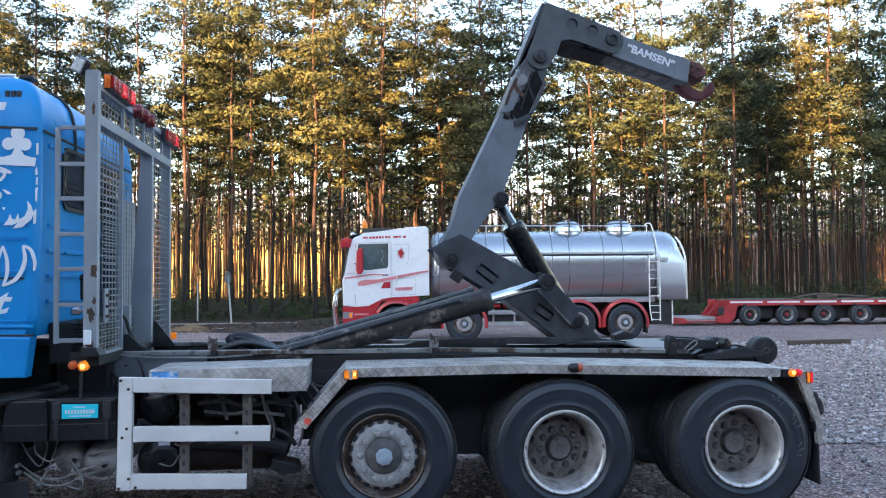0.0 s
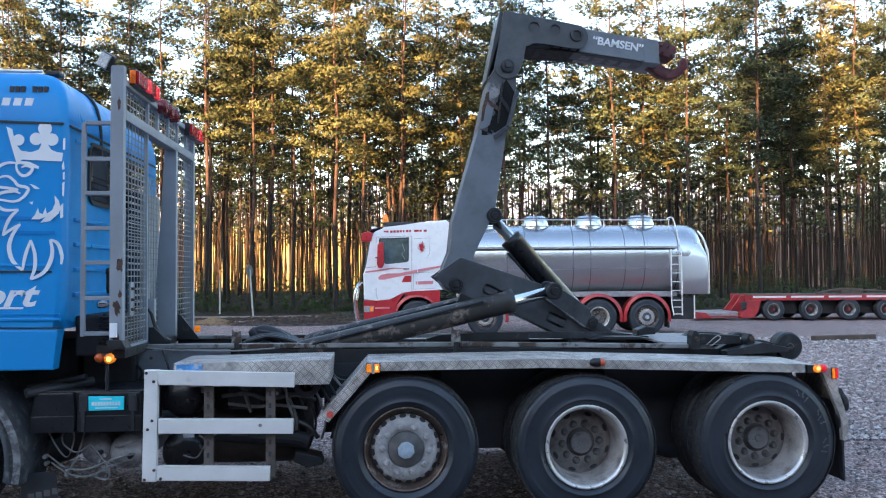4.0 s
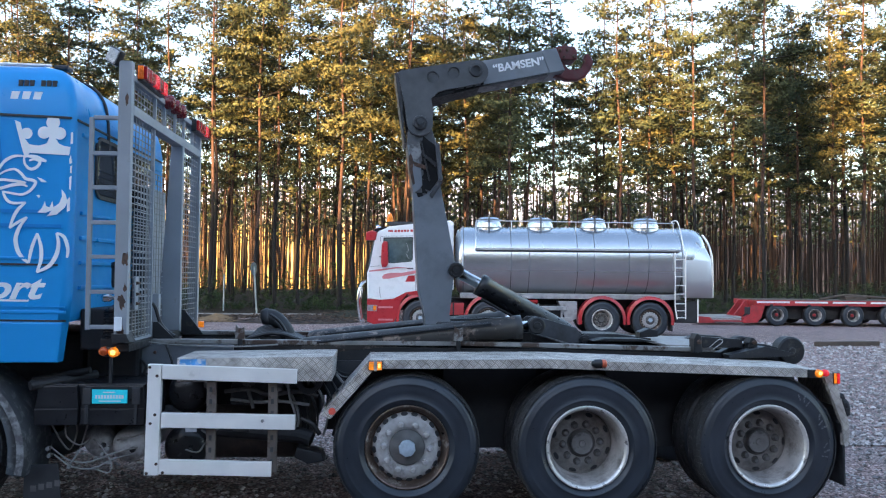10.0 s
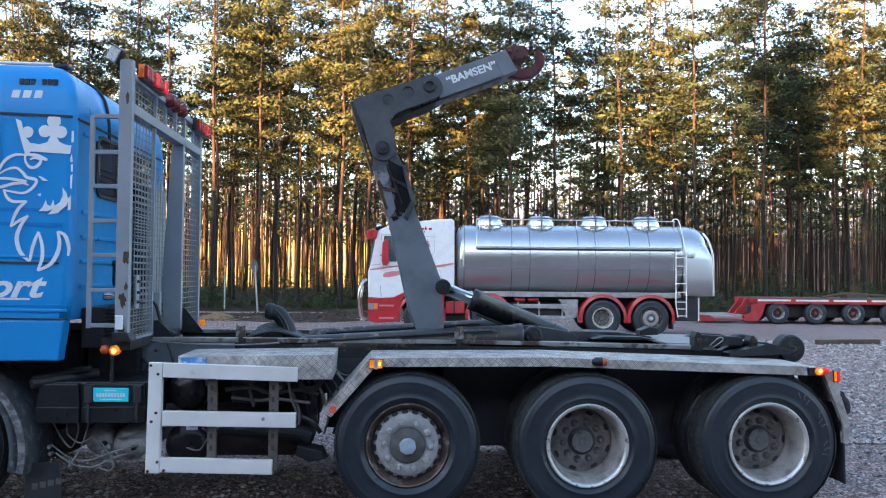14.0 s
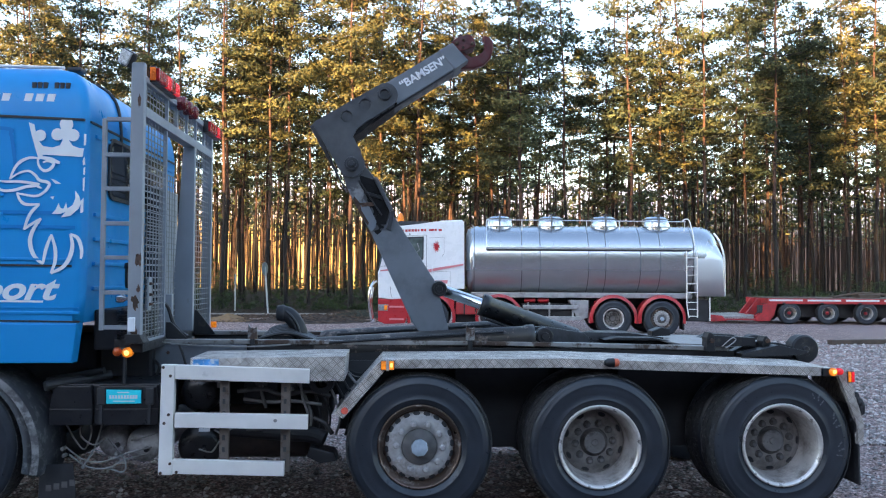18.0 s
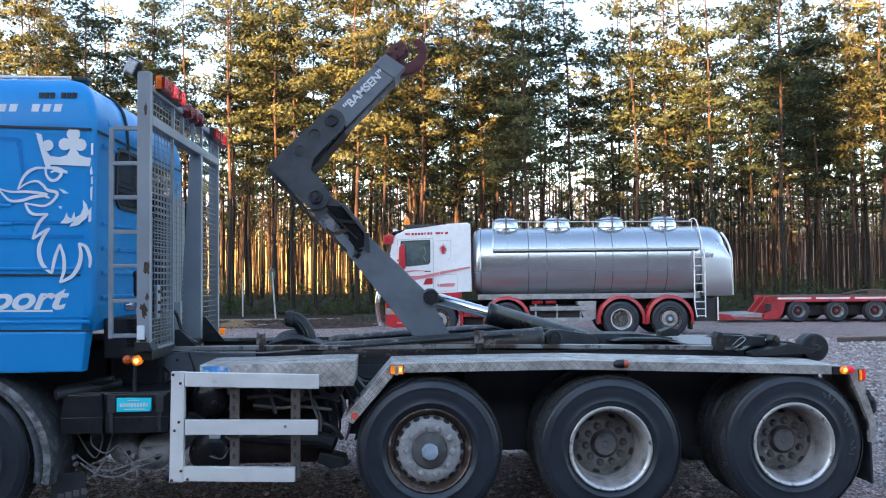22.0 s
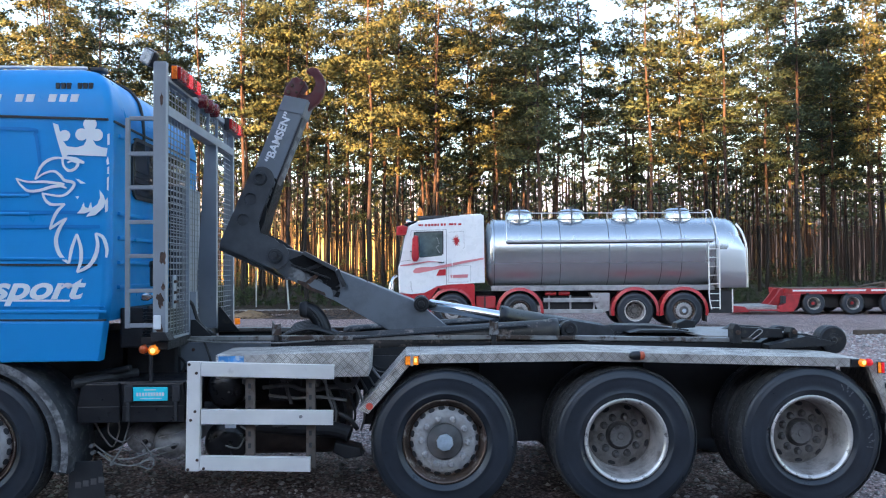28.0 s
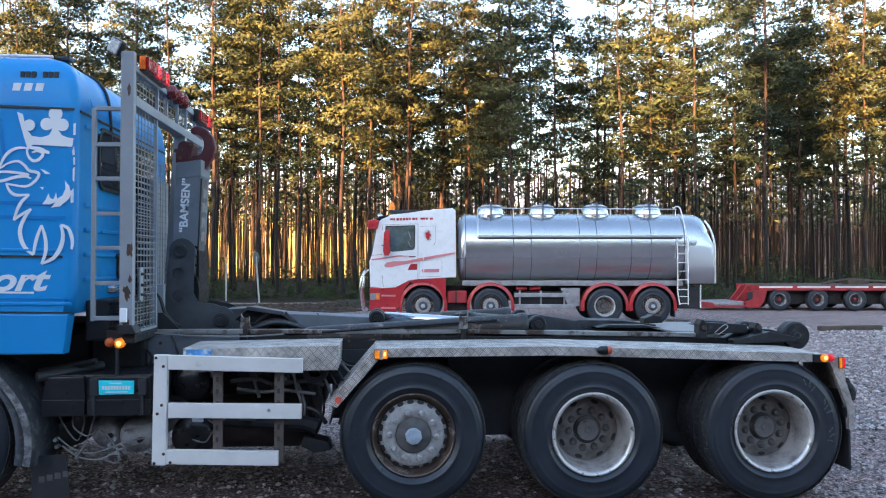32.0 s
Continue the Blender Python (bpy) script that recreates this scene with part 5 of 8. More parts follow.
for x, z, w, h in ((-1.22, 0.88, 0.10, 0.09), (-0.98, 0.86, 0.07, 0.10), (-0.76, 0.86, 0.08, 0.07), (-1.50, 0.92, 0.05, 0.12), (-1.28, 0.60, 0.12, 0.08)):
    v_ = part("valve", box(x, x + w, 0.30, 0.42, z, z + h, 0.012), hub_dark, truck, "dusty dark air valve")
    part("valve_cap", lathe([(-0.02, 0.0001), (-0.02, 0.016), (0.02, 0.02), (0.03, 0.02)], 8, (x + w / 2, 0.29, z + h / 2)), hub_grey, v_)
    part("valve_stub", tube([(x + w * 0.3, 0.33, z + h - 0.005), (x + w * 0.3, 0.33, z + h + 0.035)], 0.012, 8), hose, v_)
part("plate_tag", box(-1.60, -1.52, 0.19, 0.196, 0.62, 0.645, 0), white_vinyl, truck)
# cables along the side plate below the deck
part("cable", tube(spline([(-2.02, 0.64, 1.235), (-1.85, 0.63, 1.215), (-1.6, 0.63, 1.205), (-1.3, 0.63, 1.20), (-1.0, 0.64, 1.215)]), 0.007, 6), hose, truck)
part("cable", tube(spline([(-1.86, 0.64, 1.21), (-1.82, 0.62, 1.12), (-1.80, 0.62, 1.02), (-1.83, 0.64, 0.96)]), 0.010, 6), hose_black, truck)
part("cable", tube(spline([(-2.06, 0.63, 1.10), (-2.0, 0.60, 1.05), (-2.02, 0.60, 0.98)]), 0.012, 6), hose_black, truck)
for x in (-1.95, -1.45):
    part("plate_bolt", lathe([(0.0, 0.014), (-0.01, 0.013), (-0.012, 0.0001)], 6, (x, 0.658, 1.15)), rust, truck)

# ---- truck: cab and headboard ----
def make_cab():
    # plan outline, drawn up in rounded sections: the rear wall at x = -2.38
    bm = bmesh.new()
    rings = []
    for z, inset, rear in ((1.415, 0.0, -2.405), (1.60, 0.0, -2.385), (2.84, 0.0, -2.376), (2.90, 0.004, -2.378), (3.02, 0.02, -2.392), (3.12, 0.05, -2.42), (3.19, 0.09, -2.47), (3.24, 0.15, -2.54), (3.275, 0.24, -2.64), (3.285, 0.4, -2.8)):
        x0, x1, y0, y1 = -4.85 + inset + max(0, z - 2.2) * 0.35, rear, 0.05 + inset, 2.45 - inset
        ring = []
        for cx, cy, a0 in ((x1 - 0.06, y0 + 0.06, -90), (x1 - 0.06, y1 - 0.06, 0), (x0 + 0.25, y1 - 0.25, 90), (x0 + 0.25, y0 + 0.25, 180)):
            r = 0.06 if a0 in (-90, 0) else 0.25
            for k in range(5):
                a = radians(a0 + 22.5 * k)
                ring.append(bm.verts.new((cx + r * math.cos(a), cy + r * math.sin(a), z)))
        rings.append(ring)
    for a, b in zip(rings, rings[1:]):
        for k in range(20):
            f = bm.faces.new((a[k], a[(k + 1) % 20], b[(k + 1) % 20], b[k]))
            f.smooth = a[0].co.z >= 2.84 or k % 5 != 4
    bm.faces.new(rings[-1])
    bm.faces.new(rings[0][::-1])
    cab = part("cab", bm, blue, truck, "bright blue sleeper cab")
    part("cab_front", box(-4.86, -3.95, 0.06, 2.44, 0.70, 1.14, 0.04), blue, cab)
    Y = 0.044
    # pressed panel and grooves on the side
    dark_gap = rubber
    for x0, z0, x1, z1, w in ((-3.6, 2.905, -2.40, 2.868, 0.016), (-4.2, 1.84, -2.47, 1.825, 0.014), (-3.7, 1.532, -2.42, 1.526, 0.009), (-3.7, 1.442, -2.41, 1.430, 0.012), (-3.7, 1.222, -2.44, 1.21, 0.005)):
        part("panel_groove", prism([(x0, z0), (x1, z1), (x1, z1 - w), (x0, z0 - w)], Y - 0.002, Y + 0.02), dark_gap if w > 0.01 else blue, cab)
    for x0, z0, x1, z1 in ((-4.2, 1.885, -2.46, 1.872), (-3.6, 2.33, -2.95, 2.325), (-3.6, 2.20, -2.95, 2.195), (-3.7, 1.50, -2.41, 1.495)):
        part("panel_ridge", prism([(x0, z0), (x1, z1), (x1, z1 - 0.02), (x0, z0 - 0.02)], Y - 0.004, Y + 0.02, 0.004), blue, cab)
    part("skirt", prism([(-3.75, 1.425), (-2.42, 1.415), (-2.455, 1.135), (-3.75, 1.128)], 0.03, 0.16, 0.012), blue, cab)
    # Pressed edges drawn as flat strips of darker blue, in place of shading.
    for q in (((-3.6, 2.80), (-2.96, 2.79), (-2.91, 2.75), (-2.895, 2.70), (-2.86, 2.45)), ((-3.6, 2.335), (-3.0, 2.33), (-2.95, 2.36)), ((-3.6, 2.20), (-2.9, 2.195), (-2.45, 2.19)), ((-3.6, 2.10), (-2.45, 2.09))):
        bm = bmesh.new()
        add_ribbon(bm, [(v.x, v.z) for v in spline([(p[0], 0, p[1]) for p in q], 5)], 0.026, Y - 0.0005, 0)
        part("pressed_edge", bm, blue_shade, cab)
    # back wall: ribs, window, gutter
    for z in (2.0, 1.82, 1.64, 2.18, 2.75):
        part("back_rib", box(-2.392, -2.362, 0.2, 2.3, z, z + 0.03, 0.008), blue, cab)
    for nm, grow, mm, x0, x1 in (("window_seal", 0.03, rubber, -2.376, -2.360), ("back_window", 0.0, glass_dark, -2.374, -2.357)):
        y0, y1, z0, z1, r = 0.5 - grow, 2.0 + grow, 2.36 - grow, 2.78 + grow, 0.08 + grow
        ring = [(cy + r * math.cos(radians(a0 + 15 * k)), cz + r * math.sin(radians(a0 + 15 * k))) for cy, cz, a0 in ((y1 - r, z1 - r, 0), (y0 + r, z1 - r, 90), (y0 + r, z0 + r, 180), (y1 - r, z0 + r, 270)) for k in range(7)]
        bm = bmesh.new()
        lo, hi = ([bm.verts.new((x, p, q)) for p, q in ring] for x in (x0, x1))
        bm.faces.new(lo)
        bm.faces.new(hi)
        for k in range(len(ring)):
            bm.faces.new((lo[k], lo[k - 1], hi[k - 1], hi[k]))
        part(nm, bm, mm, cab, "dark rear window" if grow == 0 else "")
    part("intake_duct", box(-2.37, -2.25, 1.42, 1.62, 1.16, 2.52, 0.02), black_plastic, cab, "black air intake duct")
    part("intake_rib", box(-2.255, -2.235, 1.50, 1.53, 1.20, 2.48, 0.004), fender_grey, cab)
    part("back_panel", box(-2.372, -2.345, 1.64, 2.42, 1.16, 2.56, 0.008), head_grey, cab, "grey panel on the cab's back wall")
    part("rear_seam", box(-2.40, -2.366, 0.10, 2.4, 2.845, 2.862, 0.004), rubber, cab)
    part("roof_seam", tube(spline([(-2.368, 0.75, 2.70), (-2.370, 0.75, 2.88), (-2.384, 0.75, 3.02), (-2.412, 0.75, 3.12), (-2.462, 0.75, 3.195), (-2.535, 0.75, 3.248), (-2.66, 0.75, 3.288)]), 0.013, 6), rubber, cab)
    part("roof_lamp", box(-2.62, -2.52, 0.28, 0.40, 3.262, 3.295, 0.012), rubber, cab)
    part("roof_rail", tube([(-3.6, 0.24, 3.285), (-2.62, 0.24, 3.275)], 0.012, 8), white_alu, cab)
    # bars in place of the plate number and the phone number
    for k in range(7):
        if k != 3:
            part("number_bar", box(-2.785 + 0.039 * k, -2.756 + 0.039 * k, 0.086, 0.11, 3.090, 3.132, 0), rubber, cab)
    for k in range(9):
        if k not in (2, 5):
            x = -3.30 + 0.078 * k
            part("number_bar", prism([(x + 0.012, 3.045), (x + 0.065, 3.045), (x + 0.05, 2.975), (x - 0.003, 2.975)], 0.066, 0.09), white_vinyl, cab)
    words("lettering", "sport", 0.2255, white_vinyl, cab, pose(-2.906, 0.0475, 1.65) @ UPRIGHT @ Matrix.Diagonal((1.28, 1, 1, 1)), 0.33, 0.0065, "white italic word on the cab side")
    part("underline", prism([(-3.3, 1.578), (-2.66, 1.572), (-2.665, 1.558), (-3.3, 1.564)], 0.0475, 0.055), white_vinyl, cab)
    return cab


cab_part = make_cab()
Yv = 0.0425


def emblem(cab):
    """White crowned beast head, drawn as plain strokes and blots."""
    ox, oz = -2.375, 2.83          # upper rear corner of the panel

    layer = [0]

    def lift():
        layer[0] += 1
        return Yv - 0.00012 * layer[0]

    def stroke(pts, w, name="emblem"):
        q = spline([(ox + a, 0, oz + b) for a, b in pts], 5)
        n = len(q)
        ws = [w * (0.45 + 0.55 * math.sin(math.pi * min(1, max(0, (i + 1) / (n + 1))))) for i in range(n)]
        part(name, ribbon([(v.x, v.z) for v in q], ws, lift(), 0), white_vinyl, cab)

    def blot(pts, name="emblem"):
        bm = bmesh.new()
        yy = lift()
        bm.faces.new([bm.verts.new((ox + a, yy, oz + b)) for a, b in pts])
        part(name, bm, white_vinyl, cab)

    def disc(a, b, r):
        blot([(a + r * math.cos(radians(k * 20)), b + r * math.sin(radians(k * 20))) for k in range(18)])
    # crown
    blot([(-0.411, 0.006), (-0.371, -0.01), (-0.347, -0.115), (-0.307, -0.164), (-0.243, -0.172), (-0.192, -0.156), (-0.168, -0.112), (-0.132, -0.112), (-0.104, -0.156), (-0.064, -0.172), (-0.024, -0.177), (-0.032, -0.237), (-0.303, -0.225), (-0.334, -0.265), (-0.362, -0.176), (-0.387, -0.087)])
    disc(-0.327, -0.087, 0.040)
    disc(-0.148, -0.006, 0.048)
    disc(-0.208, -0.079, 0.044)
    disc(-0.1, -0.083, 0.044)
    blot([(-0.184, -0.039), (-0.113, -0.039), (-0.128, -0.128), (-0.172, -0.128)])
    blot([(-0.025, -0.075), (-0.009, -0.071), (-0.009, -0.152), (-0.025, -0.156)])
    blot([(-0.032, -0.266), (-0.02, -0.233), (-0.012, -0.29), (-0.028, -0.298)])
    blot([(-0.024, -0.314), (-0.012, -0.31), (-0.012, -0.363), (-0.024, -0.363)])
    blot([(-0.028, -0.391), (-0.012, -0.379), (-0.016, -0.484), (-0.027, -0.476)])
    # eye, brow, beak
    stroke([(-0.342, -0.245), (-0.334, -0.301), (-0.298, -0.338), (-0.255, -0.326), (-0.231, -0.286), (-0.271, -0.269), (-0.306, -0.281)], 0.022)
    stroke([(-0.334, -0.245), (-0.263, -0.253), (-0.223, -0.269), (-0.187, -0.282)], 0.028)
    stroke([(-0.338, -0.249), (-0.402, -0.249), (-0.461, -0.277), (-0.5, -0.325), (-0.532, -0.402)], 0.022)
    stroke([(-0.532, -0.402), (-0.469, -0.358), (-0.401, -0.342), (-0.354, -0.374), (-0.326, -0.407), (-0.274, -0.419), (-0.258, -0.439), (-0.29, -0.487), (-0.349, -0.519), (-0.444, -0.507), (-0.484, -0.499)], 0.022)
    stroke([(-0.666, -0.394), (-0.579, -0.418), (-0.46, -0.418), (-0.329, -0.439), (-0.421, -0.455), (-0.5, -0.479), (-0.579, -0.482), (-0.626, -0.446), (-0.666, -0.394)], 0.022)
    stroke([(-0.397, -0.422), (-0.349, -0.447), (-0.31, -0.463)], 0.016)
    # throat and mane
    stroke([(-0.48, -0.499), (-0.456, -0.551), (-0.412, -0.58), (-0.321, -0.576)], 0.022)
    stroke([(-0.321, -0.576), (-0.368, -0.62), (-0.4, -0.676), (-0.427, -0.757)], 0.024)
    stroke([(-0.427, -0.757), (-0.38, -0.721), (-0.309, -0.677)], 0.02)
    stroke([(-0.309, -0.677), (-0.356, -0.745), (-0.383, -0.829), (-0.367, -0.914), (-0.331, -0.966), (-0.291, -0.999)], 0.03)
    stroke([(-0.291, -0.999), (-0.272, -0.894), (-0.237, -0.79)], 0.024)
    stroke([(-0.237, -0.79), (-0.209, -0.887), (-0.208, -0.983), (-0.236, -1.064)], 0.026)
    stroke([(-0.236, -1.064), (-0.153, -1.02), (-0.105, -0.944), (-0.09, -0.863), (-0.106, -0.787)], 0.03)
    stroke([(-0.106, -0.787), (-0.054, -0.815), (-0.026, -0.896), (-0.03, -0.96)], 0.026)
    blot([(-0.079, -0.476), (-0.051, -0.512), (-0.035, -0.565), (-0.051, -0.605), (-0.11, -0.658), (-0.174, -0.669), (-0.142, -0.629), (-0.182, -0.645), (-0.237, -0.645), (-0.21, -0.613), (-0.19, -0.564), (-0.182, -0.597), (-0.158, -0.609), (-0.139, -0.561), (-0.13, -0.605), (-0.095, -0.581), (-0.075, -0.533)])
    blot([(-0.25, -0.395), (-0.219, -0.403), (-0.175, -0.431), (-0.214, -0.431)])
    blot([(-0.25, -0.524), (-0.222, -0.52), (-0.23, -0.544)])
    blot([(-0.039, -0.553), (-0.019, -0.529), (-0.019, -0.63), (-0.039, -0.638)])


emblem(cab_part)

# ladder behind the cab
ladder = part("ladder", box(-2.292, -2.262, 0.09, 0.125, 1.36, 2.88, 0.005), head_grey, truck, "grey steel ladder")
for z in (2.862, 2.605, 2.36, 2.11, 1.865, 1.615, 1.365):
    part("rung", box(-2.262, -2.086, 0.09, 0.125, z, z + 0.03, 0.005), head_grey, ladder)

# headboard
X0, X1 = -2.084, -1.992
head = part("headboard", box(X0, X1, 0.06, 0.13, 1.325, 3.285, 0.008), head_grey, truck, "grey steel headboard with wire mesh, rusty at the foot")
part("post", prism([(X0 - 0.01, 2.93), (X1, 2.93), (X1, 1.19), (X0 - 0.11, 1.19)], 1.60, 1.67, 0.006), head_grey, head)
part("post", box(X0, X1, 2.30, 2.36, 1.19, 3.2, 0.006), head_grey, head)
part("post", box(X0 - 0.01, X1, 0.90, 0.96, 1.19, 1.6, 0.006), head_grey, head)
part("mesh_frame", box(X1 - 0.035, X1 - 0.01, 0.72, 0.745, 1.27, 2.93, 0.003), head_grey, head)
part("cross_beam", box(X0, X1, 0.13, 2.30, 2.905, 2.975, 0.006), head_grey, head)
part("cross_beam", box(X0, X1, 0.13, 2.30, 3.155, 3.20, 0.006), head_grey, head)
part("cross_beam", box(X0, X1, 0.13, 2.30, 1.20, 1.26, 0.006), black_steel, head)
part("foot_block", prism([(-2.10, 1.335), (-1.995, 1.335), (-1.965, 1.275), (-2.09, 1.265)], 0.05, 0.2, 0.006), black_steel, head, "dark rusty foot of the headboard")
for y in (0.72, 1.0, 1.35, 1.67, 2.0):
    part("upright", box(X1 - 0.03, X1 - 0.005, y, y + 0.025, 2.975, 3.155, 0.003), head_grey, head)


def grating(y0, y1, z0, z1, x, step_y=0.082, step_z=0.049):
    """Woven wire panel."""
    bm = bmesh.new()
    y = y0 + step_y / 2
    while y < y1:
        add_box(bm, x - 0.0022, x + 0.0022, y - 0.004, y + 0.004, z0, z1)
        y += step_y
    z = z0 + step_z / 2
    while z < z1:
        add_box(bm, x - 0.006, x - 0.0024, y0, y1, z - 0.0042, z + 0.0042)
        z += step_z
    return part("wire_mesh", bm, mesh_wire, head, "galvanised wire mesh")


grating(0.13, 0.72, 1.27, 2.905, X1 - 0.02)
grating(0.745, 1.60, 1.27, 2.62, X0 - 0.06)
grating(1.67, 2.30, 1.26, 2.905, X1 - 0.02)
grating(0.13, 2.30, 2.975, 3.155, X1 - 0.035)
part("mesh_lip", box(X1 - 0.03, X1 - 0.01, 0.13, 0.72, 1.265, 1.285, 0.002), head_grey, head)
part("hinge_plate", box(X1 - 0.005, X1 + 0.01, 0.22, 0.30, 1.50, 1.74, 0.004), head_grey, head, "pale steel plate")
for z in (1.53, 1.60, 1.68):
    part("plate_lug", prism([(X1 + 0.008, z), (X1 + 0.03, z + 0.008), (X1 + 0.03, z + 0.018), (X1 + 0.008, z + 0.024)], 0.235, 0.285, 0.002), rust, head)
rnd = random.Random(19)
for cx, cz, rx, rz in ((X1 - 0.022, 1.87, 0.026, 0.055), (X0 + 0.055, 1.56, 0.028, 0.06), (X1 - 0.015, 1.66, 0.014, 0.03), (X1 - 0.03, 3.0, 0.012, 0.05), (X0 + 0.05, 1.34, 0.03, 0.05)):
    part("rust_patch", prism([(min(X1 + 0.001, max(X0, cx + rx * rnd.uniform(0.55, 1.25) * math.cos(radians(a)))), cz + rz * rnd.uniform(0.5, 1.3) * math.sin(radians(a))) for a in range(0, 360, 20)], 0.0575, 0.0615), rust, head, "flaking rust patch")
part("reflector", box(X0 + 0.012, X0 + 0.062, 0.03, 0.055, 1.355, 1.455, 0.006), white_vinyl, head, "white reflector")
part("gusset", prism([(-2.0, 1.44), (-1.97, 1.44), (-1.80, 1.22), (-2.0, 1.22)], 1.672, 1.69), black_steel, head)
part("gusset", prism([(-2.0, 1.38), (-1.96, 1.38), (-1.80, 1.22), (-2.0, 1.22)], 0.76, 0.78), black_steel, head)
part("cable", tube(spline([(-2.01, 0.76, 1.53), (-1.985, 0.78, 1.49), (-1.955, 0.8, 1.38), (-1.90, 0.8, 1.31), (-1.83, 0.78, 1.265)]), 0.014, 6), hose_black, head)


def light_bar(y0, y1, z, name, first):
    base = part(name, box(-2.0, -1.95, y0, y1, z, z + 0.12, 0.008), black_plastic, head, "red and amber lamp bar, lit")
    n = 5
    for k in range(n):
        a, b = y0 + (y1 - y0) * k / n, y0 + (y1 - y0) * (k + 1) / n
        lit = (red_lens, red_lens, red_on, red_lens, red_on)[k] if first else (red_lens, red_lens, red_lens, red_on, red_lens)[k]
        part("lens", box(-1.952, -1.925, a + 0.006, b - 0.006, z + 0.012, z + 0.108, 0.008), lit, base)
        if k == 0 and first:
            part("lens", box(-1.99, -1.95, y0 - 0.012, y0 + 0.004, z + 0.012, z + 0.108, 0.005), amber_bar, base, "amber end lens")
    return base


light_bar(0.20, 0.80, 3.175, "light_bar", True)
light_bar(1.93, 2.46, 3.10, "light_bar", False)
for y in (1.03, 1.23, 1.42):
    part("round_lamp", lathe([(-2.0, 0.06), (-1.95, 0.062), (-1.93, 0.05), (-1.92, 0.0001)], 20, (0, y, 3.185), "x"), dark_red, head, "dark red round lamp")
work = part("work_lamp", box(-0.055, 0.055, -0.03, 0.03, -0.06, 0.06, 0.02), black_plastic, head, "square work lamp with ribbed glass")
work.matrix_basis = pose(-2.115, 0.08, 3.315, 0, 28, -20)
part("lamp_glass", box(-0.045, 0.045, -0.037, -0.028, -0.05, 0.05, 0.008), lamp_glass, work)
part("lamp_foot", box(-2.075, -2.03, 0.07, 0.11, 3.2, 3.29, 0.006), black_steel, head)
part("canister", lathe([(1.66, 0.0001), (1.66, 0.024), (1.70, 0.028), (1.80, 0.028), (1.805, 0.034), (1.84, 0.030), (1.85, 0.0001)], 16, (-2.12, 0.2, 0), "z"), black_plastic, head, "small black canister", True)
part("small_lamp", lathe([(-2.20, 0.0001), (-2.20, 0.026), (-2.185, 0.030), (-2.15, 0.028), (-2.13, 0.014), (-2.09, 0.012)], 16, (0, 0.18, 1.585), "x"), chrome, head, "small chromed lamp", True)
prof = [(1.29, 0.0001), (1.29, 0.045)]
for k in range(8):
    z = 1.30 + 0.026 * k
    prof += [(z, 0.046), (z, 0.064), (z + 0.012, 0.066), (z + 0.014, 0.046)]
fin = part("finned_valve", lathe(prof + [(1.515, 0.04), (1.53, 0.0001)], 24, (-2.15, 0.27, 0), "z"), black_plastic, truck, "black finned valve")
part("valve_foot", box(-2.22, -2.08, 0.2, 0.36, 1.20, 1.292, 0.01), frame_dark, fin)
# Plain dark block added to shut off bright ground behind the cab.
part("cab_gap_block", box(-2.40, -2.15, 0.30, 2.2, 1.20, 1.50, 0.02), frame_dark, truck, "dark block added to fill the gap behind the cab")

# brackets, hoses and tail on the deck
for x, h in ((-1.34, 0.12), (0.385, 0.13)):
    br = part("deck_bracket", prism([(x, DECK(x) + 0.005), (x + 0.075, DECK(x) + 0.005), (x + 0.07, DECK(x) + h - 0.02), (x + 0.05, DECK(x) + h - 0.035), (x + 0.025, DECK(x) + h - 0.035), (x + 0.005, DECK(x) + h)], 0.66, 0.70, 0.004), worn_rail, truck, "worn steel guide bracket")
    part("bracket_stem", box(x + 0.02, x + 0.055, 0.665, 0.695, 1.10, DECK(x) + 0.01, 0.003), black_steel, br)
for k in range(6):
    part("hydraulic_hose", tube(spline([(-1.34 + 0.02 * k, 0.95 + 0.05 * k, 1.20), (-1.24, 0.93 + 0.06 * k, 1.25 + 0.008 * k), (-1.08, 0.93 + 0.06 * k, 1.285 + 0.008 * k), (-0.92, 0.95 + 0.06 * k, 1.25), (-0.80, 1.0 + 0.05 * k, 1.19)]), 0.018, 8), hose_black, truck, "black hydraulic hose")

# ---- truck: tail of the hook lift ----
for y, rz, k in ((0.70, 1.172, 1.0), (1.66, 1.125, 0.85)):
    part("roller", lathe([(y, 0.03), (y, 0.104 * k), (y + 0.015, 0.116 * k), (y + 0.125, 0.116 * k), (y + 0.14, 0.104 * k), (y + 0.14, 0.03)], 36, (3.20, 0, rz)), black_steel, truck, "worn black steel tail roller", False)
    part("roller_hub", lathe([(y - 0.014, 0.0001), (y - 0.014, 0.022), (y - 0.004, 0.03), (y - 0.002, 0.055), (y + 0.004, 0.058)], 20, (3.20, 0, rz)), black_steel, truck)
    part("roller_arm", prism([(2.6, 1.16), (2.75, 1.235), (2.98, 1.225), (3.12, 1.19), (3.12, 1.12), (2.6, 1.09)], y + 0.02, y + 0.11, 0.006), black_steel, truck)
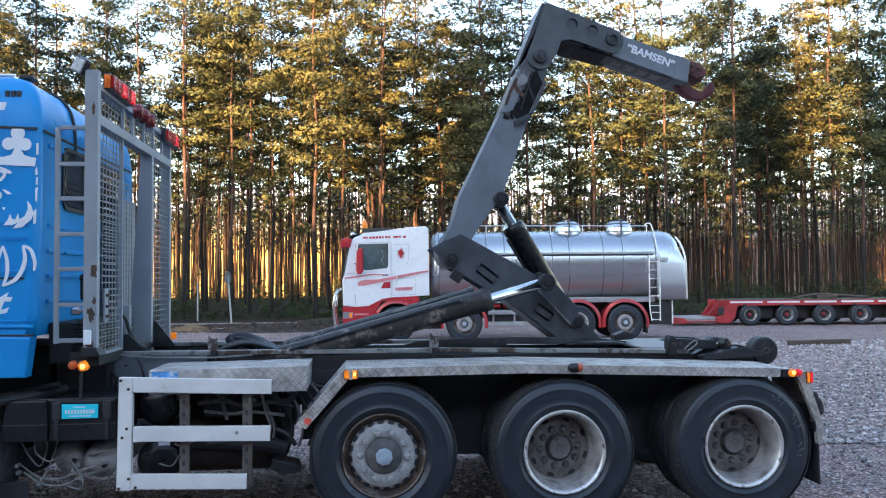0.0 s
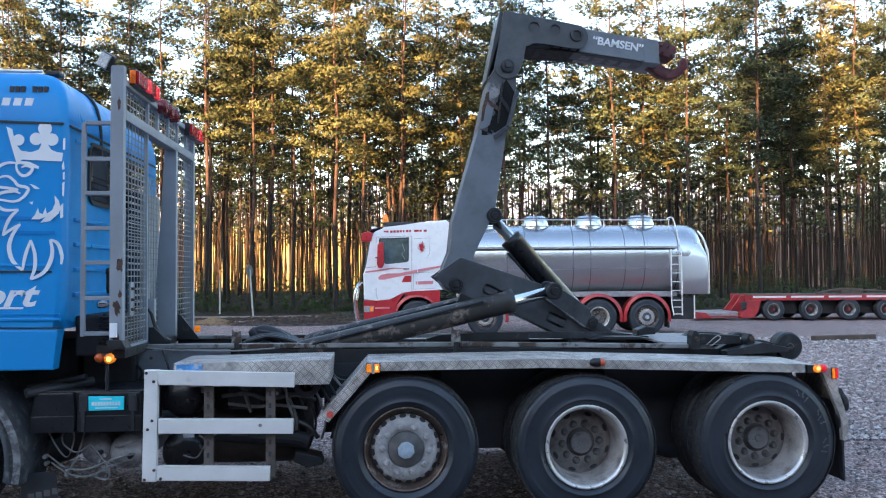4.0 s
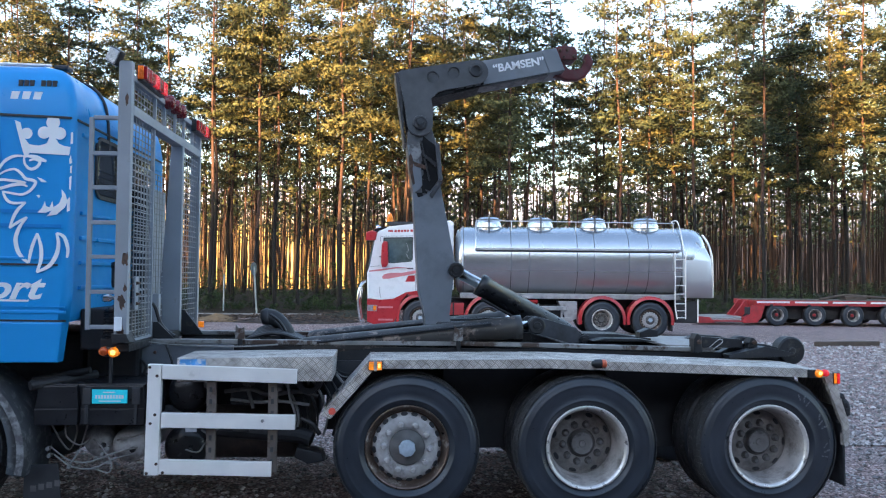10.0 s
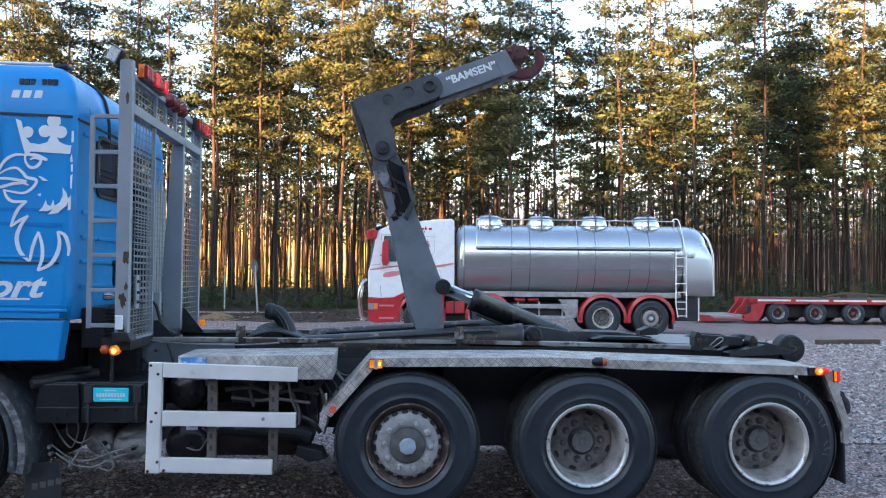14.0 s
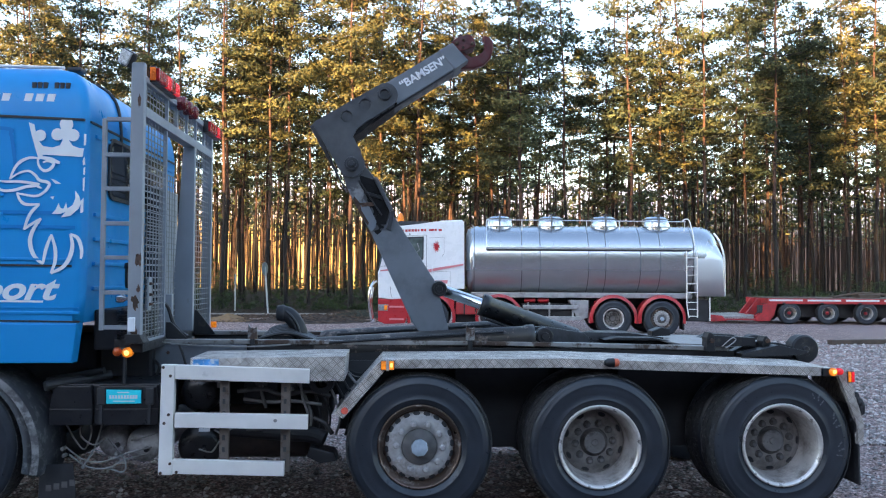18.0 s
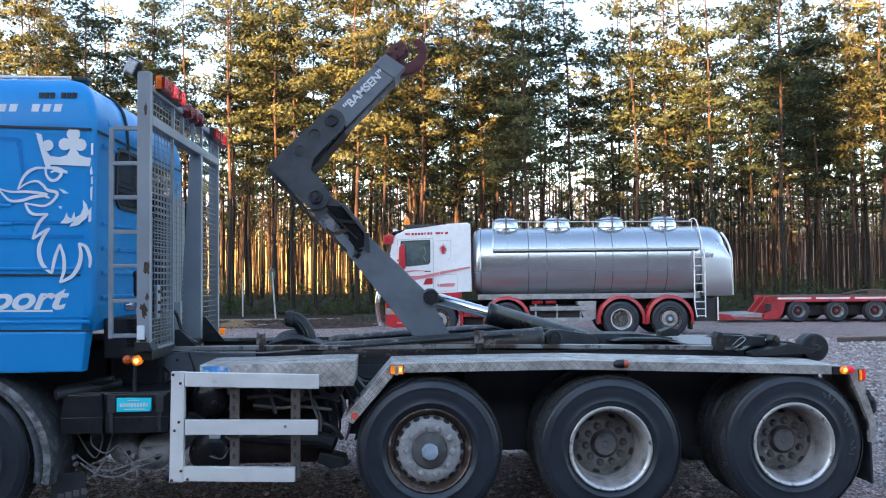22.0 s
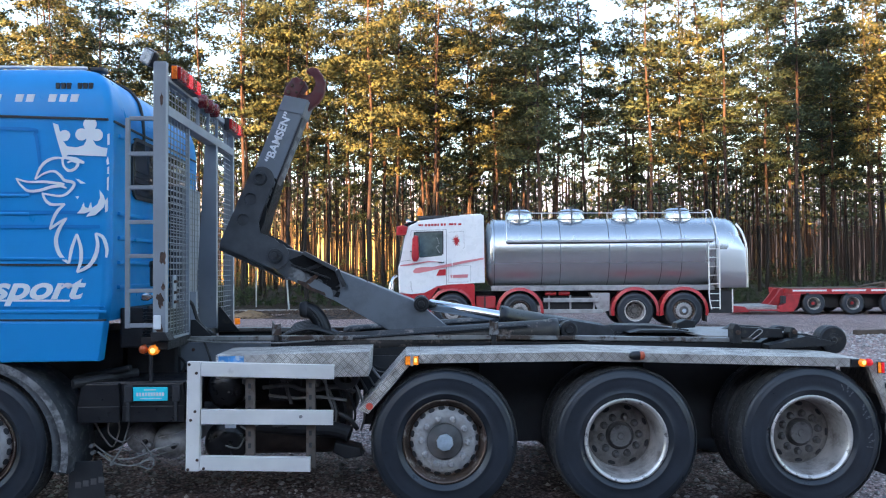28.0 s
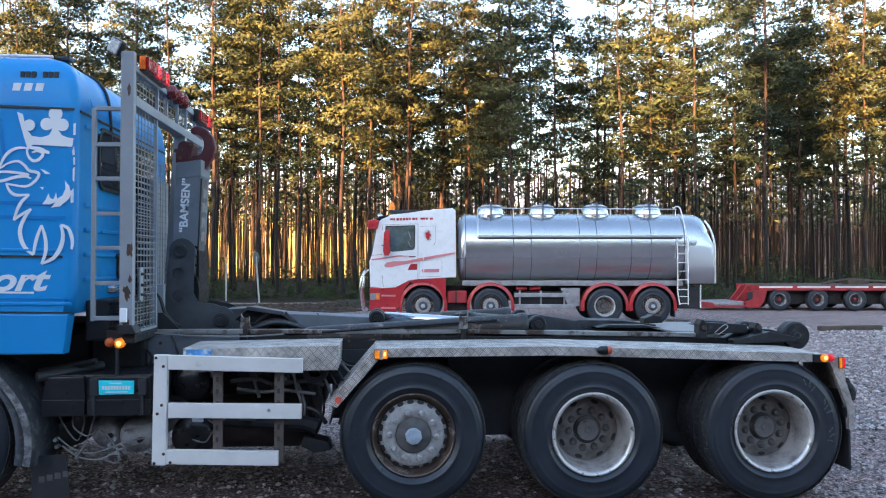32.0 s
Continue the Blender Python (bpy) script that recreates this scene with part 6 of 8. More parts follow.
for x0, x1, z1, y in ((2.34, 2.41, 1.315, 0.62), (2.80, 2.87, 1.285, 0.62)):
    blk = part("lock_block", prism([(x0, 1.16), (x1, 1.16), (x1 - 0.005, z1 - 0.03), (x1 - 0.03, z1), (x0 + 0.02, z1), (x0, z1 - 0.04)], y, y + 0.12, 0.008), black_steel, truck, "rusty lock block")
    part("bolt", lathe([(-0.01, 0.02), (-0.025, 0.02), (-0.03, 0.0001)], 6, ((x0 + x1) / 2, y, 1.25)), rust, blk)
part("lock_claw", prism([(2.15, 1.22), (2.32, 1.23), (2.32, 1.29), (2.24, 1.305), (2.15, 1.27)], 1.45, 1.6, 0.01), black_steel, truck)
part("lock_bar", prism([(2.42, 1.29), (2.76, 1.27), (2.76, 1.20), (2.42, 1.20)], 0.66, 0.72, 0.006), black_steel, truck)
part("spring_hook", tube(spline([(2.47, 0.64, 1.20), (2.55, 0.63, 1.27), (2.58, 0.63, 1.25), (2.50, 0.63, 1.19)]), 0.004, 6), hub_grey, truck)
part("tail_tongue", prism([(2.6, 1.15), (2.9, 1.22), (3.15, 1.17), (3.1, 1.14), (2.6, 1.12)], 0.55, 0.68, 0.004), black_steel, truck)
part("sleeve_plate", prism([(1.05, 1.30), (1.80, 1.285), (2.1, 1.25), (2.1, 1.22), (0.95, 1.245)], 0.98, 0.995, 0.004), arm_dark, truck)
part("slide_plate", prism([(1.65, 1.262), (1.95, 1.258), (2.10, 1.235), (1.55, 1.24)], 0.80, 1.7, 0.006), black_steel, truck, "brown-black slide plate")
part("inner_beam", prism([(0.20, 1.255), (0.30, 1.285), (0.65, 1.30), (1.05, 1.30), (1.05, 1.23), (0.2, 1.23)], 0.88, 0.97, 0.006), black_steel, truck)

# ---- tanker lorry ----
tanker = thing("tanker_lorry", "white and red tanker lorry with polished steel tank, parked on gravel", "tanker truck")
tanker.matrix_basis = pose(0.905, 18.23, 0, 0, 0, -5.06)
for n, (u, kind) in enumerate(((0.0, "out"), (1.97, "out"), (5.28, "in"), (6.67, "out"))):
    wheel(tanker, pose(u, 0.02, 0.533), kind, 20 * n)
    wheel(tanker, pose(u, 2.48, 0.533, 0, 0, 180), kind, 35 * n)
    part("axle", tube([(u, 0.3, 0.533), (u, 2.2, 0.533)], 0.09, 10), frame_dark, tanker)


def tanker_cab():
    prof = [(-1.55, 1.08), (-1.57, 1.83), (-1.49, 2.02), (-1.33, 2.95), (-1.22, 3.08), (-0.95, 3.20), (-0.3, 3.27), (0.10, 3.28), (0.28, 3.36), (0.86, 3.39), (0.94, 3.33), (0.96, 1.36), (0.62, 1.36), (0.35, 1.34), (-0.12, 1.32), (-0.42, 1.28), (-0.80, 1.06), (-1.2, 1.05)]
    bm = bmesh.new()
    add_prism(bm, prof, 0.0, 2.5)
    for v in bm.verts:
        if v.co.z > 2.2:
            v.co.y += 0.11 * min(1, (v.co.z - 2.2) / 1.2) * (1 if v.co.y < 1.25 else -1)
    bmesh.ops.bevel(bm, geom=[e for e in bm.edges if abs(e.verts[0].co.y - e.verts[1].co.y) < 0.02], offset=0.05, segments=3, affect="EDGES", profile=0.5)
    cab = part("cab", bm, white_cab, tanker, "white sleeper cab with red stripes")
    part("side_window", prism([(-1.06, 2.83), (-0.27, 2.85), (-0.27, 2.17), (-0.92, 2.10), (-1.13, 2.16)], 0.02, 0.07, 0.01), cab_glass, cab, "side window with a dim interior")
    part("window_frame", prism([(-1.10, 2.87), (-0.235, 2.89), (-0.235, 2.13), (-0.92, 2.06), (-1.17, 2.13)], 0.035, 0.08, 0.01), rubber, cab)
    part("windscreen", prism([(-1.545, 2.05), (-1.385, 2.93), (-1.30, 2.95), (-1.43, 2.06)], 0.1, 2.4, 0.01), cab_glass, cab, "windscreen")
    for pts, w in ((((-1.19, 2.88), (-1.19, 1.25), (-1.15, 1.10)), 0.012), (((-0.15, 2.92), (-0.15, 1.32)), 0.012), (((-1.19, 2.90), (-0.15, 2.93)), 0.010), (((-1.55, 2.0), (-1.19, 2.04)), 0.01), (((-0.10, 1.85), (0.55, 1.88), (0.55, 1.40), (-0.10, 1.38), (-0.10, 1.85)), 0.008), (((-0.08, 2.85), (0.36, 2.87), (0.37, 2.40), (0.3, 2.3)), 0.008)):
        bm = bmesh.new()
        add_ribbon(bm, list(pts), w, -0.002, 0)
        for v in bm.verts:
            v.co.y += 0.11 * max(0, min(1, (v.co.z - 2.2) / 1.2))
        part("panel_gap", bm, seam_m, cab)
    # stripes
    for pts in (((-1.13, 1.72), (-1.06, 1.80), (-0.85, 1.84), (-0.55, 1.84), (0.3, 2.0), (0.93, 2.10), (0.93, 2.05), (0.3, 1.93), (-0.5, 1.75), (-0.95, 1.66), (-1.10, 1.66)), ((-1.5, 1.86), (-1.2, 1.89), (-0.7, 1.97), (-0.2, 1.98), (-0.7, 2.01), (-1.2, 1.94), (-1.5, 1.90)), ((-0.45, 1.58), (-0.36, 1.76), (-0.17, 1.77), (-0.17, 1.59))):
        bm = bmesh.new()
        bm.faces.new([bm.verts.new((a, -0.003, b)) for a, b in pts])
        part("stripe", bm, pink_red if pts[0][0] < -1 else red_paint, cab)
    rnd = random.Random(6)
    star = [(0.14 + (rnd.uniform(0.10, 0.17) if k % 2 else rnd.uniform(0.05, 0.09)) * math.cos(radians(k * 15)) * 0.85, 2.60 + (rnd.uniform(0.12, 0.22) if k % 2 else rnd.uniform(0.06, 0.11)) * math.sin(radians(k * 15))) for k in range(24)]
    bm = bmesh.new()
    bm.faces.new([bm.verts.new((a, 0.04, b)) for a, b in star])
    part("emblem", bm, red_paint, cab, "small red emblem")
    for k, w in enumerate((0.11, 0.06, 0.09, 0.09, 0.09, 0.09, 0.06, 0.09, 0.07)):
        x = -0.97 + 0.093 * k
        part("letter_bar", prism([(x, 3.02 + 0.003 * k), (x + w * 0.8, 3.02 + 0.003 * k), (x + w * 0.8, 3.09 + 0.003 * k), (x, 3.09 + 0.003 * k)], 0.078, 0.1), red_paint, cab)
    for x0, x1 in ((-0.08, 0.06), (0.075, 0.14), (0.2, 0.29)):
        part("letter_bar", prism([(x0, 3.05), (x1, 3.055), (x1, 3.115), (x0, 3.11)], 0.078, 0.1), red_paint, cab)
    part("script_bar", prism([(-0.04, 1.60), (0.48, 1.62), (0.46, 1.52), (-0.02, 1.51)], -0.003, 0.02), pink_red, cab)
    # red skirt, bumper, arch
    part("bumper", prism([(-1.56, 1.06), (-1.2, 1.05), (-0.80, 1.055), (-0.42, 1.28), (-0.36, 1.25), (-0.60, 0.98), (-0.70, 0.55), (-0.78, 0.36), (-1.35, 0.33), (-1.55, 0.42)], -0.01, 2.51, 0.02), red_paint, cab, "red bumper and steps")
    for z in (0.86, 0.50):
        part("step", prism([(-1.22, z), (-0.80, z), (-0.80, z - 0.05), (-1.22, z - 0.05)], -0.022, 0.0, 0.004), pink_red, cab)
    part("headlight", prism([(-1.55, 0.90), (-1.25, 0.90), (-1.27, 0.72), (-1.54, 0.72)], -0.022, 0.1, 0.008), lamp_glass, cab)
    part("indicator", prism([(-1.37, 0.88), (-1.27, 0.88), (-1.29, 0.74), (-1.37, 0.74)], -0.026, -0.02), amber, cab)
    part("wheel_arch", arch_strip(0.0, 0.533, 0.62, 0.71, -15, 195, -0.02, 0.5), red_paint, cab, "red wheel arch")
    part("arch_lip", prism([(-0.45, 1.27), (-0.12, 1.322), (0.35, 1.342), (0.62, 1.345), (0.665, 1.30), (0.665, 0.55), (0.62, 0.55), (0.60, 0.75), (0.50, 1.03), (0.30, 1.19), (0.0, 1.24), (-0.3, 1.19)], -0.012, 0.3, 0.01), red_paint, cab)
    part("visor", prism([(-1.62, 2.78), (-1.60, 3.02), (-1.42, 3.07), (-1.28, 3.02), (-1.33, 2.78)], -0.05, 0.5, 0.03), red_paint, cab, "red mirror housing")
    part("mirror", prism([(-1.11, 2.0), (-1.15, 2.12), (-1.13, 2.66), (-1.06, 2.76), (-0.96, 2.74), (-0.94, 2.10), (-1.0, 2.0)], -0.22, -0.06, 0.03), red_paint, cab, "red door mirror")
    part("mirror_arm", tube([(-1.05, -0.1, 2.3), (-1.2, 0.02, 2.3)], 0.02, 6), rubber, cab)
    part("sun_visor", prism([(-1.45, 3.0), (-1.36, 3.12), (-1.05, 3.20), (-1.0, 3.15), (-1.3, 3.02)], 0.1, 2.4, 0.01), glass_dark, cab)
    part("roof_tray", box(-1.0, -0.1, 0.4, 2.1, 3.26, 3.36, 0.02), rubber, cab)
    part("beacon", lathe([(3.36, 0.09), (3.46, 0.09), (3.58, 0.05), (3.62, 0.0001)], 16, (-0.95, 0.5, 0), "z"), amber, cab, "orange beacon")
    part("door_handle", prism([(-0.40, 1.98), (-0.22, 1.985), (-0.22, 1.955), (-0.40, 1.95)], -0.02, 0.0, 0.005), rubber, cab)
    part("grab_rail", tube(spline([(0.02, -0.01, 1.45), (0.02, -0.05, 1.5), (0.02, -0.05, 1.95), (0.02, -0.01, 2.0)]), 0.012, 6), white_cab, cab)
    part("roof_lamp_bar", tube([(-1.28, 0.25, 3.16), (-1.28, 2.25, 3.16)], 0.03, 8), chrome, cab)
    for k in range(4):
        part("roof_lamp", lathe([(-1.36, 0.0001), (-1.36, 0.07), (-1.30, 0.08), (-1.24, 0.04)], 14, (0, 0.5 + 0.5 * k, 3.18), "x"), chrome, cab)
    bar = part("bull_bar", tube(spline([(-1.72, 0.25, 0.38), (-1.78, 0.2, 0.55), (-1.83, 0.2, 1.0), (-1.80, 0.22, 1.35), (-1.73, 0.3, 1.52), (-1.66, 0.4, 1.58)]), 0.045, 10), chrome, cab, "chrome bull bar")
    part("bar_tube", tube(spline([(-1.74, 0.35, 0.45), (-1.80, 0.35, 0.9), (-1.76, 0.4, 1.40)]), 0.04, 10), chrome, bar)
    part("bar_lamp", lathe([(-0.05, 0.0001), (-0.05, 0.08), (0.05, 0.08), (0.06, 0.0001)], 16, (-1.72, 0.25, 0.42)), chrome, bar)
    part("glass_mark", ribbon([(-0.42, 2.7), (-0.36, 2.5), (-0.44, 2.4), (-0.35, 2.25)], 0.010, 0.012, 0), steel_dirty, cab)
    return cab


def arch_strip(cx, cz, r0, r1, a0, a1, y0, y1, n=18):
    poly = [(cx + r1 * math.cos(radians(a0 + (a1 - a0) * i / n)), cz + r1 * math.sin(radians(a0 + (a1 - a0) * i / n))) for i in range(n + 1)]
    poly += [(cx + r0 * math.cos(radians(a1 - (a1 - a0) * i / n)), cz + r0 * math.sin(radians(a1 - (a1 - a0) * i / n))) for i in range(n + 1)]
    bm = bmesh.new()
    rows = []
    for (x, z), (x2, z2) in zip(poly[: n + 1], poly[: n: -1]):
        rows.append([bm.verts.new(p) for p in ((x, y0 + 0.03, z), (x2, y0, z2), (x2, y0 + 0.02, z2), (x, y1, z))])
    for a, b in zip(rows, rows[1:]):
        for i in range(3):
            bm.faces.new((a[i], a[i + 1], b[i + 1], b[i]))
        bm.faces.new((a[3], a[0], b[0], b[3]))
    return bm


tanker_cab()
for u in (1.97, 5.28, 6.67):
    part("mudguard", arch_strip(u, 0.533, 0.60, 0.69, -12, 192, -0.01, 0.45), red_paint, tanker, "red mudguard")


def tank():
    cz, hz, cy, hy = 2.24, 1.03, 1.25, 1.22
    bm = bmesh.new()
    rings = []
    ends = [(1.02, 0.0001), (0.99, 0.35), (1.00, 0.7), (1.06, 0.9), (1.13, 0.97), (1.22, 1.0)]
    body = [(1.23 + 6.4 * k / 16, 1.0) for k in range(17)]
    tail = [(7.9, 1.0), (8.12, 0.975), (8.28, 0.90), (8.38, 0.75), (8.42, 0.5), (8.43, 0.0001)]
    n = 64
    for u, s in ends + body + tail:
        ring = []
        for k in range(n):
            a = 2 * math.pi * k / n
            e = 0.86
            ca, sa = math.cos(a), math.sin(a)
            ring.append(bm.verts.new((u, cy + hy * s * math.copysign(abs(ca) ** e, ca), cz + hz * s * math.copysign(abs(sa) ** e, sa))))
        rings.append(ring)
    for r0, r1 in zip(rings, rings[1:]):
        for k in range(n):
            bm.faces.new((r0[k], r0[(k + 1) % n], r1[(k + 1) % n], r1[k]))
    nt = steel_tank.node_tree
    sep, film = nt.nodes.new("ShaderNodeSeparateXYZ"), nt.nodes.new("ShaderNodeMapRange")
    grime = nt.nodes.new("ShaderNodeTexCoord")
    nt.links.new(grime.outputs["Object"], sep.inputs[0])
    nt.links.new(sep.outputs["Z"], film.inputs["Value"])
    film.inputs["From Min"].default_value, film.inputs["From Max"].default_value = 1.95, 1.45
    film.inputs["To Min"].default_value, film.inputs["To Max"].default_value = 0.26, 0.52
    nt.links.new(film.outputs["Result"], nt.nodes["Principled BSDF"].inputs["Roughness"])
    t_ = part("tank", bm, steel_tank, tanker, "polished stainless steel tank, dirty below", True)

    def band(u, w, mm, grow=1.003, a0=0, a1=360):
        bm = bmesh.new()
        rr = []
        for uu in (u, u + w):
            ring = []
            for k in range(n + 1):
                a = radians(a0 + (a1 - a0) * k / n)
                ca, sa = math.cos(a), math.sin(a)
                ring.append(bm.verts.new((uu, cy + hy * grow * math.copysign(abs(ca) ** 0.86, ca), cz + hz * grow * math.copysign(abs(sa) ** 0.86, sa))))
            rr.append(ring)
        for k in range(n):
            bm.faces.new((rr[0][k], rr[0][k + 1], rr[1][k + 1], rr[1][k]))
        part("weld_band", bm, mm, t_, smooth=True)
    for u in (1.23, 2.62, 3.15, 4.55, 5.05, 6.05, 6.62, 7.58):
        band(u, 0.022, seam_m)
    rim = part("front_rim", lathe([(1.20, 1.0), (1.20, 1.012), (1.24, 1.012), (1.24, 1.0)], 64, (0, 0, 0), "x"), white_cab, t_)
    rim.matrix_basis = Matrix.Translation((0, cy, cz)) @ Matrix.Diagonal((1, hy, hz, 1))
    # rear cabinet below the rounded end
    bm = bmesh.new()
    rows = []
    for u, h in [(7.60, 1.0), (7.80, 1.0), (7.95, 1.0)] + [(7.95 + 0.5 * math.sin(radians(a)), max(0.03, math.cos(radians(a)))) for a in range(10, 91, 10)]:
        half = [(cy - hy - 0.004, 1.19), (cy - hy - 0.004, 1.7), (cy - hy - 0.004, cz)] + [(cy - (hy + 0.004) * math.cos(radians(b)), cz + (hz + 0.006) * h * math.sin(radians(b))) for b in range(12, 91, 13)]
        rows.append([bm.verts.new((u, y, z)) for y, z in half + [(2 * cy - y, z) for y, z in half[-2::-1]]])
    for r0, r1 in zip(rows, rows[1:]):
        for p, q, v, w in zip(r0, r0[1:], r1[1:], r1):
            bm.faces.new((p, q, v, w))
        bm.faces.new((r0[-1], r0[0], r1[0], r1[-1]))
    bm.faces.new(rows[-1][::-1])
    cabn = part("rear_cabinet", bm, steel_matt, t_, "brushed steel rear cabinet with rounded top", True)
    part("corner_trim", tube(spline([(8.20, 0.16, 3.02), (8.33, 0.08, 2.80), (8.42, 0.03, 2.5), (8.455, 0.015, 2.2), (8.46, 0.015, 1.6), (8.46, 0.015, 1.20)]), 0.03, 8), steel_matt, cabn)
    # walkway edge along the side
    part("side_rail", box(1.58, 7.55, -0.03, 0.10, 2.53, 2.60, 0.01), steel_matt, t_, "steel walkway edge")
    # Black strip put in as the shadow line under the walkway edge.
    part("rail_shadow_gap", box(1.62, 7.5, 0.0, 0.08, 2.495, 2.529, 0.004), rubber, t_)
    for u, s in ((2.0, 1), (3.54, 1), (5.14, 1), (6.70, 1)):
        d = part("manhole", lathe([(2.92, 0.42), (3.20, 0.42), (3.33, 0.405), (3.47, 0.355), (3.53, 0.29), (3.555, 0.0001)], 36, (u, 0.95, 0), "z"), steel_bright, t_, "domed steel manhole cover", True)
        part("collar", lathe([(3.21, 0.422), (3.21, 0.432), (3.235, 0.432), (3.235, 0.416)], 36, (u, 0.95, 0), "z"), seam_m, d)
        part("lid_rim", lathe([(3.455, 0.360), (3.455, 0.378), (3.477, 0.376), (3.477, 0.348)], 36, (u, 0.95, 0), "z"), seam_m, d)
        part("lid_handle", tube(spline([(u - 0.14, 0.80, 3.53), (u - 0.12, 0.78, 3.60), (u + 0.12, 0.78, 3.60), (u + 0.14, 0.80, 3.53)]), 0.014, 6), rubber, d)
        part("clamp", box(u - 0.025, u + 0.025, 0.51, 0.57, 3.10, 3.52, 0.01), seam_m, d)
        part("clamp_arm", box(u - 0.02, u + 0.02, 0.53, 1.0, 3.555, 3.585, 0.005), seam_m, d)
        part("drain", tube([(u + 0.02, 0.56, 3.1), (u + 0.02, 0.30, 2.93), (u + 0.02, 0.05, 2.62)], 0.010, 6), steel_matt, d)
    part("top_rail", tube([(1.62, 0.55, 3.42), (7.5, 0.55, 3.38)], 0.014, 6), steel_matt, t_)
    for k in range(7):
        u = 1.7 + 0.96 * k
        part("rail_post", tube([(u, 0.55, 3.0), (u, 0.55, 3.40)], 0.012, 6), steel_matt, t_)
    part("rail_end", tube(spline([(1.6, 0.0, 2.56), (1.6, 0.1, 2.9), (1.6, 0.4, 3.3), (1.62, 0.55, 3.42)]), 0.016, 6), steel_matt, t_)
    for z0 in (2.95, 2.86):
        part("side_pipe", tube([(1.7, 0.30 if z0 > 2.9 else 0.24, z0), (6.2, 0.30 if z0 > 2.9 else 0.24, z0)], 0.008, 6), seam_m, t_)
    # ladder at the back
    lad = part("tank_ladder", tube(spline([(7.36, -0.06, 2.50), (7.36, -0.07, 1.3), (7.36, -0.07, 0.95), (7.42, -0.07, 0.58)]), 0.018, 6), white_alu, tanker, "white ladder at the tank's rear")
    part("stile", tube(spline([(7.66, -0.06, 2.52), (7.66, -0.07, 1.3), (7.66, -0.07, 0.58)]), 0.018, 6), white_alu, lad)
    part("stile", tube(spline([(7.62, -0.06, 2.52), (7.62, 0.2, 2.95), (7.60, 0.55, 3.4), (7.5, 0.6, 3.46), (7.42, 0.6, 3.4)]), 0.018, 6), white_alu, lad)
    for z in (2.30, 2.05, 1.80, 1.55, 1.30, 1.02, 0.82, 0.62):
        part("rung", tube([(7.36 + (0.05 if z < 0.9 else 0), -0.07, z), (7.66, -0.07, z)], 0.014, 6), white_alu, lad)
    # chassis and side boxes
    part("tank_bed", box(1.15, 7.6, 0.25, 2.25, 1.12, 1.27, 0.01), steel_dirty, tanker, "pale tank bed rail")
    part("chassis", box(-1.2, 8.0, 0.8, 1.7, 0.72, 1.1, 0.02), frame_dark, tanker)
    # Dark block put in for the shade between the under-run rails.
    part("rail_gap_shade", box(2.66, 4.26, 0.28, 0.7, 0.50, 0.94, 0.01), frame_dark, tanker, "dark block standing for shade behind the side rails")
    for z0, z1, x1, y0 in ((0.79, 0.91, 4.28, 0.10), (0.47, 0.585, 4.35, 0.05)):
        part("side_rail", box(2.66, x1, y0, y0 + 0.06, z0, z1, 0.01), steel_dirty, tanker, "grey aluminium under-run rail")
    for x in (2.80, 3.42, 4.10):
        part("rail_post", box(x, x + 0.05, 0.17, 0.23, 0.46, 0.98, 0.006), steel_dirty, tanker)
    part("side_locker", prism([(4.02, 1.05), (4.58, 1.05), (4.58, 0.55), (4.28, 0.45), (4.15, 0.75)], 0.2, 0.8, 0.01), steel_dirty, tanker)
    part("air_box", box(0.70, 1.27, 0.12, 1.2, 0.62, 0.97, 0.03), trailer_red, tanker, "dull red box behind the front wheel")
    part("box_strap", box(0.94, 0.98, 0.108, 0.13, 0.61, 0.98, 0.004), frame_dark, tanker)
    # Plain dark block added where the space below the box is in shade.
    part("frame_shade", box(0.70, 1.30, 0.35, 1.2, 0.38, 0.62, 0.02), frame_dark, tanker, "dark block standing for shade below the box")
    for x in (2.72, 3.12):
        part("red_vessel", lathe([(x, 0.0001), (x + 0.01, 0.05), (x + 0.04, 0.068), (x + 0.30, 0.068), (x + 0.33, 0.05), (x + 0.34, 0.0001)], 18, (0, 0.42, 1.035), "x"), red_paint, tanker, "small red pressure vessel", True)
    part("rear_box", box(7.42, 8.1, 0.15, 2.2, 0.46, 1.1, 0.02), frame_dark, tanker)
    part("rear_flap", box(7.28, 7.32, 0.05, 0.5, 0.22, 0.7, 0.004), rubber, tanker)
    part("rear_frame", tube([(8.06, 0.1, 0.48), (8.06, 0.1, 1.15)], 0.02, 6), white_alu, tanker)


tank()

# ---- low-loader trailer ----
trailer = thing("low_loader_trailer", "red low-loader trailer with white-striped deck edge on gravel", "trailer")
trailer.matrix_basis = pose(14.587, 24.263, 0, 0, 0, -5.06)
for n in range(6):
    for far in (0, 1):
        m = pose(1.41 * n, 0.02 if not far else 2.5, 0.415, 0, 0, 180 * far)
        w_ = wheel(trailer, m, "in", 30 * n, False, (0.775, 0.9, 0.775))
        if not far:
            # Plain dark disc that darkens the rim round the hub.
            part("hub_dark_disc", lathe([(0.17, 0.19), (0.15, 0.185), (0.15, 0.0001)], 28), frame_dark, w_)
            part("hub_cap", lathe([(0.16, 0.085), (0.11, 0.08), (0.08, 0.055), (0.07, 0.0001)], 20), trailer_red, w_, "red hub")
bed = part("deck", box(-0.82, 9.0, 0.0, 2.52, 0.76, 0.96, 0.015), trailer_red, trailer, "red steel deck")
part("deck_top", box(-0.80, 9.0, 0.05, 2.47, 0.96, 0.975, 0.004), wood_old, bed)
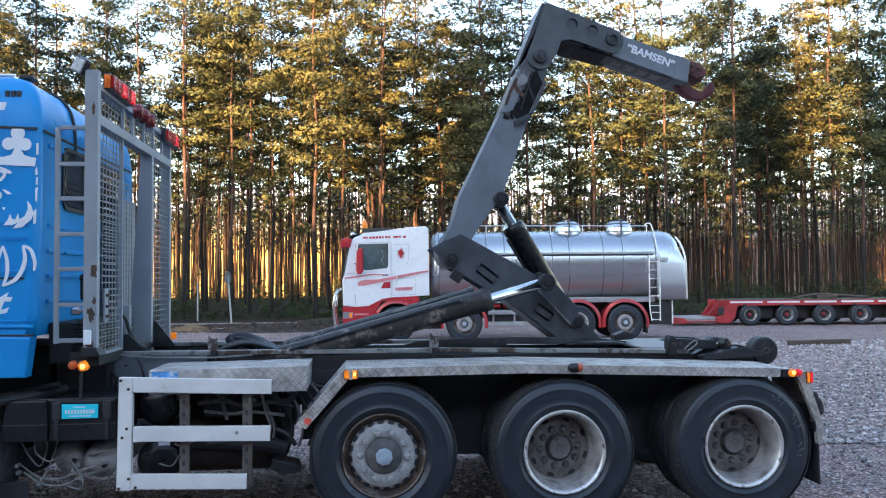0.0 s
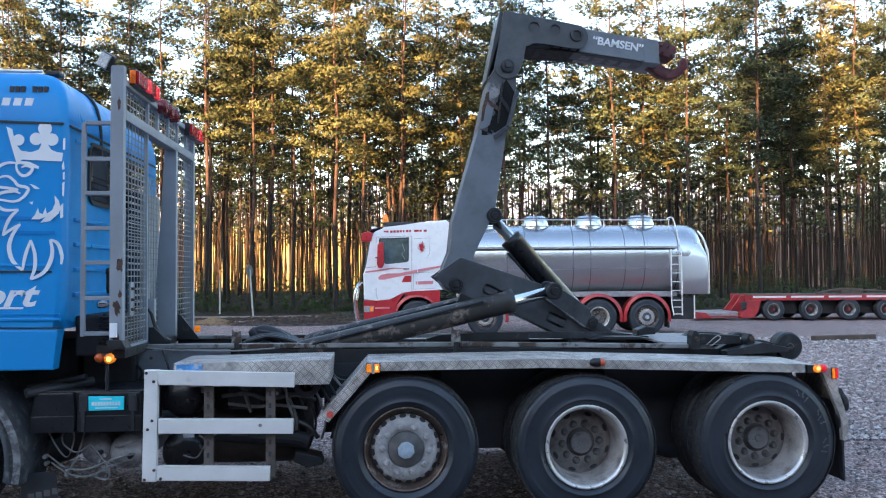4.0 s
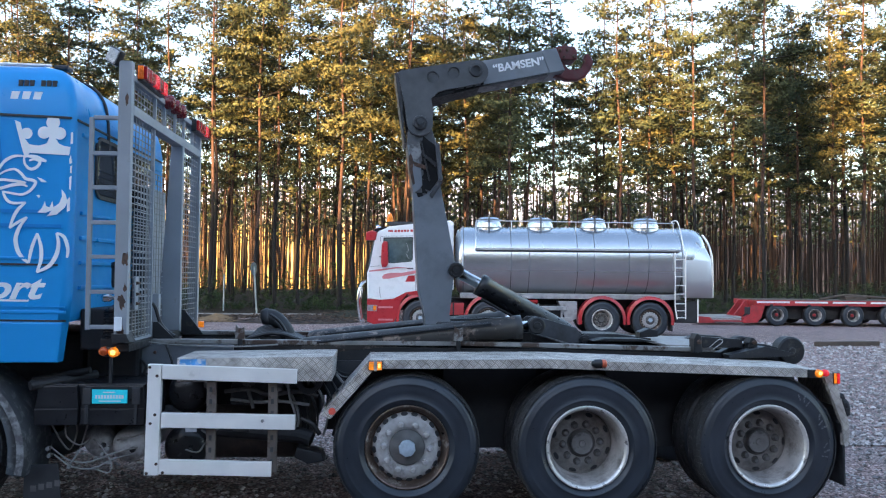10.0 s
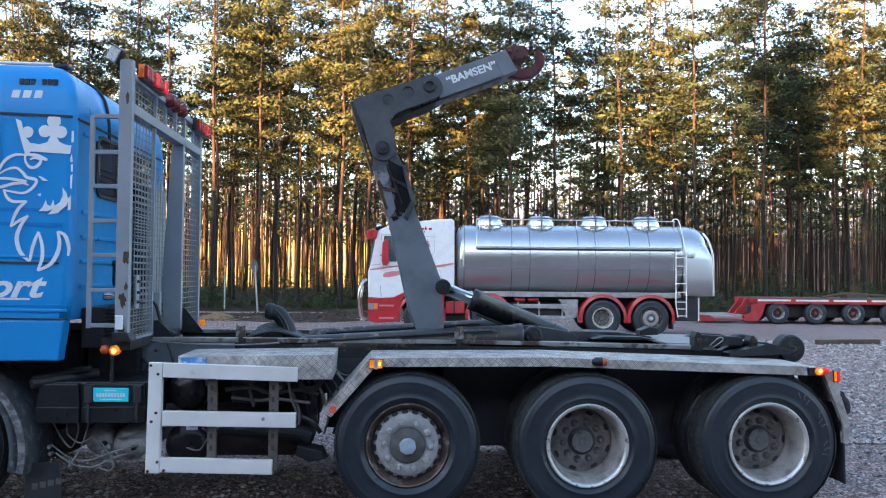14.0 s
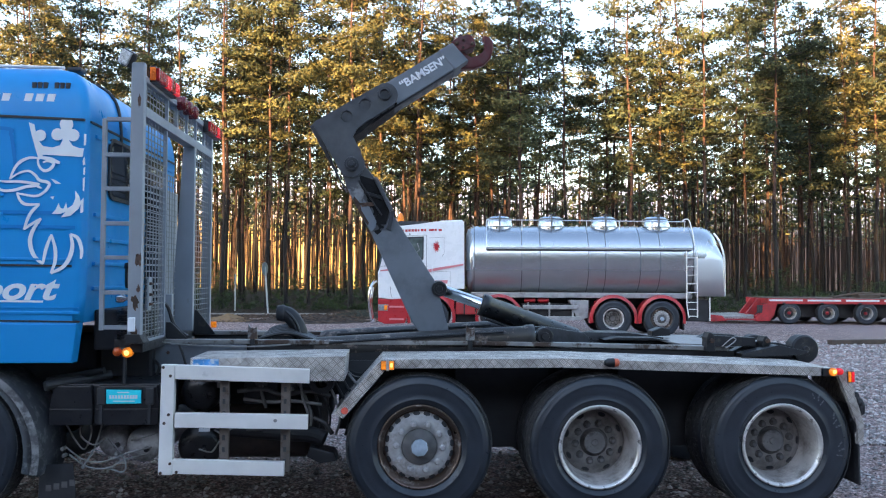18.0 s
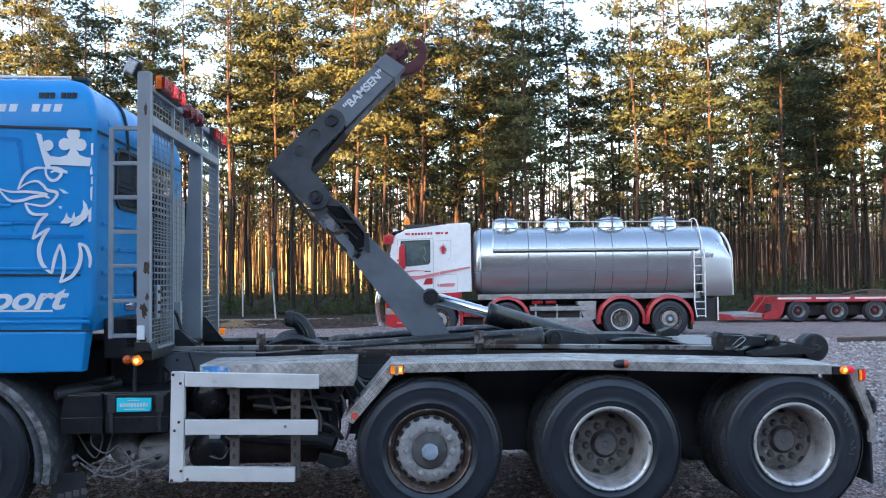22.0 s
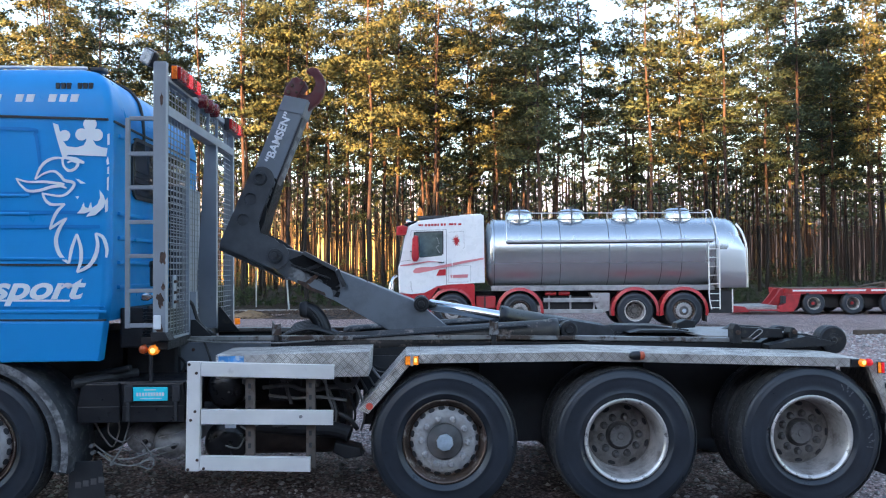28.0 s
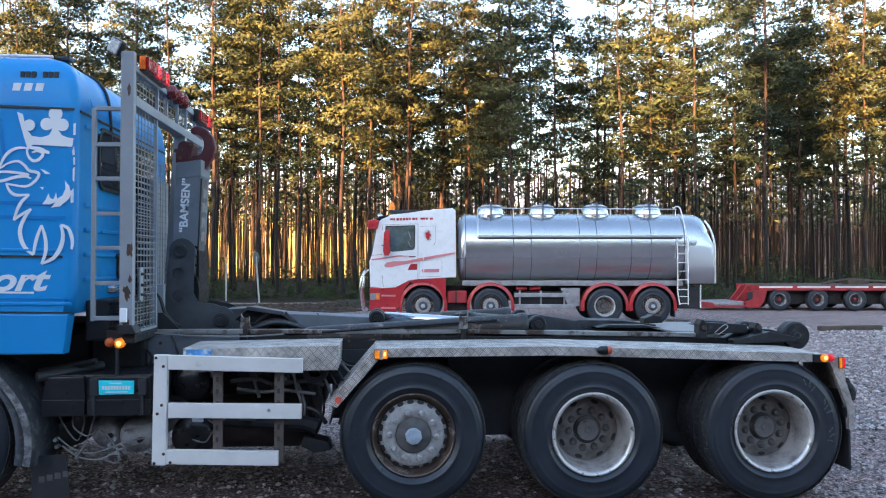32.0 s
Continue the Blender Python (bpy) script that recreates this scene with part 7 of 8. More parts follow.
for k in range(7):
    part("white_stripe", box(-0.78 + 1.41 * k, 0.45 + 1.41 * k, -0.008, 0.002, 0.86, 0.925, 0), trailer_white, bed)
# Beam made wide and low, a dark mass closing the lit gap between wheels.
part("beam", box(-0.7, 9.0, 0.45, 2.05, 0.24, 0.76, 0.02), frame_dark, bed)
part("end_plate", prism([(-1.0, 0.76), (-0.48, 0.76), (-0.60, 0.32), (-0.76, 0.12), (-1.25, 0.10), (-1.28, 0.3), (-1.02, 0.42)], 0.02, 0.3, 0.015), trailer_red, bed)
part("hinge_plate", prism([(-0.80, 0.95), (-0.95, 0.93), (-1.10, 0.70), (-1.42, 0.30), (-1.06, 0.30), (-0.80, 0.62)], 0.80, 0.95, 0.015), trailer_red, bed)
part("hinge_plate", prism([(-0.80, 0.95), (-0.95, 0.93), (-1.10, 0.70), (-1.42, 0.30), (-1.06, 0.30), (-0.80, 0.62)], 1.55, 1.70, 0.015), trailer_red, bed)
part("drawbar", prism([(-2.8, 0.31), (-1.3, 0.34), (-1.3, 0.28), (-2.8, 0.25)], 0.15, 2.2, 0.01), steel_dirty, trailer, "grey loading ramp")
part("ramp_foot", prism([(-2.95, 0.34), (-2.5, 0.30), (-2.3, 0.10), (-3.0, 0.08)], 0.1, 0.4, 0.01), trailer_red, trailer)
part("ramp_side", box(-2.4, -1.2, 0.0, 0.08, 0.14, 0.20, 0.01), trailer_red, trailer)
part("load_beam", tube(spline([(2.0, 1.0, 0.99), (3.0, 1.2, 1.14), (4.0, 1.3, 1.10), (5.2, 1.3, 1.02)]), 0.05, 8), wood_old, trailer, "loose timber on the deck")
part("load_block", box(3.0, 3.8, 1.0, 1.6, 0.972, 1.11, 0.02), wood_old, trailer)
for x in (-0.3, 1.1, 2.5, 3.9):
    part("lash_eye", box(x, x + 0.12, -0.012, 0.002, 0.76, 0.81, 0.004), rubber, bed)
part("box_tool", box(-1.15, -0.85, 0.05, 0.3, 0.42, 0.70, 0.02), rubber, bed)

# ---- pine wood ----
def needle_mat(name="pine_needles", dark=(0.054, 0.073, 0.043), light=(0.146, 0.122, 0.043)):
    m = bpy.data.materials.new(name)
    m.use_nodes = True
    nt = m.node_tree
    b = nt.nodes["Principled BSDF"]
    geo = nt.nodes.new("ShaderNodeNewGeometry")
    info = nt.nodes.new("ShaderNodeObjectInfo")
    rmp = nt.nodes.new("ShaderNodeValToRGB")
    for e, (p, c) in zip(rmp.color_ramp.elements, ((0.1, dark), (1.0, light))):
        e.position, e.color = p, (*c, 1)
    nt.links.new(geo.outputs["Random Per Island"], rmp.inputs["Fac"])
    hs = nt.nodes.new("ShaderNodeHueSaturation")
    mr = nt.nodes.new("ShaderNodeMapRange")
    mr.inputs["To Min"].default_value, mr.inputs["To Max"].default_value = 0.58, 1.4
    nt.links.new(info.outputs["Random"], mr.inputs["Value"])
    nt.links.new(mr.outputs["Result"], hs.inputs["Value"])
    kin = nt.nodes.new("ShaderNodeMix")
    kin.data_type, kin.blend_type = "RGBA", "MULTIPLY"
    kin.inputs[0].default_value = 1.0
    tone = nt.nodes.new("ShaderNodeValToRGB")
    for e, (p, c) in zip(tone.color_ramp.elements, ((0.15, (0.72, 0.98, 1.05)), (0.85, (1.15, 1.05, 0.82)))):
        e.position, e.color = p, (*c, 1)
    nt.links.new(info.outputs["Random"], tone.inputs["Fac"])
    nt.links.new(rmp.outputs["Color"], kin.inputs[6])
    nt.links.new(tone.outputs["Color"], kin.inputs[7])
    nt.links.new(kin.outputs[2], hs.inputs["Color"])
    tc = nt.nodes.new("ShaderNodeTexCoord")
    ns = nt.nodes.new("ShaderNodeTexNoise")
    ns.inputs["Scale"].default_value, ns.inputs["Detail"].default_value = 0.62, 2.5
    nt.links.new(tc.outputs["Object"], ns.inputs["Vector"])
    cl = nt.nodes.new("ShaderNodeMapRange")
    cl.inputs["From Min"].default_value, cl.inputs["From Max"].default_value = 0.42, 0.6
    cl.inputs["To Min"].default_value, cl.inputs["To Max"].default_value = 0.75, 1.3
    nt.links.new(ns.outputs["Fac"], cl.inputs["Value"])
    mu = nt.nodes.new("ShaderNodeMix")
    mu.data_type, mu.blend_type = "RGBA", "MULTIPLY"
    mu.inputs[0].default_value = 1.0
    nt.links.new(hs.outputs["Color"], mu.inputs[6])
    nt.links.new(cl.outputs["Result"], mu.inputs[7])
    nt.links.new(mu.outputs[2], b.inputs["Base Color"])
    b.inputs["Roughness"].default_value = 0.6
    b.inputs["Specular IOR Level"].default_value = 0.25
    return m


needles = needle_mat()
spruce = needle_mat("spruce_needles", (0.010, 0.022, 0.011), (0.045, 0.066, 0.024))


def mesh_from(name, verts, faces, material, normals=None):
    me = bpy.data.meshes.new(name)
    me.from_pydata(verts, [], faces)
    me.materials.append(material)
    me.update()
    if normals:
        me.normals_split_custom_set_from_vertices(normals)
    return me


def tuft(V, F, c, out, rnd, size, n, wide=1.0, N=None):
    """A brush of needles round a twig end: thin blades that fan outwards and up."""
    for _ in range(n):
        d = Vector((rnd.gauss(0, 1), rnd.gauss(0, 1), rnd.gauss(0.25, 0.6))) * 0.8 + out * 0.7
        d.normalize()
        s = d.cross(Vector((rnd.gauss(0, 1), rnd.gauss(0, 1), rnd.gauss(0, 1))))
        if s.length < 1e-3:
            continue
        s = s.normalized() * size * wide * rnd.uniform(0.10, 0.18)
        L = size * rnd.uniform(0.7, 1.3)
        k = len(V)
        V.extend(((c + d * L * 0.2 - s)[:], (c + d * L)[:], (c + d * L * 0.2 + s)[:]))
        face = d.cross(s)
        F.append((k, k + 1, k + 2) if face.dot(out) > 0 else (k, k + 2, k + 1))
        if N is not None:
            # needles of one plate shade together, as a soft cushion
            n_ = (out + d * 0.35).normalized()[:]
            N.extend((n_, n_, n_))


def pine_meshes(seed, height, base, spread, lean, dense=1.0, leaf=1.0, blades=6, pads=9, wide=1.0, plates=0.85, broad=1.0):
    """Trunk with limbs, and a crown of needle tufts in flat plates."""
    rnd = random.Random(seed)
    bm = bmesh.new()
    bend = rnd.uniform(-lean, lean), rnd.uniform(-lean, lean)
    axis = lambda h: Vector((bend[0] * (h / height) ** 2 + 0.06 * math.sin(h * 0.7 + seed), bend[1] * (h / height) ** 2 + 0.06 * math.cos(h * 0.6 + seed), h))
    r0 = 0.03 + 0.0029 * height * rnd.uniform(0.8, 1.3)
    pts = [axis(height * k / 14) for k in range(15)]
    rings = []
    for i, p in enumerate(pts):
        r = (r0 * (1.35 if i == 0 else 1.0)) * (1 - 0.88 * (i / 14) ** 1.2) + 0.01
        rings.append([bm.verts.new((p.x + r * math.cos(2 * math.pi * k / 7), p.y + r * math.sin(2 * math.pi * k / 7), p.z - (0.3 if i == 0 else 0))) for k in range(7)])
    for i, (a, b) in enumerate(zip(rings, rings[1:])):
        for k in range(7):
            f = bm.faces.new((a[k], a[(k + 1) % 7], b[(k + 1) % 7], b[k]))
            f.material_index = 0 if i / 14 * height < base * 0.55 else 1
            f.smooth = True
    V, F, N = [], [], []
    h = base
    while h < height - 0.3:
        f = (h - base) / (height - base)
        length = spread * (0.55 + 0.9 * f if f < 0.4 else 0.91 * (1.1 - f) / 0.7 + 0.05)
        count = rnd.choice((2, 3, 3, 4))
        turn0 = rnd.uniform(0, 2 * math.pi)
        for limb in range(count):
            a = turn0 + 2 * math.pi * limb / count + rnd.uniform(-0.5, 0.5)
            L = length * rnd.choice((0.45, 0.75, 0.95, 1.0, 1.2)) * rnd.uniform(0.85, 1.15)
            rise = rnd.uniform(0.0, 0.3) + 0.35 * f
            p0 = axis(h + rnd.uniform(-0.15, 0.15))
            d = Vector((math.cos(a), math.sin(a), 0))
            p1 = p0 + d * L * 0.55 + Vector((0, 0, L * 0.55 * (rise - 0.22)))
            p2 = p0 + d * L + Vector((0, 0, L * rise * 0.75))
            add_tube(bm, [p0, p1, p2], 0.016 + 0.009 * L, 3, 0.008)
            side = Vector((-d.y, d.x, 0))
            # flat plates of foliage on the outer half of the limb, open between them
            for _ in range(max(1, int(plates * L + 0.45))):
                u = rnd.uniform(0.5, 1.06)
                q = p0.lerp(p1, u / 0.55) if u < 0.55 else p1.lerp(p2, (u - 0.55) / 0.45)
                w = 0.30 * L * (0.4 + 0.6 * u)
                lat = rnd.uniform(-w, w)
                c = q + side * lat
                R = broad * rnd.uniform(0.42, 0.88) * (0.7 + 0.3 * min(1.0, L / 1.6))
                for _ in range(max(3, int(R * R * 13 * pads * dense))):
                    r_, b_ = R * math.sqrt(rnd.random()), rnd.uniform(0, 2 * math.pi)
                    dome = 0.62 * R * math.sqrt(1 - (r_ / R) ** 2) * rnd.uniform(0.05, 1.0) + rnd.gauss(0.0, 0.05)
                    off = Vector((r_ * math.cos(b_), r_ * math.sin(b_), dome))
                    out = (Vector((off.x, off.y, 0.8 * dome)) * (1.0 / R) + d * 0.35 + Vector((0, 0, 0.2))).normalized()
                    tuft(V, F, c + off, out, rnd, rnd.uniform(0.10, 0.17) * leaf, blades, wide, N)
        h += rnd.uniform(0.5, 1.1)
    top = axis(height)
    for _ in range(30):
        tuft(V, F, top + Vector((rnd.gauss(0, 0.22), rnd.gauss(0, 0.22), rnd.uniform(-0.8, 0.1))), Vector((0, 0, 1)), rnd, 0.22 * leaf, blades, 1.0, N)
    # dead twigs below the crown
    for _ in range(14):
        hh = rnd.uniform(base * 0.35, base + 0.5)
        a = rnd.uniform(0, 2 * math.pi)
        p0 = axis(hh)
        L = rnd.uniform(0.3, 1.1)
        d = Vector((math.cos(a), math.sin(a), rnd.uniform(-0.25, 0.15)))
        add_tube(bm, [p0, p0 + d * L * 0.6, p0 + d * L + Vector((0, 0, -0.06))], 0.012, 3, 0.005)
    me = bpy.data.meshes.new("trunk")
    bm.to_mesh(me)
    bm.free()
    me.materials.append(bark_low)
    me.materials.append(bark_high)
    return me, mesh_from("crown", V, F, needles, N)


SHAPES = ((11, 18.5, 7.0, 2.5, 0.5), (12, 20.0, 8.5, 2.3, 0.6), (13, 17.0, 5.5, 2.4, 0.4), (14, 19.0, 6.6, 2.7, 0.7), (15, 21.0, 9.0, 2.4, 0.4), (16, 14.5, 4.5, 2.0, 0.5), (17, 19.5, 7.6, 2.6, 0.8), (18, 21.0, 10.5, 2.5, 0.6))
PINES = [pine_meshes(*row, 1.15, 0.70, 10, 8, 2.4, 1.32, 1.08) for row in SHAPES]
BACK = [pine_meshes(row[0] + 50, *row[1:], 0.8, 1.4, 5, 7, 1.6) for row in SHAPES]
DEEP = [pine_meshes(*row) for row in ((21, 19.0, 9.5, 2.8, 0.5, 0.8, 2.4, 5, 4, 1.3), (22, 20.5, 10.5, 2.8, 0.5, 0.8, 2.4, 5, 4, 1.3), (23, 18.0, 8.5, 2.8, 0.5, 0.8, 2.4, 5, 4, 1.3), (24, 21.5, 10.0, 2.7, 0.5, 0.8, 2.4, 5, 4, 1.3))]
DENSE = [pine_meshes(*row, 0.4, 0.5, 7.5, 3, 5, 2.4) for row in ((31, 17.0, 1.6, 3.4), (32, 15.0, 1.0, 3.2), (33, 18.5, 3.0, 3.5))]
TALL = [pine_meshes(*row, 0.4, 0.6, 7.5, 3, 5, 2.4) for row in ((41, 23.0, 6.0, 2.7), (42, 25.0, 7.5, 2.5), (43, 21.0, 5.0, 2.9))]


def pine(kinds, kind, x, y, turn, size, label, group, z=0.3):
    t_ = new("pine_tree")
    t_.matrix_basis = pose(x, y, z, 0, 0, turn)
    t_.scale = (size, size, size)
    tagged(t_, label, "pine tree", group)
    for name, me in zip(("trunk", "crown"), kinds[kind]):
        piece = new(name, me)
        piece.parent = t_
    return t_


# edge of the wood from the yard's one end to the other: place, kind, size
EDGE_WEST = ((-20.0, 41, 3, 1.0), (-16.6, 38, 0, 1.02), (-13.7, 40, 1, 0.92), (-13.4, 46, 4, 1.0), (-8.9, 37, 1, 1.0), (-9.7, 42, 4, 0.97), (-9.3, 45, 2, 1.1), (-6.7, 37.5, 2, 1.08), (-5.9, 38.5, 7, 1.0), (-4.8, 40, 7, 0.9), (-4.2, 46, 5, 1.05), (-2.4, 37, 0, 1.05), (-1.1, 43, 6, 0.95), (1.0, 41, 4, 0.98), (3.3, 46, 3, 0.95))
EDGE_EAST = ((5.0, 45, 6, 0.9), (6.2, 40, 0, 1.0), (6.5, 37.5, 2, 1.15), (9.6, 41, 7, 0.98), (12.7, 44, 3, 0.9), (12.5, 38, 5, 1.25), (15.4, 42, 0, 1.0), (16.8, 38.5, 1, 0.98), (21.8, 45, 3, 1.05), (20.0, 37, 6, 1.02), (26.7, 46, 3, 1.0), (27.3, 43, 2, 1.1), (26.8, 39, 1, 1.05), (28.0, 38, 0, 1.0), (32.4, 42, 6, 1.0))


def plant_wood():
    rnd = random.Random(21)
    spots = []

    def free(x, y, d):
        return all((x - a) ** 2 + (y - b) ** 2 > d * d for a, b in spots)
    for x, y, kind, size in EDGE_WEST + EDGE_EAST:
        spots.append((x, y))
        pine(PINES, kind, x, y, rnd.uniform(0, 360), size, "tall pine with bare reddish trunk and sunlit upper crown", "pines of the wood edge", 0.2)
    for y0, y1, count, d, kinds in ((43.5, 54, 36, 2.2, (0, 1, 2, 3, 4, 6, 7)), (54, 88, 82, 2.0, None)):
        made = tries = 0
        while made < count and tries < 6000:
            tries += 1
            y = rnd.uniform(y0, y1)
            x = rnd.uniform(-0.60 * (y + 6) - 3, 0.76 * (y + 6) + 3)
            if not free(x, y, d):
                continue
            spots.append((x, y))
            made += 1
            pine(BACK if kinds else DEEP, rnd.choice(kinds or (0, 1, 2, 3)), x, y, rnd.uniform(0, 360), rnd.uniform(0.95, 1.2), "tall pine with bare trunk and dark green crown", "pines of the wood", 0.25)


plant_wood()


def bushes():
    """Young spruce and heather along the foot of the wood."""
    rnd = random.Random(9)
    V, F = [], []
    for _ in range(1000):
        y = 35.0 + 52 * rnd.random() ** 2.6
        x = rnd.uniform(-0.6 * y - 2, 0.8 * y + 14)
        h = rnd.choice((0.15, 0.2, 0.25, 0.3, 0.4, 0.6, 0.9, 1.5))
        for k in range(int(24 + 26 * h)):
            f = rnd.random() ** 0.8
            r = 0.5 * h * (1 - f) + 0.12
            a = rnd.uniform(0, 6.28)
            c = Vector((x + r * math.cos(a) * rnd.random(), y + r * math.sin(a) * rnd.random(), min(0.1, max(0.0, (y - 37) * 0.03)) + h * f))
            tuft(V, F, c, Vector((0.4 * math.cos(a), 0.4 * math.sin(a), 1.0)), rnd, 0.13, 5, 0.7)
    # saplings among the trunks further in
    for _ in range(260):
        y = rnd.uniform(42, 90)
        x = rnd.uniform(-0.6 * y - 2, 0.8 * y + 6)
        h = rnd.uniform(0.8, 2.7)
        for k in range(int(20 * h)):
            f = rnd.random()
            r = 0.42 * h * (1 - f) + 0.06
            a = rnd.uniform(0, 6.28)
            tuft(V, F, Vector((x + r * math.cos(a), y + r * math.sin(a), 0.1 + h * f)), Vector((math.cos(a), math.sin(a), 0.4)), rnd, 0.26, 4, 0.85)
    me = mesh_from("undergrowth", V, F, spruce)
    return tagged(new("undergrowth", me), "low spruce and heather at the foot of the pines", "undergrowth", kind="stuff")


bushes()


def far_trunks():
    rnd = random.Random(5)
    V, F, CV, CF = [], [], [], []
    for _ in range(1300):
        y = rnd.uniform(78, 165)
        x = rnd.uniform(-0.62 * y - 4, 0.78 * y + 4)
        r, H = rnd.uniform(0.07, 0.15), rnd.uniform(12, 19)
        lx, ly = rnd.uniform(-0.4, 0.4), rnd.uniform(-0.3, 0.3)
        k = len(V)
        for h, rr in ((-dip(y) - 0.2, r), (H * 0.5, r * 0.8), (H, r * 0.3)):
            for j in range(6):
                V.append((x + lx * h / H + rr * math.cos(j * math.pi / 3), y + ly * h / H + rr * math.sin(j * math.pi / 3), h))
        for s in (0, 6):
            for j in range(6):
                F.append((k + s + j, k + s + (j + 1) % 6, k + s + 6 + (j + 1) % 6, k + s + 6 + j))
        for _ in range(9):
            h = H * rnd.uniform(0.5, 1.04)
            w = 0.6 + 1.7 * (1.05 - h / H)
            tuft(CV, CF, Vector((x + rnd.gauss(0, w), y + rnd.gauss(0, w), h)), Vector((0, 0, 0.3)), rnd, rnd.uniform(0.7, 1.3), 6)
    tagged(new("far_crowns", mesh_from("far_crowns", CV, CF, needles)), "dark pine crowns deep in the wood", "pine crowns", kind="stuff")
    me = mesh_from("far_trunks", V, F, bark_deep)
    return tagged(new("far_trunks", me), "many thin pine trunks deep in the wood", "pine trunks", kind="stuff")


far_trunks()


def sun_side_wood():
    """Unseen wood on the added rise behind the camera, whose shade lies over the yard."""
    rnd = random.Random(77)
    for row, (y, lo, hi, gap) in enumerate(((-40, 0.64, 0.78, 3.4), (-45, 0.62, 0.80, 3.8))):
        x = -112 + 1.1 * row
        while x < 40:
            pine(DENSE, rnd.choice((0, 1, 2)), x + rnd.uniform(-0.25, 0.25) * gap, y + rnd.uniform(-1.2, 1.2), rnd.uniform(0, 360), rnd.uniform(lo, hi), "unseen pine on the added bank, shading the yard", "pines behind the yard", rise(x, y) - 0.2)
            x += gap
    # single taller pines on the crest, unseen, placed to shade chosen trees
    for k, x in enumerate((-67.5, -48.6, -44.6, -31.0, -23.0)):
        pine(TALL, k % 3, x, -54, 77 * k, rnd.uniform(0.86, 0.98), "unseen tall pine on the crest, added for shade", "pines behind the yard", rise(x, -54) - 0.2)


sun_side_wood()


def backdrop():
    # Emissive sheet; its gradient and streaks paint evening light seen between trunks.
    m = bpy.data.materials.new("far_glow")
    m.use_nodes = True
    nt = m.node_tree
    nt.nodes.remove(nt.nodes["Principled BSDF"])
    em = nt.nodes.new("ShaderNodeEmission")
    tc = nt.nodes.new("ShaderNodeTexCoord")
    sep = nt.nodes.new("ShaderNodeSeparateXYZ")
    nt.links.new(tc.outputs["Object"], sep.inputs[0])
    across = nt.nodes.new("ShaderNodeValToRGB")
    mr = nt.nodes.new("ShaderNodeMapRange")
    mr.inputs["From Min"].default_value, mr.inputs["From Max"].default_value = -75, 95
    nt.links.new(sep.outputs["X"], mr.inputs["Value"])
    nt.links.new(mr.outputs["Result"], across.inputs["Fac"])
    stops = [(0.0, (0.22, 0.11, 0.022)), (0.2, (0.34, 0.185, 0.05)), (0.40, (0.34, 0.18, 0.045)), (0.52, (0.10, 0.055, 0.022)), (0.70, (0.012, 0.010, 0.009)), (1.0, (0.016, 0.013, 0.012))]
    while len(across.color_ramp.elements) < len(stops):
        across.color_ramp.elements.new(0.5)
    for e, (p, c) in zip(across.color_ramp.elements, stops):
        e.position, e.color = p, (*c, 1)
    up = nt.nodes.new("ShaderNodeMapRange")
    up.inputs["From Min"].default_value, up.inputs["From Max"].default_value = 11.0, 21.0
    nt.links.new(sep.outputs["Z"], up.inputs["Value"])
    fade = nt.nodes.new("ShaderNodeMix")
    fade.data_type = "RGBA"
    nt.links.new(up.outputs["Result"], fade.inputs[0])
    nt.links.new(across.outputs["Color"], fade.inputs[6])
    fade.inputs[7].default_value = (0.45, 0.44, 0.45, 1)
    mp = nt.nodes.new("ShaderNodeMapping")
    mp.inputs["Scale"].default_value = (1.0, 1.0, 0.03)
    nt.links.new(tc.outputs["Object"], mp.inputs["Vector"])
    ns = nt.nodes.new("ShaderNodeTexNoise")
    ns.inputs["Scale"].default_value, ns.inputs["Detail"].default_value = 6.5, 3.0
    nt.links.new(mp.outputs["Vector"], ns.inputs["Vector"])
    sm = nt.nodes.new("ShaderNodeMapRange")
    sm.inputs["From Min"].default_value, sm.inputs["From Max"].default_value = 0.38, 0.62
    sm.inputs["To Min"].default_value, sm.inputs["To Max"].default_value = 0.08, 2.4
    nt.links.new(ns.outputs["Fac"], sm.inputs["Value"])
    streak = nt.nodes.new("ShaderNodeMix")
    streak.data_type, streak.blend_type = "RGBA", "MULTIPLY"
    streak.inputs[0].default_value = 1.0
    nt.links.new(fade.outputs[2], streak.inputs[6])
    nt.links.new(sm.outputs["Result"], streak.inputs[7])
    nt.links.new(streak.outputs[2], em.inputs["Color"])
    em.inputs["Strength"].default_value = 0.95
    nt.links.new(em.outputs[0], nt.nodes["Material Output"].inputs["Surface"])
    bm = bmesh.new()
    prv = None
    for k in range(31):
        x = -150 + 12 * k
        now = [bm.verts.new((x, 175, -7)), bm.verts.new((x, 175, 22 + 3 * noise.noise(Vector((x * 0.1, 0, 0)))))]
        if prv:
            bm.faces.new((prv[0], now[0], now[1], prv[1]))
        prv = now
    return tagged(part("backdrop", bm, m), "glowing sheet painted as warm evening light beyond the wood", "backdrop", kind="structure")


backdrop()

# ---- yard edge: posts, sand heap, timber ----
post = thing("sign_post", "galvanised post with a round sign seen from behind", "sign post", at=(-6.0, 31.9, 0))
part("pole", tube([(0.18, 0, -0.1), (0.02, 0, 2.1)], 0.04, 10), post_m, post)
part("sign_disc", lathe([(0.03, 0.0001), (0.03, 0.30), (0.05, 0.30), (0.05, 0.0001)], 28), sign_back, post, "round sign, grey back").matrix_basis = pose(0.05, 0, 2.0, 0, 0, 72)
marker_post = thing("marker_post", "thin pale marker post with orange top", "marker post", at=(-7.8, 34.6, 0))
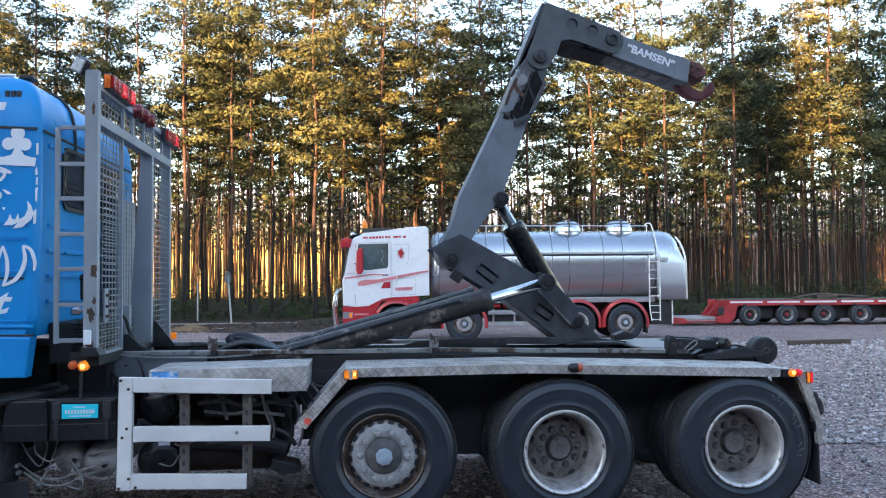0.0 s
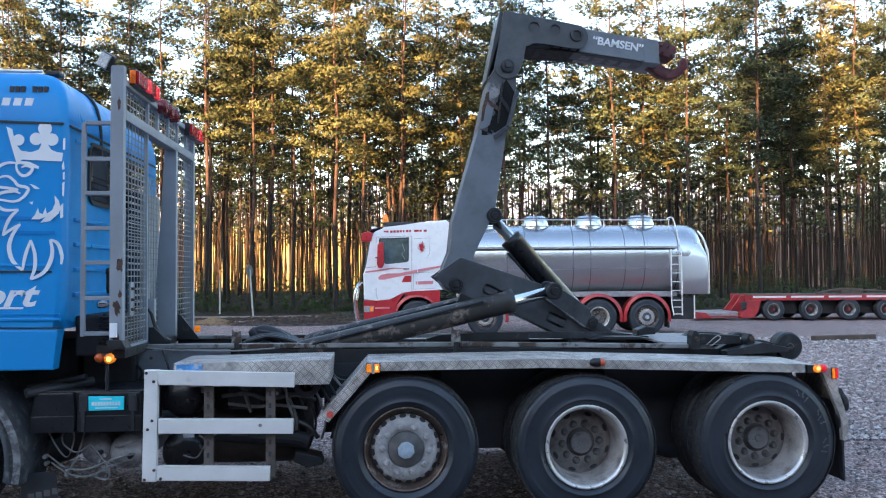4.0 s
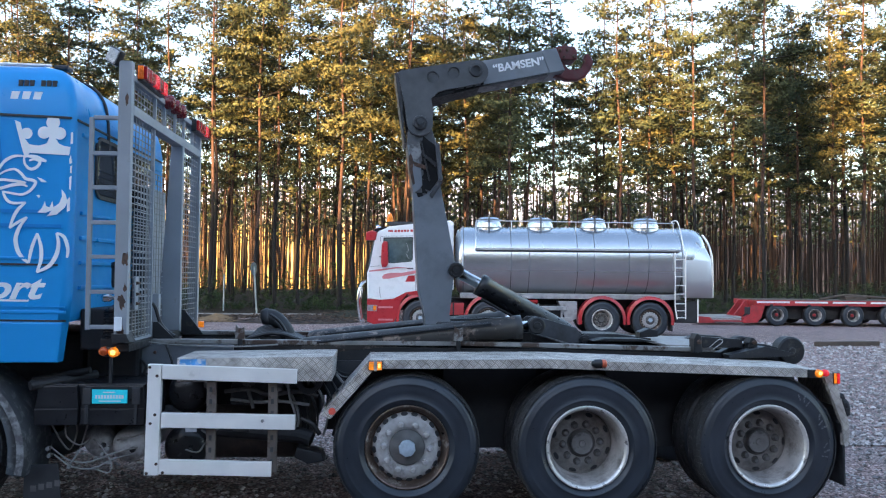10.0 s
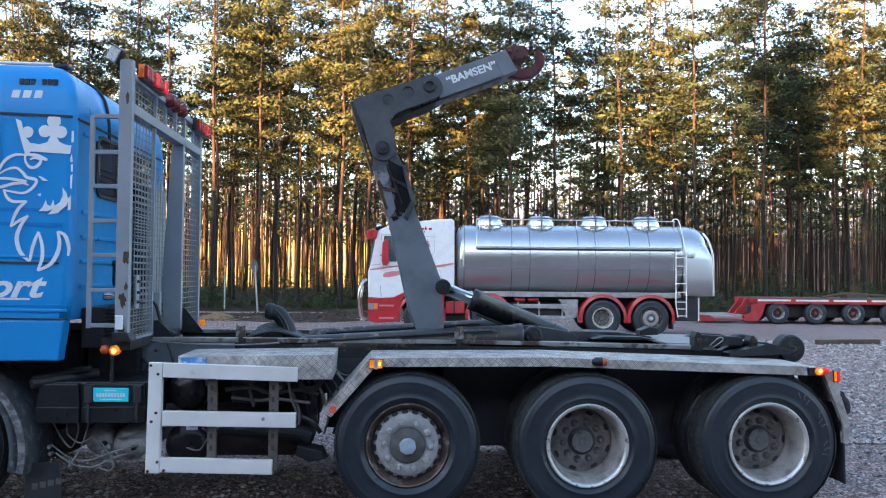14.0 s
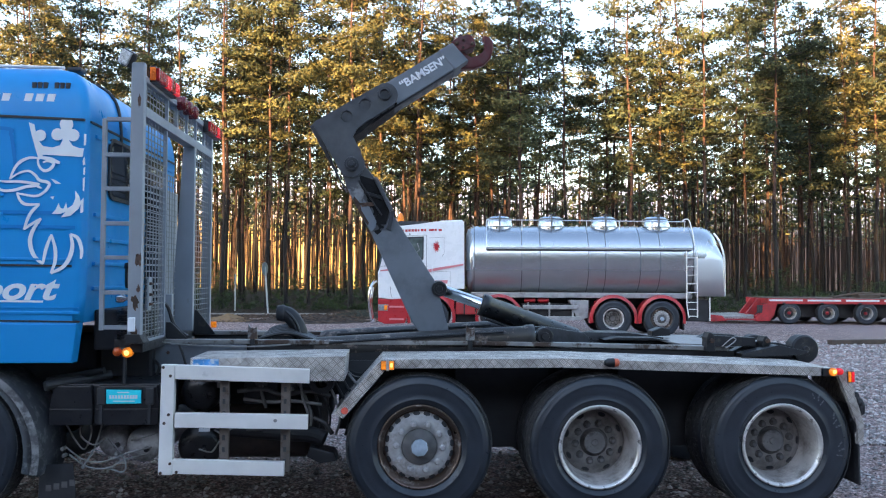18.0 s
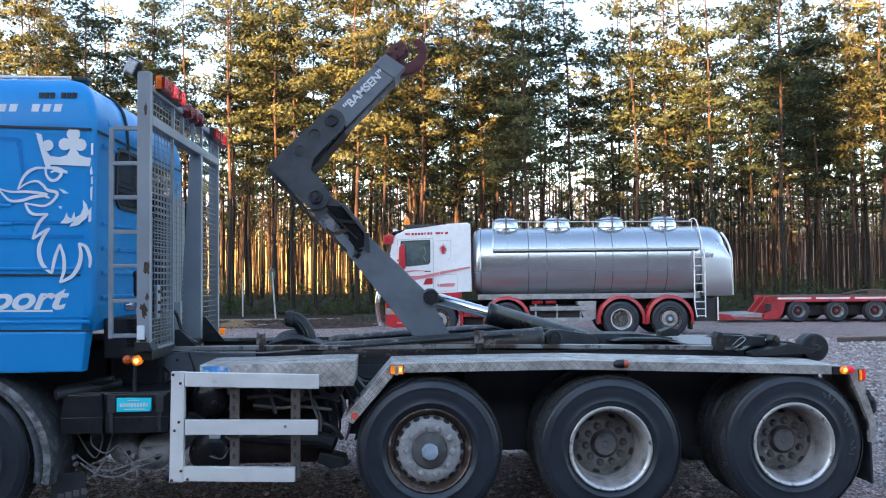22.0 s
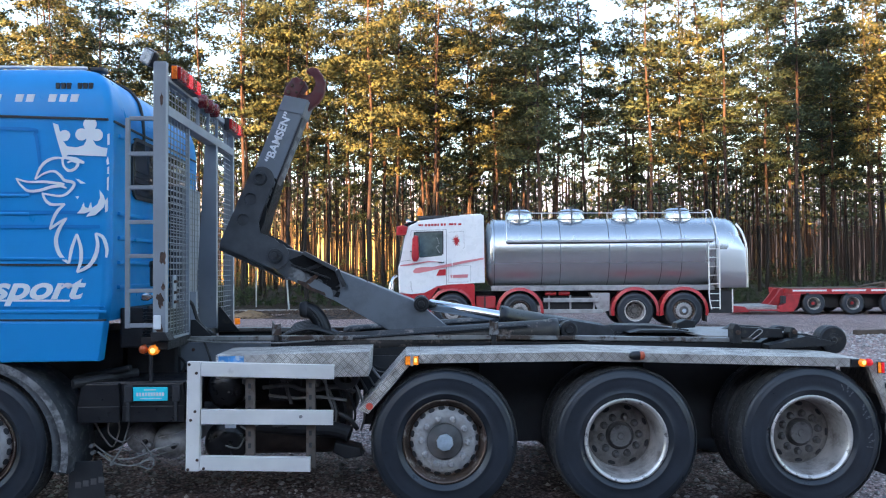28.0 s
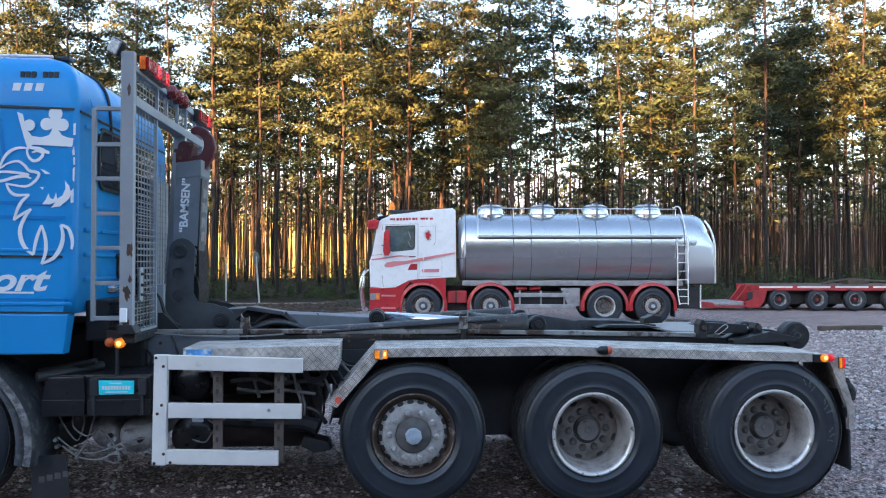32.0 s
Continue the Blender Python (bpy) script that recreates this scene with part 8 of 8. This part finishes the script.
part("pole", tube([(0, 0, -0.1), (0, 0, 1.75)], 0.035, 8), post_m, marker_post)
part("cap", tube([(0, 0, 1.75), (0, 0, 2.1)], 0.045, 8), mat("orange_cap", (0.5, 0.22, 0.08), 0.6), marker_post, "orange cap")


def heap(name, x, y, rx, ry, h, material, label, category, seed):
    """A low uneven heap with a ragged foot."""
    bm = bmesh.new()
    n, m, rings = 64, 20, []
    for i in range(m + 1):
        f = i / m
        ring = []
        for k in range(n):
            a = 2 * math.pi * k / n
            wob = 1 + 0.3 * noise.noise(Vector((math.cos(a) * 1.2 + seed, math.sin(a) * 1.2, 5)))
            p = Vector((math.cos(a) * rx * f * wob, math.sin(a) * ry * f * wob, 0))
            z = h * (1 - f) ** 1.1 * (1 + 0.6 * noise.noise(Vector((p.x * 1.1 + seed, p.y * 1.1, 1))))
            z += 0.05 * noise.noise(Vector((p.x * 4 + seed, p.y * 4, 2))) + 0.03 * noise.noise(Vector((p.x * 11, p.y * 11, seed)))
            ring.append(bm.verts.new((x + p.x, y + p.y, z * (1 - f ** 6) - 0.06 * f ** 3)))
        rings.append(ring)
    for a, b in zip(rings, rings[1:]):
        for k in range(n):
            bm.faces.new((a[k], a[(k + 1) % n], b[(k + 1) % n], b[k]))
    bmesh.ops.remove_doubles(bm, verts=bm.verts, dist=0.0005)
    return tagged(part(name, bm, material), label, category)


def gravel_track():
    """A pale wheel-worn track between the banks and the wood."""
    bm = bmesh.new()
    prv = None
    for k in range(91):
        x = -40 + 0.5 * k
        mid = 31.1 + 0.35 * noise.noise(Vector((x * 0.15, 3, 0)))
        half = 0.75 + 0.3 * noise.noise(Vector((x * 0.9, 7, 0)))
        now = []
        for y in (mid - half, mid + half):
            near = max(0.0, 1 - max(abs(x - 5) / 45, abs(y - 8) / 45))
            now.append(bm.verts.new((x, y, 0.012 + 0.035 * noise.noise(Vector((x * 0.22, y * 0.22, 0))) * near)))
        if prv:
            bm.faces.new((prv[0], now[0], now[1], prv[1]))
        prv = now
    tagged(part("gravel_track", bm, mat("track_gravel", (0.24, 0.21, 0.19), 0.95, 0, 0.3, 1.5, 0.5, 30, (0.14, 0.12, 0.105), 0.42, 3, spec=0.2)), "pale gravel track along the wood", "track", kind="structure")


gravel_track()
heap("sand_heap", -6.35, 25.6, 1.15, 0.9, 0.29, sand, "low heap of yellow-brown sand", "sand heap", 2)
soil = mat("leaf_soil", (0.07, 0.041, 0.028), 0.95, 0, 0.4, 2.5, 1.0, 22, (0.016, 0.012, 0.009), 0.5, 7)
moss = mat("dark_brash", (0.022, 0.024, 0.014), 0.95, 0, 0.4, 3, 0.8, 20, (0.05, 0.035, 0.02), 0.35, 6)
heap("earth_bank", -3.4, 25.6, 3.1, 1.8, 0.24, soil, "low bank of brown earth and leaves", "earth bank", 5)
heap("earth_bank", -8.6, 26.4, 2.1, 1.6, 0.22, soil, "low bank of brown earth and leaves", "earth bank", 9)
heap("brash_heap", -1.3, 28.3, 2.2, 1.2, 0.32, moss, "dark heap of branches and moss", "brash heap", 13)


def leaf_litter():
    """Dead leaves, twigs and clods scattered over the banks at the yard's edge."""
    rnd = random.Random(14)
    V, F = [], []
    for _ in range(5200):
        x, y = rnd.uniform(-11.0, 1.2), 24.4 + 5.4 * rnd.random()
        hump = max(0.0, 1 - ((x + 3.4) / 3.0) ** 2 - ((y - 25.6) / 1.7) ** 2) * 0.2 + max(0.0, 1 - ((x + 1.3) / 2.1) ** 2 - ((y - 28.3) / 1.1) ** 2) * 0.26
        c = Vector((x, y, hump + rnd.uniform(0.0, 0.05)))
        k = len(V)
        if rnd.random() < 0.2:
            a, L = rnd.uniform(0, 6.28), rnd.uniform(0.1, 0.35)
            d = Vector((math.cos(a) * L, math.sin(a) * L, rnd.uniform(-0.02, 0.14)))
            w = Vector((0, 0, 0.012))
            V.extend(((c - w)[:], (c + d)[:], (c + w)[:]))
            F.append((k, k + 1, k + 2))
        else:
            sz = rnd.uniform(0.025, 0.07)
            for q in range(4):
                V.append((c + Vector((rnd.uniform(-1, 1), rnd.uniform(-1, 1), rnd.uniform(-0.2, 0.9))) * sz)[:])
            F.extend(((k, k + 1, k + 2), (k, k + 2, k + 3), (k, k + 3, k + 1), (k + 1, k + 3, k + 2)))
    m = bpy.data.materials.new("dead_leaves")
    m.use_nodes = True
    nt = m.node_tree
    geo = nt.nodes.new("ShaderNodeNewGeometry")
    rmp = nt.nodes.new("ShaderNodeValToRGB")
    for e, (p, c) in zip(rmp.color_ramp.elements, ((0.0, (0.022, 0.014, 0.010)), (1.0, (0.13, 0.085, 0.06)))):
        e.position, e.color = p, (*c, 1)
    nt.links.new(geo.outputs["Random Per Island"], rmp.inputs["Fac"])
    nt.links.new(rmp.outputs["Color"], nt.nodes["Principled BSDF"].inputs["Base Color"])
    nt.nodes["Principled BSDF"].inputs["Roughness"].default_value = 0.9
    return tagged(new("leaf_litter", mesh_from("leaf_litter", V, F, m)), "brown dead leaves and twigs along the yard's edge", "leaf litter", kind="stuff")


leaf_litter()
timber = part("timber_beam", box(0, 1.9, -0.09, 0.09, 0.0, 0.12, 0.015), wood_old)
timber.matrix_basis = pose(11.22, 15.24, 0.0, 0, 0, 9.5)
tagged(timber, "weathered brown timber lying on gravel", "timber beam")
stone = part("pale_stone", lathe([(0.0, 0.11), (0.05, 0.10), (0.09, 0.06), (0.10, 0.0001)], 8, (12.45, 13.2, 0), "z"), mat("pale_stone", (0.42, 0.36, 0.33), 0.9, 0, 0.2, 8, 0.4))
tagged(stone, "pale stone lying in the gravel", "stone")


# ---- moving parts ----
# seconds, lean of the tipping frame, lean of the boom, in degrees
LIFT = [(0, -36.46, 13.7), (0.5, -35.25, 14.9), (1, -33.95, 16.1), (1.5, -32.62, 17.4), (2, -31.37, 18.7), (2.5, -30.1, 20.0), (3, -28.74, 21.3), (3.5, -27.38, 22.7)]
LIFT += [(5.5, -21.51, 28.6), (6, -20.0, 30.15), (6.5, -18.45, 31.65), (7, -16.6, 33.4), (7.5, -14.95, 35.1), (8, -13.13, 36.85), (8.5, -11.1, 38.8), (9, -8.97, 40.9), (9.5, -6.75, 43.2), (10, -6.0, 43.95), (10.5, -5.1, 44.9), (11, -2.04, 47.9)]
LIFT += [(11.5, 0, 50.15), (12, 0, 50.2), (12.5, 0, 50.2), (13, 0, 50.85), (13.5, 0, 52.1), (14, 0, 53.45), (14.5, 0, 54.95), (16.5, 0, 60.75), (17, 0, 62.3), (17.5, 0, 63.7), (18, 0, 65.1), (18.5, 0, 66.65), (19, 0, 68.3), (19.5, 0, 69.9), (20, 0, 71.5)]
LIFT += [(20.5, 0, 73.15), (21, 0, 74.8), (21.5, 0, 76.45), (22, 0, 78.0), (22.5, 0, 79.5), (23, 0, 81.15), (23.5, 0, 83.0), (24, 0, 84.7), (24.5, 0, 86.6), (25, 0, 88.6), (25.5, 0, 90.55), (27.5, 0, 98.75), (28, 0, 100.8), (28.5, 0, 103.1), (29, 0, 105.4)]
LIFT += [(29.5, 0, 107.9), (30, 0, 110.5), (30.5, 0, 113.1), (31, 0, 116.0), (31.5, 0, 118.5), (32, 0, 119.9)]


def between(base, eye):
    """Poses for a barrel at its base and a rod at its eye that point at one another."""
    deg = math.degrees(math.atan2(eye[1] - base[1], eye[0] - base[0]))
    return pose(base[0], 0, base[1], 0, -deg, 0), pose(eye[0], 0, eye[1], 0, -deg, 0)


def motions():
    rows_frame, rows_boom, rows_lift, rows_tilt = [], [], [], []
    for t, lean, arm in LIFT:
        rows_frame.append((t, pose(PIVOT[0], 0, PIVOT[1], 0, -lean, 0)))
        foot = turn2(FOOT_FLAT, PIVOT, lean)
        off = turn2(ELBOW_TO_FOOT, (0, 0), arm)
        elbow = (foot[0] - off[0], foot[1] - off[1])
        rows_boom.append((t, pose(elbow[0], 0, elbow[1], 0, -arm, 0)))
        mid = turn2(MID, PIVOT, lean)
        rows_lift.append((t, *between(LIFT_BASE, mid)))
        c = turn2(TILT_EYE, (0, 0), arm)
        low = turn2(LOWER_PIN, PIVOT, lean)
        rows_tilt.append((t, *between(low, (elbow[0] + c[0], elbow[1] + c[1]))))
    walk(guide, [(t, pose(-0.93, 0, 1.235, 0, a, 0)) for t, a in ((0, -35), (9, -34), (9.6, -25), (10, -8), (10.5, 0), (13, 0), (25, 0), (29.5, -2), (30.5, -12), (31.3, -28), (32, -42))])
    walk(frame_part, rows_frame)
    walk(boom, rows_boom)
    for pair, rows in ((lifts, rows_lift), (tilts, rows_tilt)):
        for barrel, rod in pair:
            walk(barrel, [(t, a) for t, a, b in rows])
            walk(rod, [(t, b) for t, a, b in rows])


motions()
